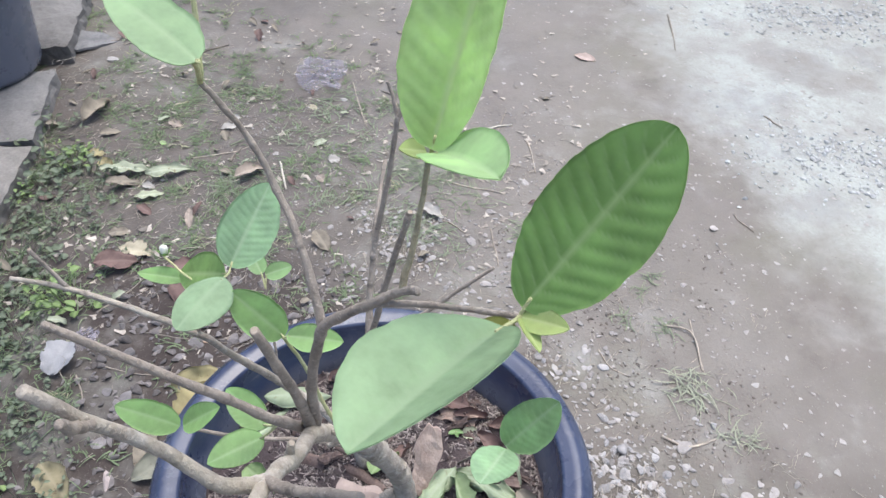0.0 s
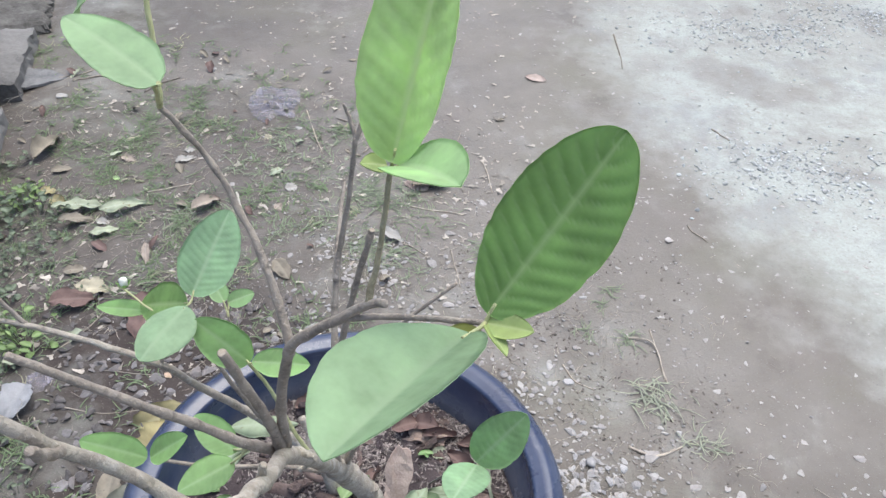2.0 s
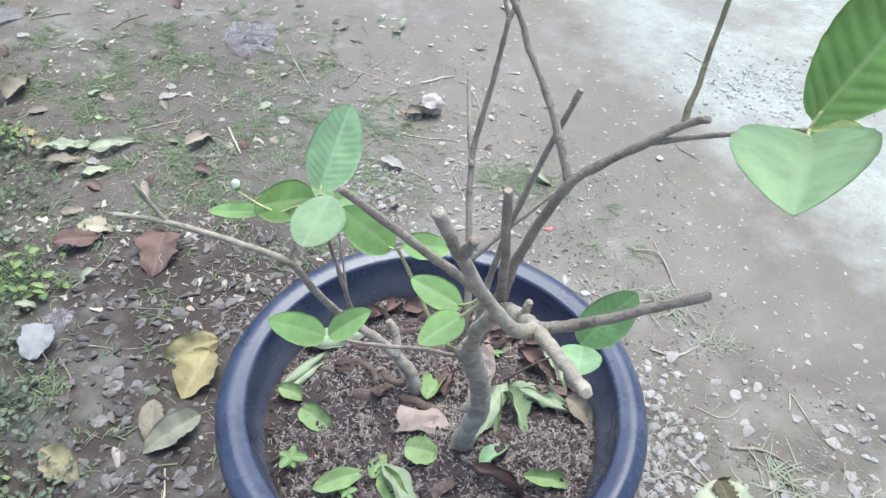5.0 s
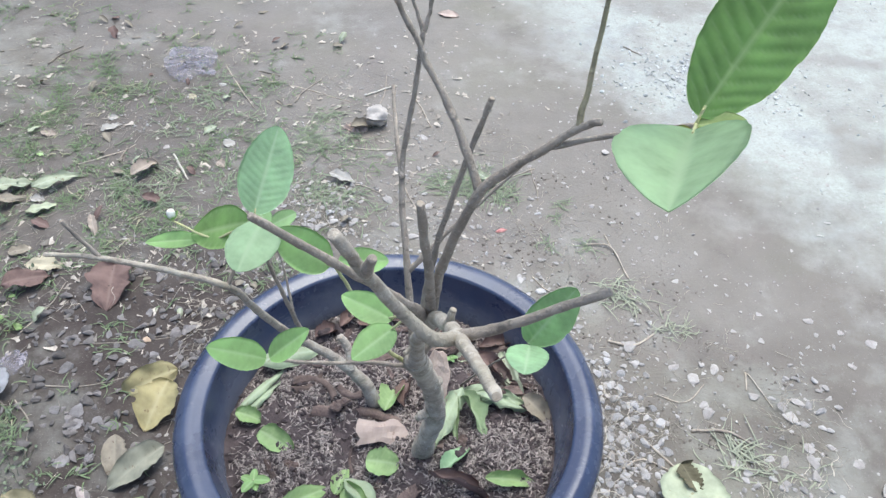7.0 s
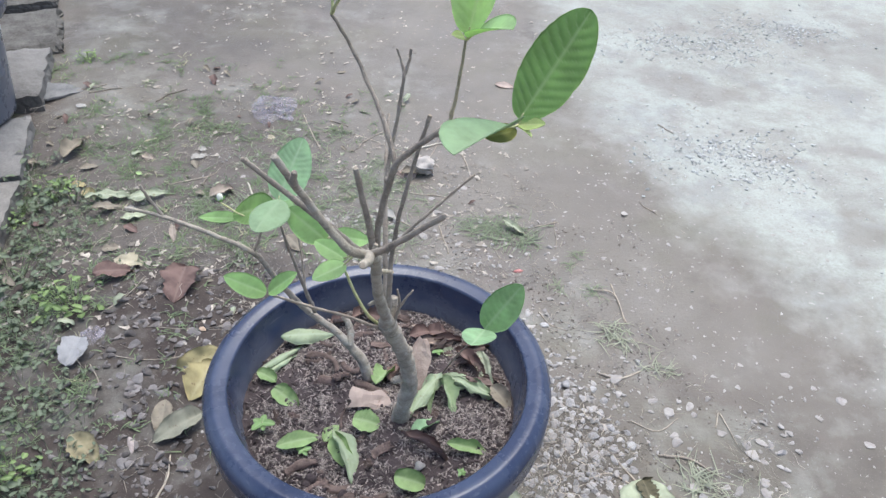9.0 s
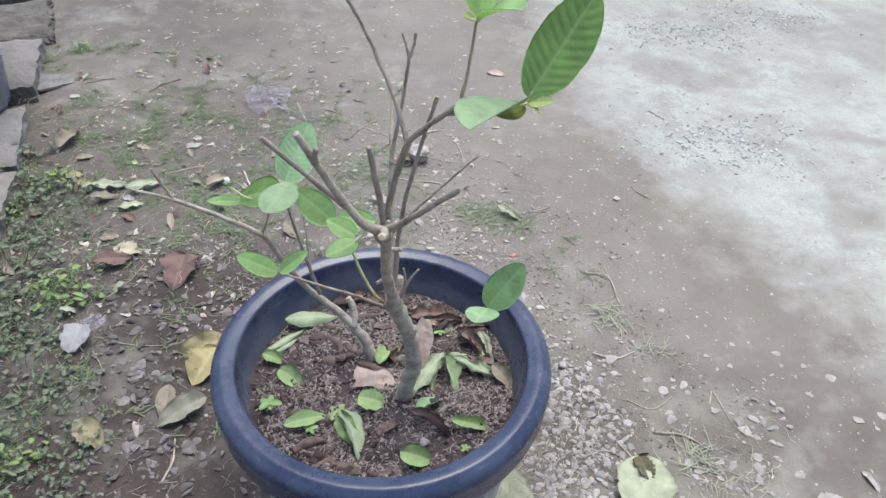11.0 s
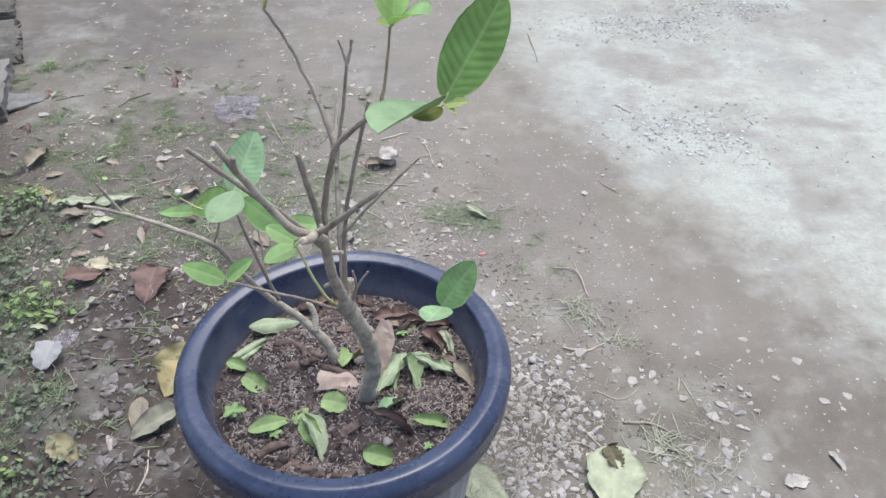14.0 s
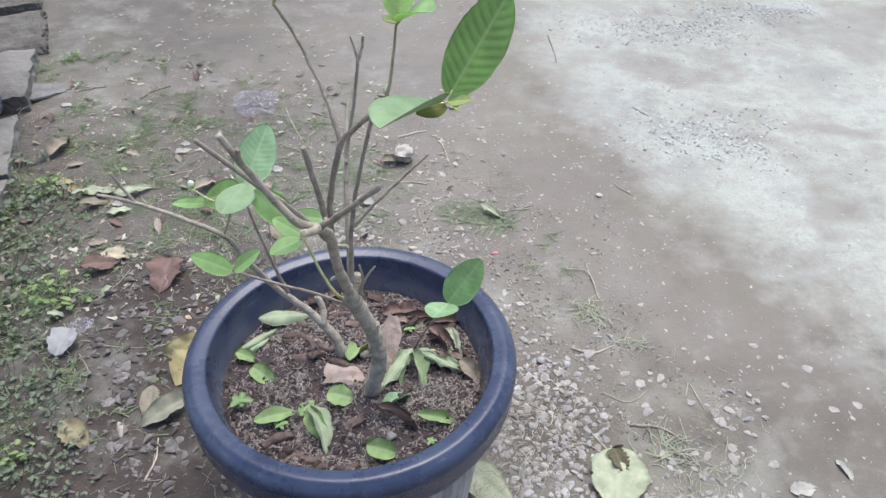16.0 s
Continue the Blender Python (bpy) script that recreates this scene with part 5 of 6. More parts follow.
yard_leaf((0.556, -0.002), (0.535, -0.110), 0.088, FALLEN_CREAM, "large pale green leaf with a brown torn hole", (0.05, -0.15), 4, curl=0.35, wave=1.0, fold=0.12, jag=0.14, nu=40)
yard_leaf((0.300, -0.030), (0.375, -0.090), 0.060, FALLEN_CREAM, "pale green fallen leaf beside the pot", (0, -0.15), 5, curl=0.4, wave=0.8)
fallen((0.546, -0.004), (0.558, -0.050), 0.034, FALLEN_MOULD, "dark mouldy patch rotted into the pale leaf", lambda x, y: ground_height(x, y) + 0.012, (0.1, -0.05), 6, curl=0.3, wave=2.6, jag=0.9, roll=0.3, nu=40, nv=14)
yard_leaf((-0.258, 0.500), (-0.264, 0.410), 0.072, FALLEN_RED, "dark red-brown crumpled leaf on the soil", (0, -0.05), 7, curl=0.35, wave=2.0, roll=0.2, jag=0.3, nu=40, nv=16, shape=0.62)
yard_leaf((-0.430, 0.470), (-0.362, 0.496), 0.040, FALLEN_RED, "dark brown dead leaf on the soil", (0, -0.2), 8, curl=0.5, wave=2.2, jag=0.4)
yard_leaf((-0.408, 0.524), (-0.348, 0.520), 0.034, FALLEN_STRAW, "torn straw-yellow leaf scrap on the soil", (0, -0.2), 9, curl=0.4, wave=1.6, jag=0.7)
yard_leaf((-0.525, 0.725), (-0.435, 0.750), 0.032, FALLEN_PALE, "pale grey-green dry leaf on the grass", (0, -0.1), 10, curl=0.4)
yard_leaf((-0.430, 0.720), (-0.355, 0.765), 0.026, FALLEN_PALE, "pale dry leaf on the grass", (0, -0.2), 11, curl=0.4)
yard_leaf((-0.500, 0.690), (-0.440, 0.715), 0.024, FALLEN_GREY, "grey dry leaf on the grass", (0, -0.2), 12, curl=0.6)
yard_leaf((-0.432, 0.660), (-0.386, 0.688), 0.024, FALLEN_CREAM, "pale yellow leaf on the grass", (0, -0.1), 13, curl=0.4)
yard_leaf((-0.625, 0.885), (-0.612, 0.985), 0.046, FALLEN_GREY, "brown dry leaf curled up on the soil", (0.10, -0.05), 14, curl=0.3, roll=0.9, wave=1.8, jag=0.4)
yard_leaf((-0.578, 0.852), (-0.542, 0.873), 0.020, FALLEN_GREY, "small dry leaf beside a curled one", (0, -0.2), 14.5, curl=0.4, wave=1.2)
yard_leaf((-0.448, 0.842), (-0.434, 0.846), 0.012, LEAF_SUN, "tiny bright yellow-green leaf on the soil", (0, -0.2), 17)
yard_leaf((-0.575, 0.785), (-0.545, 0.800), 0.020, FALLEN_YELLOW, "yellow leaf among the weeds", (0, -0.3), 15)
yard_leaf((-0.545, 0.765), (-0.515, 0.755), 0.026, FALLEN_YELLOW, "orange-yellow leaf among the weeds", (0, -0.3), 16)
yard_leaf((0.165, 0.835), (0.215, 0.850), 0.028, FALLEN_GREY, "brown dry leaf curled on the ground", (0, -0.1), 18, curl=0.6, roll=0.9, wave=1.8)
yard_leaf((0.385, 0.658), (0.432, 0.618), 0.018, FALLEN_PALE, "narrow pale dry leaf among the grass", (0, -0.2), 19, fold=0.6)
yard_leaf((0.905, -0.030), (0.920, -0.074), 0.013, FALLEN_WHITE, "bleached bark-like strip on the mud", (0.1, 0), 20, fold=0.3, curl=0.2)
yard_leaf((0.810, -0.083), (0.858, -0.078), 0.024, FALLEN_WHITE, "torn white leaf scrap on the mud", (0, -0.02), 21, wave=0.8, curl=0.1, jag=0.7)
yard_leaf((-0.352, 0.090), (-0.298, 0.044), 0.042, FALLEN_OLIVE, "faded olive-yellow leaf among the weeds", (0, -0.15), 22, curl=0.4, wave=1.6, jag=0.3)
yard_leaf((0.420, 1.296), (0.472, 1.280), 0.030, FALLEN_PINK, "pale pinkish dry leaf on bare mud", (0, -0.05), 23, curl=0.15, wave=0.6)
yard_leaf((-0.256, 0.734), (-0.212, 0.784), 0.032, FALLEN_TAN, "brown dry leaf curled at its rim on the grass", (0.1, -0.2), 27, curl=0.5, roll=0.8, wave=1.4)
yard_leaf((-0.168, 1.004), (-0.152, 1.012), 0.018, FALLEN_STRAW, "small yellow leaf on the grass", (0, -0.4), 28, curl=0.2, blunt=0.5)
yard_leaf((-0.464, 0.974), (-0.436, 1.000), 0.009, FALLEN_STRAW, "narrow tan leaf strip on the soil", (0, -0.3), 29, curl=0.2)
yard_leaf((-0.336, 0.900), (-0.298, 0.926), 0.020, FALLEN_WHITE, "bleached torn leaf on the grass", (0, -0.2), 30.5, curl=0.3, jag=0.6)
yard_leaf((-0.326, 0.944), (-0.306, 0.952), 0.014, FALLEN_WHITE, "bleached leaf scrap on the grass", (0, -0.2), 31.5, curl=0.3, jag=0.6)
yard_leaf((-0.318, 0.640), (-0.304, 0.592), 0.016, FALLEN_TAN, "narrow brown leaf scrap on the soil", (0.2, -0.2), 32.5, curl=0.5, wave=1.6)
yard_leaf((-0.230, 0.672), (-0.198, 0.664), 0.022, FALLEN_RED, "dark brown curled leaf among the grass", (0, -0.2), 33.5, curl=0.8, roll=0.6)
yard_leaf((-0.444, 0.562), (-0.408, 0.578), 0.020, FALLEN_GREY, "grey dry leaf on damp soil", (0, -0.2), 34.5, curl=0.5, wave=1.6)
yard_leaf((-0.436, 0.708), (-0.410, 0.704), 0.016, FALLEN_WHITE, "bleached leaf scrap on damp soil", (0, -0.2), 35.5, curl=0.4, jag=0.7)
yard_leaf((-0.452, 0.916), (-0.422, 0.904), 0.018, FALLEN_TAN, "tan torn leaf on the soil", (0, -0.1), 36.5, curl=0.3, jag=0.7)
yard_leaf((-0.100, 0.768), (-0.084, 0.752), 0.018, FALLEN_TAN, "tan leaf scrap among the grass", (0, -0.3), 37.5, curl=0.4)
yard_leaf((-0.090, 0.820), (-0.066, 0.832), 0.022, FALLEN_WHITE, "pale crumpled leaf among the grass", (0, -0.3), 38.5, curl=0.5, wave=1.8)
yard_leaf((0.112, 0.690), (0.160, 0.668), 0.022, FALLEN_WHITE, "bleached dry leaf among the grass", (0, -0.1), 24)
yard_leaf((-0.070, 0.598), (-0.040, 0.560), 0.030, FALLEN_GREY, "tan broken leaf on the gravel", (0, -0.2), 25, wave=2.0)
yard_leaf((0.150, 1.165), (0.175, 1.175), 0.016, FALLEN_GREY, "small brown leaf on bare mud", (0, -0.2), 26)

rng = random.Random(77)
SHADES = (FALLEN_GREY, FALLEN_GREY, FALLEN_RED, FALLEN_GREY, FALLEN_PALE, FALLEN_RED)
NAMES = ("small grey-brown dry leaf on the ground", "small grey-brown dry leaf on the ground", "small dark brown dead leaf on the ground", "small grey-brown dry leaf on the ground", "small pale dry leaf on the ground", "small dark brown dead leaf on the ground")
for i in range(70):
    x, y = rng.uniform(-0.72, 0.40), rng.uniform(0.32, 1.40)
    if math.hypot(x - POT.x, y - POT.y) < 0.26 or (x > 0.1 and rng.random() < 0.5):
        continue
    t, ln, k = rng.uniform(0, 6.28), rng.uniform(0.014, 0.034), rng.randrange(6)
    yard_leaf((x, y), (x + ln * math.cos(t), y + ln * math.sin(t)), ln * rng.uniform(0.35, 0.6), SHADES[k], NAMES[k], (rng.gauss(0, 0.12), rng.gauss(0, 0.12)), 30 + i, curl=rng.uniform(0.3, 1.3), wave=rng.uniform(0.8, 2.2), nu=12, nv=6)


def stick(points, r, material, label, seed=0.0, lift=0.0):
    r *= 0.75
    pts = [(x, y, ground_height(x, y) + r * 0.8 + lift * (1 if 0 < i < len(points) - 1 else 0)) for i, (x, y) in enumerate(points)]
    return tagged(new("stick", tube(pts, [r, r * 0.9, r * 0.6], 5, 7, 0.4, seed, material, None, 0.004)), label, "stick", "sticks on the ground")


DRYSTEM = "thin dry grass stalk lying on the ground"
TWIGLET = "small dead twig lying on the ground"
stick([(0.545, 0.450), (0.588, 0.437), (0.597, 0.362)], 0.0022, STICK, DRYSTEM, 1, 0.004)
stick([(0.590, 0.470), (0.594, 0.42), (0.600, 0.355)], 0.0016, STICK, DRYSTEM, 2)
stick([(0.457, 0.651), (0.484, 0.660), (0.510, 0.670)], 0.0020, STICK, DRYSTEM, 3)
stick([(0.503, 0.675), (0.500, 0.625), (0.494, 0.579)], 0.0018, STICK, DRYSTEM, 4)
stick([(0.668, 1.533), (0.670, 1.44), (0.667, 1.354)], 0.0028, STICK, TWIGLET, 5)
stick([(0.708, 0.745), (0.718, 0.722), (0.737, 0.698)], 0.0020, TWIG, TWIGLET, 6)
stick([(0.829, 1.083), (0.842, 1.06), (0.858, 1.038)], 0.0020, TWIG, TWIGLET, 7)
stick([(-0.485, 1.180), (-0.455, 1.222), (-0.418, 1.252)], 0.0028, STICK, TWIGLET, 8)
stick([(-0.704, 1.228), (-0.675, 1.240), (-0.636, 1.266)], 0.0026, STICK, TWIGLET, 9)
stick([(-0.092, 1.120), (-0.062, 1.030), (-0.031, 0.948)], 0.0024, STICK, DRYSTEM, 10)
stick([(0.055, 0.955), (0.080, 1.0), (0.116, 1.040)], 0.0024, STICK, DRYSTEM, 11)
stick([(0.249, 0.650), (0.258, 0.60), (0.267, 0.555)], 0.0022, STICK, DRYSTEM, 12)
stick([(0.310, 0.940), (0.322, 0.885), (0.330, 0.832)], 0.0022, STICK, DRYSTEM, 13)
stick([(-0.30, 0.345), (-0.22, 0.338), (-0.13, 0.340)], 0.0018, STICK, DRYSTEM, 14)
stick([(-0.372, 0.250), (-0.345, 0.205), (-0.340, 0.150)], 0.0018, STICK, DRYSTEM, 15)
stick([(-0.195, -0.02), (-0.185, 0.02), (-0.190, 0.06)], 0.0026, STICK, TWIGLET, 16)
stick([(0.590, 0.055), (0.640, 0.045), (0.668, 0.020)], 0.0034, TWIG, TWIGLET, 17)
stick([(0.560, 0.125), (0.600, 0.105), (0.640, 0.130)], 0.0018, STICK, DRYSTEM, 18)
stick([(0.700, 0.110), (0.715, 0.140), (0.725, 0.075)], 0.0018, STICK, DRYSTEM, 19)
stick([(0.470, 0.010), (0.505, 0.020), (0.545, -0.010)], 0.0020, STICK, DRYSTEM, 20)
stick([(0.520, 0.232), (0.560, 0.218), (0.600, 0.236)], 0.0030, STICK, TWIGLET, 21)
stick([(0.435, 0.385), (0.455, 0.350), (0.480, 0.335)], 0.0020, STICK, DRYSTEM, 22)


stick([(0.552, -0.010), (0.532, 0.022), (0.515, 0.055)], 0.0024, STICK, "dry stalk of the pale fallen leaf", 35)
stick([(-0.364, 0.801), (-0.298, 0.826), (-0.261, 0.850)], 0.0020, STICK, DRYSTEM, 23)
stick([(-0.286, 0.797), (-0.282, 0.820), (-0.277, 0.844)], 0.0030, STICK, TWIGLET, 24)
stick([(-0.186, 0.806), (-0.170, 0.765), (-0.154, 0.724)], 0.0034, STRAW_PALE, "pale dry stalk lying on the grass", 25)
stick([(-0.019, 1.089), (0.004, 1.078), (0.027, 1.062)], 0.0022, STICK, DRYSTEM, 26)
stick([(0.042, 1.028), (0.105, 0.990), (0.172, 0.944)], 0.0018, STICK, DRYSTEM, 27)
stick([(0.206, 0.960), (0.240, 0.976), (0.278, 0.987)], 0.0030, STRAW_PALE, "pale dry stalk lying on the mud", 28)
stick([(0.228, 0.913), (0.250, 0.975), (0.263, 1.044)], 0.0016, STICK, DRYSTEM, 29)
stick([(0.165, 0.779), (0.220, 0.768), (0.272, 0.757)], 0.0020, STICK, DRYSTEM, 30)
stick([(0.157, 0.664), (0.180, 0.652), (0.203, 0.634)], 0.0018, STICK, DRYSTEM, 31)
stick([(-0.362, 0.276), (-0.273, 0.262), (-0.202, 0.274)], 0.0016, STICK, DRYSTEM, 32)
stick([(-0.393, 0.378), (-0.357, 0.429), (-0.338, 0.483)], 0.0018, STICK, DRYSTEM, 33)
stick([(-0.668, 1.216), (-0.630, 1.232), (-0.590, 1.246)], 0.0030, STICK, TWIGLET, 34)

LEFT_STONES = ((-0.312, 0.358), (-0.195, 0.397), (-0.253, 0.356), (-0.210, 0.330), (-0.182, 0.306), (-0.228, 0.303), (-0.308, 0.300), (-0.314, 0.225), (-0.280, 0.219), (-0.281, 0.196), (-0.253, 0.198), (-0.230, 0.186), (-0.206, 0.178), (-0.266, 0.315), (-0.183, 0.265), (-0.270, 0.153), (-0.292, 0.140), (-0.320, 0.103), (-0.253, 0.138), (-0.300, 0.067), (-0.203, 0.046), (-0.167, 0.044), (-0.153, 0.056), (-0.142, 0.026), (-0.262, 0.046), (-0.215, 0.015), (-0.180, 0.000))
RIGHT_STONES = ((0.625, 0.095), (0.629, 0.080), (0.740, 0.075), (0.742, 0.056), (0.766, 0.079), (0.759, 0.042), (0.747, 0.000), (0.778, -0.002), (0.741, -0.020), (0.733, -0.043), (0.683, -0.005), (0.700, -0.014), (0.635, -0.005), (0.652, 0.168), (0.666, 0.155), (0.671, 0.140), (0.552, 0.217), (0.498, 0.153), (0.497, 0.010), (0.486, 0.058), (0.462, 0.028), (0.445, 0.084), (0.458, -0.041), (0.435, -0.035), (0.631, 0.140), (0.607, 0.168), (0.588, 0.546), (0.245, 0.508), (0.226, 0.488), (0.215, 0.615), (0.248, 0.702), (0.234, 0.752), (0.310, 0.801))
MUD_FLAKES = ((0.786, 0.249), (0.859, 0.222), (0.895, 0.192), (0.934, 0.161), (0.882, 0.124), (0.816, 0.096), (0.947, 0.069), (0.988, 0.080), (0.705, 0.100), (0.803, -0.031), (0.773, -0.096), (0.665, 0.700), (-0.201, 0.836), (-0.180, 0.927), (-0.205, 0.500), (0.013, 0.486))


def loose_stone(x, y, s, flat, material, label, seed, name="stone"):
    """One broken stone, flat side down and a little sunk."""
    v, f = lump(seed, 2, 0.28, 11, 0.19, 0.38)
    r = random.Random(int(seed * 77))
    k = r.uniform(0.65, 0.95)
    ob = tagged(new(name, mesh("stone", [(a * s * 1.25, b * s * k * 1.25, c * s * flat) for a, b, c in v], f, material, False)), label, "stone", "stones on the ground")
    return settle(ob, Matrix.Translation((x, y, 0.1)) @ Euler((r.gauss(0, 0.1), r.gauss(0, 0.1), r.uniform(0, 6.28))).to_matrix().to_4x4(), ground_height, s * flat * 0.36)


for i, (x, y) in enumerate(LEFT_STONES):
    loose_stone(x, y, 0.015 + 0.010 * ((i * 0.618) % 1), 0.34, BLUE_STONE, "flat blue-grey broken stone on damp soil", 20.3 + i * 1.7)
for i, (x, y) in enumerate(RIGHT_STONES):
    loose_stone(x, y, 0.014 + 0.012 * ((i * 0.618) % 1), 0.34, PALE_STONE, "pale pinkish-grey broken stone on the mud", 71.9 + i * 1.3)
for i, (x, y) in enumerate(MUD_FLAKES):
    loose_stone(x, y, 0.015 + 0.009 * ((i * 0.618) % 1), 0.16, PALE_STONE, "thin pale flake of stone pressed into the mud", 131.3 + i * 1.9, "stone_flake")
loose_stone(-0.195, 0.340, 0.017, 0.4, mottled("peach_stone", (0.40, 0.29, 0.20), (0.55, 0.42, 0.31), 70), "small peach-coloured stone on damp soil", 201.1)
loose_stone(-0.258, 0.083, 0.030, 0.3, mottled("pink_stone", (0.30, 0.25, 0.23), (0.44, 0.38, 0.35), 70), "long pinkish-brown stone on damp soil", 203.1)


def scrap(name, at, size, material, label, category, seed, rise=0.25, cells=22, pleats=0.0):
    """A crumpled sheet; pleats: how many long folds run across it."""
    n = cells
    verts, faces = [], []
    for j in range(n + 1):
        for i in range(n + 1):
            u, v = i / n * 2 - 1, j / n * 2 - 1
            k = 1 + 0.35 * noise.noise(Vector((u * 1.6 + seed, v * 1.6, seed)))
            cr = abs(noise.noise(Vector((u * 2.3, v * 2.3, seed)))) + 0.35 * abs(math.sin(5 * math.atan2(v, u + 0.3) + 6 * noise.noise(Vector((u, v, seed + 9))))) + 0.5 * abs(noise.noise(Vector((u * 5.5, v * 5.5, seed + 4))))
            if pleats:
                bend = noise.noise(Vector((u * 1.1, v * 1.1, seed + 2)))
                cr = 0.55 * abs(math.sin(pleats * (0.9 * v + 0.35 * u) + 2.2 * bend)) + 0.5 * abs(bend) + 0.25 * abs(noise.noise(Vector((u * 4.5, v * 4.5, seed + 4))))
            d = max(abs(u), abs(v)) / max(1e-6, math.hypot(u, v)) if (u or v) else 1
            verts.append((u * d * k * size[0] / 2, v * d * k * size[1] / 2, rise * size[0] * cr * (1.15 - 0.8 * (u * u + v * v) / 2)))
    for j in range(n):
        for i in range(n):
            faces.append((j * (n + 1) + i, j * (n + 1) + i + 1, (j + 1) * (n + 1) + i + 1, (j + 1) * (n + 1) + i))
    me = mesh("sheet", verts, faces, material)
    ob = tagged(new(name, me), label, category)
    return settle(ob, Matrix.Translation((*at, 0.1)) @ Euler((0, 0, seed)).to_matrix().to_4x4(), ground_height, 0.002)


scrap("plastic_film", (-0.168, 1.140), (0.110, 0.14), FILM, "crumpled scrap of clear plastic film on the ground", "plastic", 0.4, 0.22, 44, 6.5)


def leaf_roll(at, radius, depth, axis, material, label, seed):
    """A dry leaf rolled into a ragged hollow ball, open at one end."""
    nu, nv, verts, faces = 30, 10, [], []
    for k in range(2):
        for i in range(nu + 1):
            a = 0.3 + 5.9 * i / nu
            for j in range(nv + 1):
                v = j / nv * 2 - 1
                bulge = math.sqrt(max(0.05, 1 - 0.62 * v * v))
                r = radius * bulge * (1.05 - 0.16 * i / nu + 0.30 * noise.noise(Vector((math.cos(a) * 1.7, math.sin(a) * 1.7, v * 1.4 + seed))) + 0.22 * noise.noise(Vector((math.cos(a) * 4.5, math.sin(a) * 4.5, v * 4 + seed)))) - 0.0012 * k
                x = depth / 2 * v * (1 + 0.25 * noise.noise(Vector((a * 1.3, seed, math.copysign(1, v)))))
                verts.append((x, r * math.cos(a), r * math.sin(a)))
    n, off = nv + 1, (nu + 1) * (nv + 1)
    for i in range(nu):
        for j in range(nv):
            q = (i * n + j, (i + 1) * n + j, (i + 1) * n + j + 1, i * n + j + 1)
            faces += [q, tuple(off + c for c in reversed(q))]
    ring = [j for j in range(n)] + [i * n + nv for i in range(1, nu + 1)] + [nu * n + j for j in range(nv - 1, -1, -1)] + [i * n for i in range(nu - 1, 0, -1)]
    faces += [(ring[k], ring[k - 1], off + ring[k - 1], off + ring[k]) for k in range(len(ring))]
    ob = tagged(new("fallen_leaf", mesh("leaf", verts, faces, material, True, [0.0] * len(verts))), label, "leaf", "fallen leaves")
    return settle(ob, facing(Vector((*at, 0.1)), Vector((*at, 0.1)) + Vector(axis), (0, 0, 1)), ground_height, 0.002)


leaf_roll((0.220, 0.856), 0.021, 0.042, (-0.95, 0.12, 0.12), FALLEN_BALL, "bleached dry leaf rolled into a hollow ball", 2.0)
scrap("fallen_leaf", (0.176, 0.846), (0.050, 0.034), FALLEN_PINK, "brown crumpled leaf beside a rolled one", "leaf", 2.7, 0.30)
settle(tagged(new("paper_scrap", leaf_mesh(0.060, 0.046, PAPER, 0.45, 0.45, 0.5, wave=1.5, shape=0.9, blunt=0.8, jag=0.25, seed=4.0, nu=24, nv=12)), "smooth whitish scrap lying among the weeds", "paper"), facing((-0.398, 0.298, 0.1), (-0.408, 0.240, 0.1), (0.1, -0.25, 1)), ground_height, -0.006)
scrap("plastic_scrap", (-0.390, 0.318), (0.050, 0.038), FILM, "torn scrap of clear plastic on the ground", "plastic", 1.2, 0.25, 14)
for i, (x, y, s) in enumerate(((-0.668, 1.146, 0.032), (-0.098, 1.045, 0.020))):
    v, f = lump(5 + i, 2, 0.3)
    settle(tagged(new("white_stone", mesh("stone", [(a * s, b * s * 0.75, c * s * 0.35) for a, b, c in v], f, WHITISH, False)), "small white stone lying on the mud", "stone"), Matrix.Translation((x, y, 0.1)), ground_height, 0.003)
v, f = lump(9, 1, 0.3)
settle(tagged(new("red_chip", mesh("chip", [(a * 0.026, b * 0.012, c * 0.006) for a, b, c in v], f, mottled("red_plastic", (0.45, 0.16, 0.15), (0.62, 0.32, 0.29), 80))), "small pale red plastic chip on the gravel", "litter"), Matrix.Translation((0.405, 0.503, 0.1)), ground_height, 0.001)

# ---------------------------------------------------------------- weeds and grass


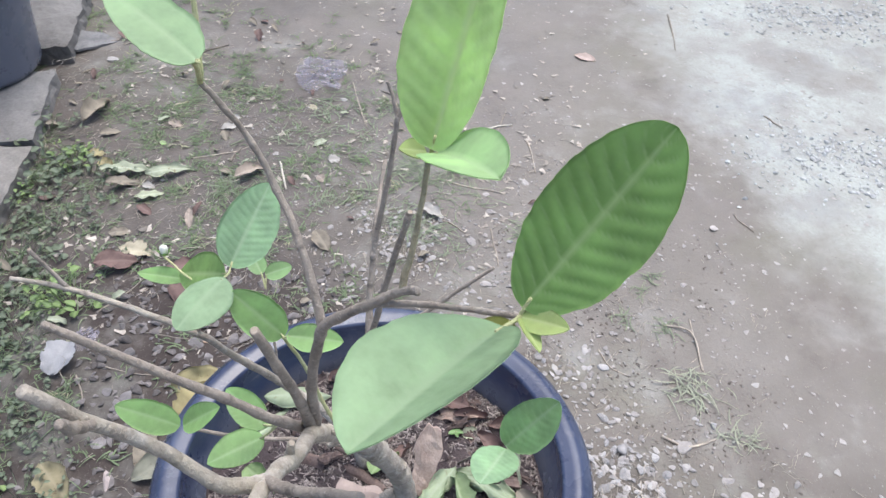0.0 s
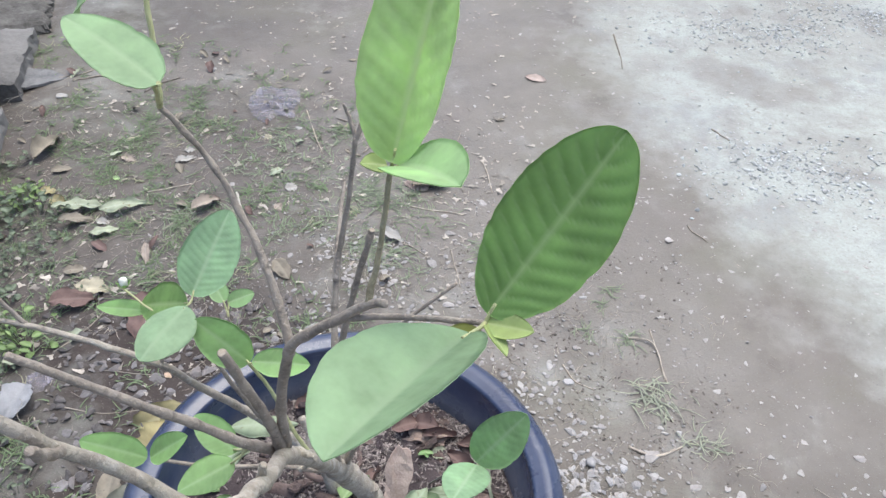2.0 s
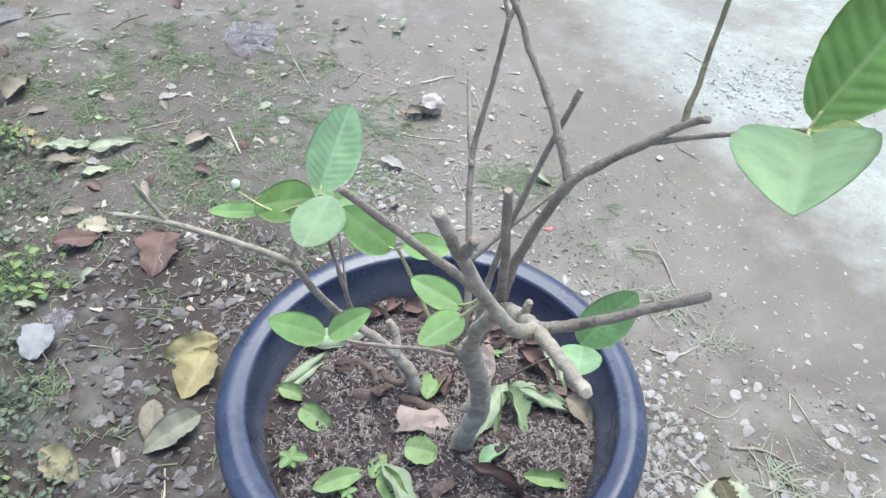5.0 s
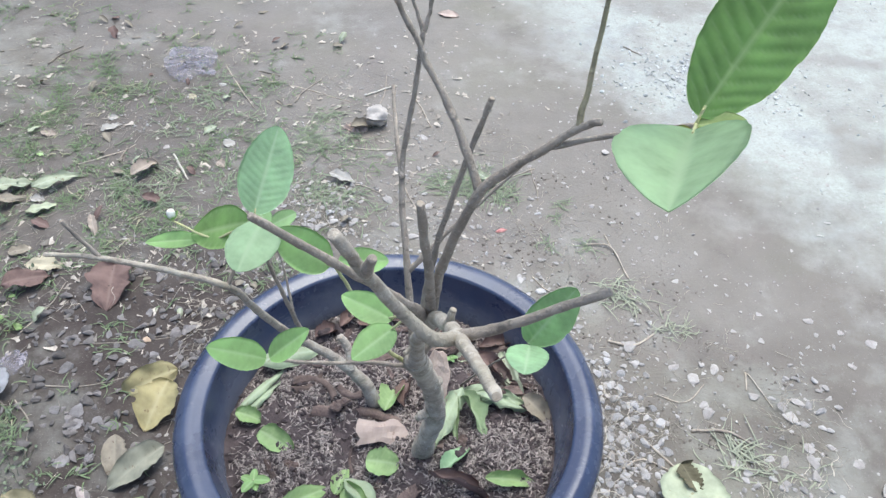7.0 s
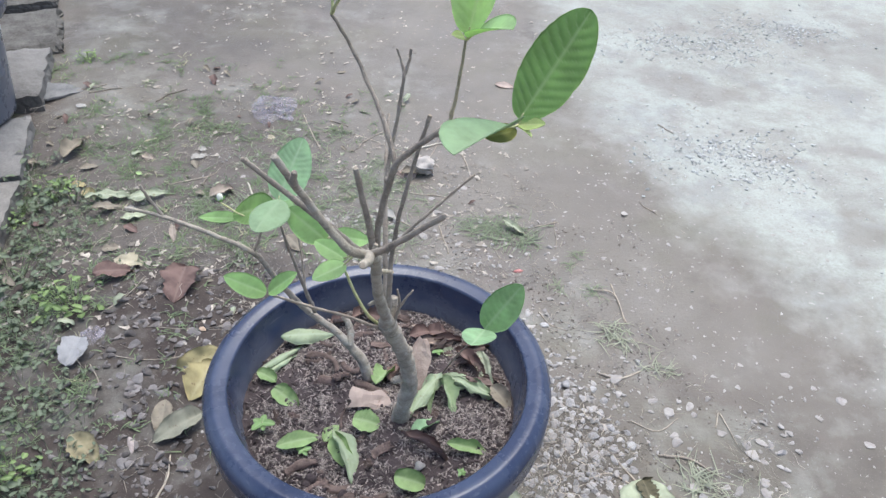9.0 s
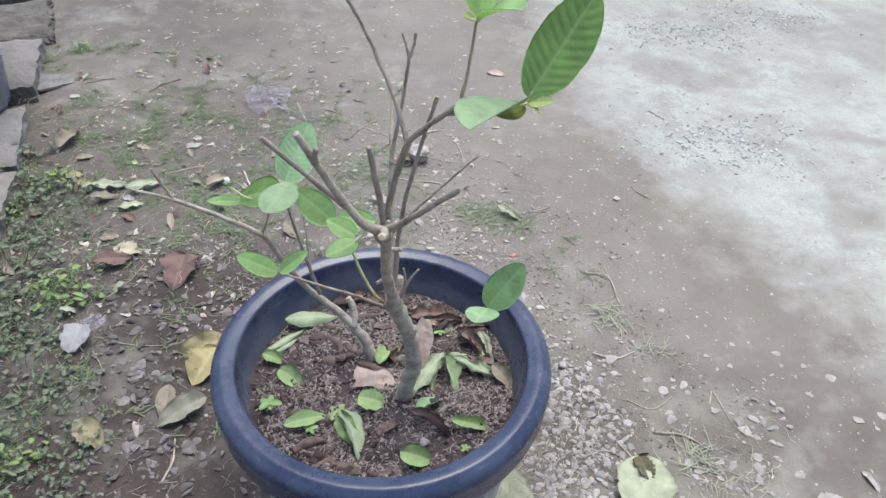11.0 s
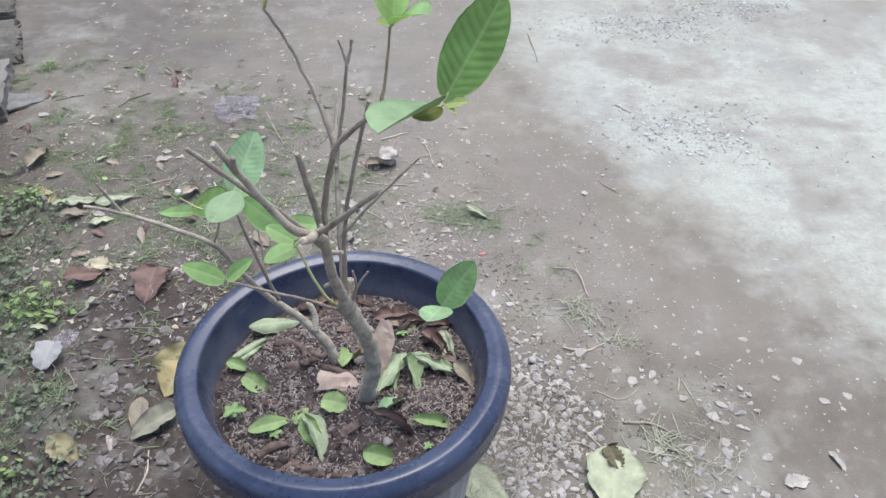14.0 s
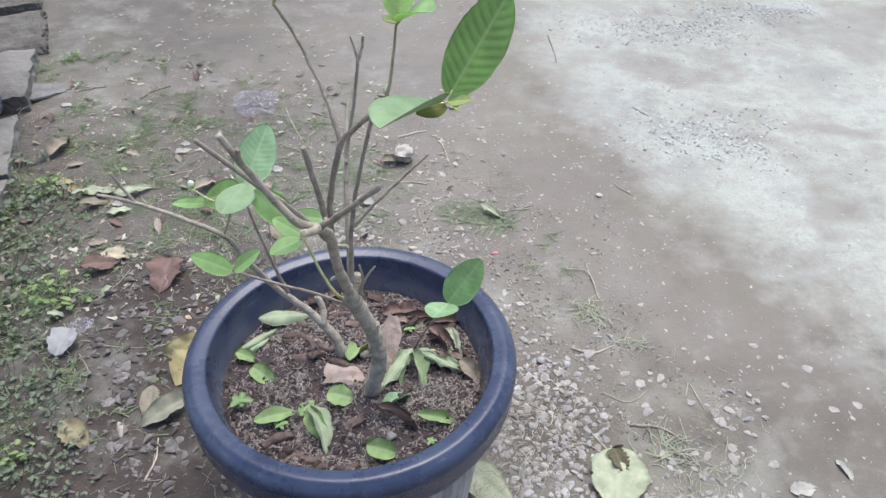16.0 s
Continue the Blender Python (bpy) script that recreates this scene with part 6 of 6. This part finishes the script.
def weed_foliage(seed, leaves, spread, size, material, tall=0.06):
    """Many small leaves on thin stems, in one mesh."""
    r = random.Random(seed)
    vs, fs, ve, base = [], [], [], 0
    protos = []
    for k in range(3):
        me = leaf_mesh(1.0, (0.62, 0.5, 0.75)[k], material, 0.25, 0.4, 0.5, nu=6, nv=4, pairs=4, wave=1.0, seed=seed + k, blunt=0.4, thick=0.004)
        protos.append((np.array([v.co[:] for v in me.vertices]), [tuple(p.vertices) for p in me.polygons], [d.value for d in me.attributes["vein"].data]))
        bpy.data.meshes.remove(me)
    for i in range(leaves):
        pv, pf, pe = protos[r.randrange(3)]
        t, d = r.uniform(0, 6.283), spread * math.sqrt(r.random())
        z = tall * r.uniform(0.15, 1.0) * (1 - 0.6 * d / spread)
        b = Vector((d * math.cos(t), d * math.sin(t), z))
        a, ln = r.uniform(0, 6.283), size * r.uniform(0.5, 1.2)
        m = facing(b, b + Vector((math.cos(a), math.sin(a), r.uniform(-0.3, 0.5))), (r.gauss(0, 0.4), r.gauss(0, 0.4), 1))
        v = pv * ln @ np.array(m.to_3x3()).T + np.array(b)
        vs.append(v)
        fs += [tuple(base + q for q in f) for f in pf]
        ve += pe
        base += len(pv)
        # its stem
        root = np.array((b.x * 0.45, b.y * 0.45, -0.003))
        w = 0.0006
        vs.append(np.array([root + (w, 0, 0), root + (-w, 0, 0), np.array(b) + (w, 0, 0), np.array(b) + (-w, 0, 0), root + (0, w, 0), np.array(b) + (0, w, 0)]))
        fs += [(base, base + 1, base + 3, base + 2), (base + 1, base + 4, base + 5, base + 3), (base + 4, base, base + 2, base + 5)]
        ve += [0.5] * 6
        base += 6
    return mesh("foliage", np.concatenate(vs).tolist(), fs, material, True, ve)


def build_weeds():
    kinds = [weed_foliage(1, 54, 0.080, 0.016, WEED, 0.06), weed_foliage(2, 40, 0.060, 0.017, WEED_LIGHT, 0.06), weed_foliage(3, 36, 0.080, 0.011, WEED, 0.035)]
    words = ("low dark green leafy weed growing on bare soil", "low light green leafy weed growing on bare soil", "low small-leaved green weed growing on bare soil")
    spots = ((-0.605, 0.775, 1), (-0.640, 0.700, 0), (-0.560, 0.720, 0), (-0.600, 0.620, 2), (-0.655, 0.560, 0), (-0.545, 0.590, 2), (-0.500, 0.640, 2), (-0.590, 0.480, 0), (-0.530, 0.440, 2), (-0.450, 0.400, 1), (-0.600, 0.360, 0), (-0.510, 0.330, 2), (-0.580, 0.230, 0), (-0.480, 0.210, 2), (-0.440, 0.120, 2), (-0.520, 0.090, 0), (-0.430, 0.030, 1), (-0.470, -0.040, 0), (-0.380, -0.030, 2), (-0.690, 0.820, 0), (-0.735, 1.420, 1), (-0.660, 0.640, 1), (-0.400, 0.520, 2), (-0.345, 0.120, 2), (-0.470, 0.760, 2), (-0.230, 0.800, 2))
    spots += ((-0.395, 0.170, 0), (-0.360, 0.040, 0), (-0.410, -0.090, 1), (-0.330, -0.080, 0), (-0.475, 0.300, 0), (-0.370, -0.150, 2), (-0.320, 0.010, 2))
    for i, (x, y, k) in enumerate(spots):
        ob = thing("weed", (x, y, ground_height(x, y)), words[k], "weed", "weeds beside the path")
        f = part("foliage", kinds[k], ob)
        s = 0.62 if 19 < i < 26 else 0.75 if i > 25 else (0.85, 1.05, 0.95, 1.15)[i % 4]
        f.matrix_basis = Matrix.Translation(ob.location) @ Matrix.Rotation(i * 1.9, 4, "Z") @ Matrix.Diagonal((s, s, s, 1))


build_weeds()


def blades(seed, count, spread, length, flat):
    """Tapered, arching grass blades."""
    r = random.Random(seed)
    vs, fs, ve = [], [], []
    for _ in range(count):
        t = r.uniform(0, 6.283)
        x0, y0 = spread * r.gauss(0, 0.35), spread * r.gauss(0, 0.35)
        ln, w, rise = length * r.uniform(0.45, 1.15), r.uniform(0.0006, 0.0015), r.uniform(0.15, 0.9) * (1 - flat)
        turn = r.gauss(0, 0.5)
        base = len(vs)
        for i in range(6):
            u = i / 5
            a = t + turn * u
            d = ln * u * (1 - 0.35 * rise)
            z = ln * (rise * 1.3 * u * (1 - 0.62 * u) + 0.02)
            cx, cy = x0 + d * math.cos(a), y0 + d * math.sin(a)
            ww = w * (1 - u) ** 0.7 + 0.0002
            nx, ny = -math.sin(a) * ww, math.cos(a) * ww
            vs += [(cx + nx, cy + ny, z), (cx, cy, z - ww * 0.5), (cx - nx, cy - ny, z)]
            ve += [0.1, 0.6, 0.1]
        for i in range(5):
            k = base + i * 3
            fs += [(k, k + 1, k + 4, k + 3), (k + 1, k + 2, k + 5, k + 4)]
    return vs, fs, ve


def build_grass():
    kinds = []
    for k, (n, sp, ln, fl) in enumerate(((34, 0.050, 0.046, 0.62), (22, 0.040, 0.040, 0.62), (30, 0.065, 0.042, 0.75), (16, 0.024, 0.030, 0.6))):
        v, f, e = blades(40 + k, n, sp, ln, fl)
        kinds.append(mesh("blades", v, f, GRASS_TUFT, True, e))
    spots = ((0.320, 0.660, 0), (0.355, 0.640, 2), (0.401, 0.605, 0), (0.425, 0.590, 1), (0.515, 0.526, 3), (0.586, 0.315, 0), (0.560, 0.330, 1), (0.630, 0.245, 1), (0.655, 0.235, 3), (0.635, 0.012, 0), (0.650, 0.005, 1), (0.093, 0.820, 0), (0.110, 0.790, 1), (-0.272, 0.721, 0), (0.125, 0.633, 0), (0.155, 0.640, 2), (0.080, 0.660, 1), (-0.744, 1.412, 0), (-0.436, 0.989, 2), (0.693, -0.029, 2), (-0.093, 1.073, 1), (0.000, 1.000, 2), (0.128, 0.907, 0), (0.071, 0.841, 0), (0.145, 0.768, 2), (0.084, 0.655, 0), (0.325, 0.633, 0), (0.211, 0.757, 2), (0.345, 0.620, 1), (0.378, 0.655, 0), (0.402, 0.636, 2), (0.434, 0.618, 0), (0.100, 0.870, 2), (0.050, 0.800, 0), (0.165, 0.820, 1), (0.535, 0.560, 3), (0.548, 0.445, 1), (0.480, 0.460, 3), (0.020, 0.720, 2), (-0.080, 0.700, 0), (0.180, 0.580, 2), (-0.180, 0.660, 0), (-0.455, 0.960, 0), (-0.150, 0.890, 2), (-0.020, 0.860, 2))
    spots += ((-0.050, 0.920, 2), (-0.120, 0.990, 0), (-0.200, 0.900, 2), (-0.280, 1.050, 0), (-0.350, 1.020, 2), (-0.440, 1.030, 0), (-0.490, 0.860, 1), (-0.360, 0.860, 2), (-0.370, 0.690, 0), (-0.191, 0.717, 0), (-0.265, 0.707, 0))
    spots += tuple((-0.62 + 0.05 * math.sin(k * 2.7) + 0.0075 * k, 0.80 - 0.036 * k, (0, 2, 1)[k % 3]) for k in range(24))
    dull, green = [], []
    for me in kinds:
        for shade, into in ((GRASS, dull), (GRASS_MID, green)):
            d = me.copy()
            d.materials.clear()
            d.materials.append(shade)
            into.append(d)
    for i, (x, y, k) in enumerate(spots):
        ob = thing("grass_tuft", (x, y, ground_height(x, y)), ("spreading tuft of grey-green grass on bare ground", "small tuft of grey-green grass on bare ground", "flattened tuft of grey-green grass on bare ground", "tiny tuft of grey-green grass on bare ground")[k], "grass tuft", "grass tufts")
        b = part("foliage", dull[k] if x < -0.3 else green[k] if y > 0.42 else kinds[k], ob)
        s = (0.8, 1.0, 1.15, 0.9)[i % 4] * (0.75 if x < -0.3 else 1.0)
        b.matrix_basis = Matrix.Translation(ob.location) @ Matrix.Rotation(i * 2.3, 4, "Z") @ Matrix.Diagonal((s, s, s, 1))
    # thin sward
    r = random.Random(5)
    for name, mat_, count, ln, seed in (("grass", GRASS, 1500, 0.028, 9), ("dry_grass", GRASS_DRY, 80, 0.028, 21)):
        vs, fs, ve = [], [], []
        for i in range(count * 3):
            x, y = r.uniform(-0.85, 0.5), r.uniform(0.0, 1.45)
            if math.hypot(x - POT.x, y - POT.y) < 0.23 or (y < 0.45 and x > -0.36 and r.random() < 0.85) or r.random() > mossy_shaded(x, y) * (0.18 + 0.82 * smooth(-0.08, 0.18, noise.noise(Vector((x * 6, y * 6, 30))))):
                continue
            if len(vs) > count * 9 * 6 * 3:
                break
            v, f, e = blades(seed + i, r.randrange(3, 9), 0.02, ln * r.uniform(0.6, 1.3), 0.45)
            g, base = ground_height(x, y), len(vs)
            vs += [(a + x, b + y, c + g) for a, b, c in v]
            fs += [tuple(base + q for q in h) for h in f]
            ve += e
        tagged(new(name, mesh(name, vs, fs, mat_, True, ve)), "thin short grass on damp soil" if name == "grass" else "dry bleached grass blades on damp soil", "grass", "", "stuff")


build_grass()

# ---------------------------------------------------------------- gravel, chips and straw


def clear(x, y):
    return math.hypot(x - POT.x, y - POT.y) > 0.165


def on_gravel(r):
    x, y = r.uniform(-0.05, 0.95), r.uniform(-0.55, 0.7)
    return (x, y, ground_height(x, y)) if clear(x, y) and r.random() < gritty(x, y) else None


def on_damp_shade(r):
    x, y = r.uniform(-0.48, 0.10), r.uniform(-0.30, 0.52)
    keep = smooth(0.14, -0.02, x) * smooth(-0.46, -0.30, x) * (0.35 + 0.65 * smooth(-0.2, 0.25, noise.noise(Vector((x * 7, y * 7, 44)))))
    return (x, y, ground_height(x, y)) if clear(x, y) and r.random() < keep else None


def on_yard(r):
    x, y = r.uniform(-0.9, 1.2), r.uniform(-0.4, 1.8)
    keep = (0.55 + gritty(x, y)) * (1 - 0.75 * smooth(-0.05, -0.3, x) * smooth(0.55, 0.35, y))
    keep *= 1 - 0.30 * smooth(1.05, 1.3, y)
    return (x, y, ground_height(x, y)) if clear(x, y) and r.random() < keep * 0.6 else None


def on_pale(r):
    x, y = r.uniform(0.55, 2.2), r.uniform(0.1, 2.3)
    inside = smooth(-0.02, 0.16, x - pale_edge(y))
    patch = smooth(0.05, 0.3, noise.noise(Vector((x * 2.6, y * 2.6, 60))) + 0.5 * noise.noise(Vector((x * 8, y * 8, 61))))
    heap = max(spread(x, y, 0.98, 0.94, 0.17, 0.11), spread(x, y, 1.08, 1.56, 0.24, 0.08), spread(x, y, 1.30, 1.70, 0.25, 0.10))
    return (x, y, ground_height(x, y)) if r.random() < max(inside * (0.02 + 0.12 * patch), heap) else None


def stone_size(lo, hi):
    def pick(r):
        a = lo * (hi / lo) ** (r.random() ** 1.6)
        return (a, a * r.uniform(0.55, 0.95), a * r.uniform(0.24, 0.42))
    return pick


for k in range(4):
    scatter("gravel", 3300, on_gravel, lump(1.7 + 2.3 * k, 2, 0.25, 12, 0.24, 0.42), STONES, "loose grey gravel on the mud round the pot", "gravel", stone_size(0.005, 0.018), 31 + 100 * k, 0.16, 0.30)
# gravel left of the pot, coloured darker for damp and for the shade there
for k in range(4):
    scatter("damp_gravel", 640, on_damp_shade, lump(3.9 + 2.3 * k, 2, 0.25, 12, 0.17, 0.34), DAMP_SHADED_STONES, "dark damp gravel beside the pot, with soft shade put into its colour", "gravel", stone_size(0.008, 0.030), 41 + 100 * k, 0.2, 0.2)
scatter("grit", 9000, on_yard, lump(5.1, 1), STONES, "scattered grey grit pressed into the mud", "gravel", stone_size(0.0025, 0.009), 32, 0.3, 0.3)
scatter("pale_chips", 1500, on_yard, lump(8.4, 1), FLECK, "pale stone chips and flecks on the mud", "gravel", lambda r: (lambda a: (a, a * r.uniform(0.35, 0.9), a * 0.16))(0.004 * 3.8 ** (r.random() ** 1.5)), 33, 0.06, 0.25)
scatter("limestone_chips", 30000, on_pale, lump(6.6, 1, 0.3, 10, 0.2, 0.4), LIMECHIP, "crushed limestone chips on the pale ground", "gravel", stone_size(0.004, 0.014), 34, 0.25, 0.30)


def on_heap(r):
    cx, cy, rx, ry = ((0.98, 0.94, 0.19, 0.12), (1.08, 1.57, 0.26, 0.10), (1.38, 1.68, 0.20, 0.09))[r.choice((0, 0, 0, 0, 1, 1, 1, 1, 2, 2))]
    x, y = cx + r.gauss(0, rx * 0.6), cy + r.gauss(0, ry * 0.6)
    return (x, y, ground_height(x, y)) if r.random() < 0.25 + 0.75 * smooth(-0.1, 0.2, noise.noise(Vector((x * 14, y * 14, 66)))) else None


for k in range(3):
    scatter("limestone_chips", 950, on_heap, lump(7.7 + 2.3 * k, 1, 0.3, 10, 0.2, 0.4), LIMECHIP, "heaped crushed limestone on the pale ground", "gravel", stone_size(0.005, 0.017), 67 + 100 * k, 0.25, 0.25)


def on_litter(r):
    x, y = r.uniform(-0.8, 0.95), r.uniform(-0.35, 1.3)
    keep = max(gritty(x, y) * (1 - 0.6 * smooth(0.28, 0.36, x) * smooth(0.35, 0.2, y)), mossy_shaded(x, y) * (0.08 if y < 0.42 else 0.62)) * (0.3 + 0.7 * smooth(-0.2, 0.2, noise.noise(Vector((x * 7, y * 7, 80)))))
    return (x, y, ground_height(x, y) + 0.002) if clear(x, y) and r.random() < keep else None


scatter("straw_litter", 21000, on_litter, sliver(4, 0.0), STRAW, "bits of dry straw and stalks strewn on the ground", "straw", lambda r: (r.uniform(0.008, 0.032), 0.0010, 0.0009), 35, 0.12, 0.0)


def flake(seed):
    """A torn, bent flake of dead leaf about 1 across."""
    vs, fs = [(0, 0, 0.12)], []
    for i in range(7):
        t = i * 6.283 / 7
        r = 0.5 + 0.28 * math.sin(i * 2.3 + seed)
        vs.append((r * math.cos(t), r * math.sin(t), 0.25 * math.sin(2 * t + seed)))
    for i in range(7):
        fs.append((0, 1 + i, 1 + (i + 1) % 7))
    return vs, fs


def on_trash(r):
    x, y = r.uniform(-0.72, 0.65), r.uniform(0.30, 1.95)
    keep = (0.25 + 0.75 * smooth(-0.05, 0.25, noise.noise(Vector((x * 5, y * 5, 71))))) * smooth(0.65, 0.2, x - 0.12 * (y - 0.8)) * (1 - 0.65 * smooth(1.05, 1.3, y))
    return (x, y, ground_height(x, y) + 0.001) if clear(x, y) and r.random() < keep else None


for k in range(2):
    scatter("leaf_litter", 2600, on_trash, flake(k * 1.9 + 0.4), LITTER, "torn bits of dead leaf trodden into the mud", "leaf litter", lambda r: (lambda a: (a, a * r.uniform(0.35, 0.8), a * 0.16))(0.006 * 3.0 ** (r.random() ** 1.5)), 61 + k, 0.12, 0.0)


def on_open_mud(r):
    x, y = r.uniform(0.25, 1.3), r.uniform(-0.35, 1.7)
    keep = 0.25 + 0.75 * smooth(-0.1, 0.3, noise.noise(Vector((x * 4, y * 4, 91))))
    return (x, y, ground_height(x, y) + 0.0005) if clear(x, y) and r.random() < keep else None


scatter("pale_chips", 1500, on_open_mud, lump(2.9, 2, 0.3, 10, 0.2, 0.4), FLECK, "flat pale chips of stone and leaf on open mud", "gravel", lambda r: (lambda a: (a, a * r.uniform(0.4, 0.9), a * 0.12))(0.005 * 3.0 ** (r.random() ** 1.6)), 64, 0.05, 0.25)


def on_strip(r):
    x, y = r.uniform(-0.35, 0.85), r.uniform(-0.10, 1.05)
    band = max(smooth(0.85, 0.55, x) * smooth(0.22, 0.34, x) * smooth(0.75, 0.55, y), smooth(0.40, 0.60, y) * smooth(0.50, 0.25, x))
    keep = band * (0.20 + 0.80 * smooth(-0.15, 0.25, noise.noise(Vector((x * 8, y * 8, 111)))))
    return (x, y, ground_height(x, y) + 0.0008) if clear(x, y) and r.random() < keep else None


scatter("grit", 5200, on_strip, lump(4.4, 1), STONES, "fine crumbs of stone trodden into the mud", "gravel", stone_size(0.0025, 0.008), 132, 0.3, 0.2)
scatter("straw_litter", 5200, on_strip, sliver(3, 0.12), STRAW, "short broken bits of straw on the mud", "straw", lambda r: (r.uniform(0.006, 0.022), 0.0009, 0.0009), 135, 0.15, 0.0)


def on_crumbs(r):
    x, y = r.uniform(0.26, 0.88), r.uniform(-0.25, 0.66)
    keep = max(packed(x, y), 0.75 * smooth(0.86, 0.60, x + 0.25 * max(0, y - 0.1)) * smooth(-0.05, 0.22, noise.noise(Vector((x * 10, y * 10, 121)))))
    return (x, y, ground_height(x, y)) if clear(x, y) and r.random() < keep else None


# mud crumbs that also stand in for small shadows round stones and straw
scatter("mud_crumbs", 9000, on_crumbs, lump(5.8, 1), CRUMB, "dark brown crumbs of mud among the gravel, also standing in for shadows", "soil", stone_size(0.0025, 0.008), 151, 0.3, 0.15)


def on_tangle(r):
    x, y = r.uniform(0.25, 0.85), r.uniform(-0.35, 0.75)
    keep = smooth(-0.1, 0.25, noise.noise(Vector((x * 6, y * 6, 101)))) * (smooth(0.30, 0.12, y) * smooth(0.85, 0.65, x) + 0.6 * smooth(0.40, 0.50, y) * smooth(0.62, 0.45, x))
    return (x, y, ground_height(x, y) + 0.003) if clear(x, y) and r.random() < keep else None


def curly(seed):
    v, f = sliver(6, 0.0)
    v = [(x, y * 0.024 + 0.35 * (x * x) * math.sin(seed) + 0.08 * math.sin(7 * x + seed), z * 0.024) for x, y, z in v]
    return v, f


for k in range(3):
    scatter("straw_litter", 480, on_litter, curly(1 + k * 1.4), STRAW, "curled dry stalks strewn on the ground", "straw", lambda r: (lambda a: (a, a, a))(r.uniform(0.022, 0.055)), 36 + k, 0.1, 0.0)


for k in range(3):
    scatter("straw_litter", 1500, on_tangle, curly(2 + k * 1.7), STRAW, "tangled dry stalks and rootlets on the gravel", "straw", lambda r: (lambda a: (a, a * r.uniform(0.7, 1.6), a))(r.uniform(0.018, 0.050)), 46 + k, 0.14, 0.0)


def build_pebbles():
    """The larger stones, each on its own, nearest the pot first."""
    parent = tagged(new("gravel_stones", mesh("bed", *(lambda s: ([(a * 0.02 + 0.46, b * 0.02 + 0.20, c * 0.01) for a, b, c in s[0]], s[1]))(lump(2.2, 1)), STONE)), "larger loose grey stones lying round the pot", "gravel", "", "stuff")
    shapes, darkened = [], []
    for k in range(10):
        v, f = lump(k * 1.37 + 0.5, 2, 0.25, 13, 0.22, 0.40)
        shapes.append(mesh("pebble", [(a, b * 0.80, c * 0.42) for a, b, c in v], f, STONE, False))
        darkened.append(mesh("pebble", [(a, b * 0.80, c * 0.36) for a, b, c in v], f, BLUE_STONE, False))
    r = random.Random(90)
    laid = []
    while len(laid) < 290:
        bed = len(laid) < 170
        x, y = (r.uniform(0.32, 0.56), r.uniform(-0.09, 0.22)) if bed else (r.uniform(-0.50, 0.90), r.uniform(-0.30, 0.62))
        s = 0.012 * (2.0 ** (r.random() ** 1.3))
        if not clear(x, y) or r.random() > (packed(x, y) if bed else gritty(x, y) ** 1.6) or any(math.hypot(x - a, y - b) < 0.40 * (s + c) for a, b, c in laid):
            continue
        laid.append((x, y, s))
        ob = new("pebble", (shapes if x > 0.0 else darkened)[r.randrange(10)])
        ob.parent = parent
        ob.matrix_basis = Matrix.Translation((x, y, ground_height(x, y) + s * 0.06)) @ Euler((r.gauss(0, 0.10), r.gauss(0, 0.10), r.uniform(0, 6.28))).to_matrix().to_4x4() @ Matrix.Diagonal((s, s, s * r.uniform(0.8, 1.2), 1))


build_pebbles()
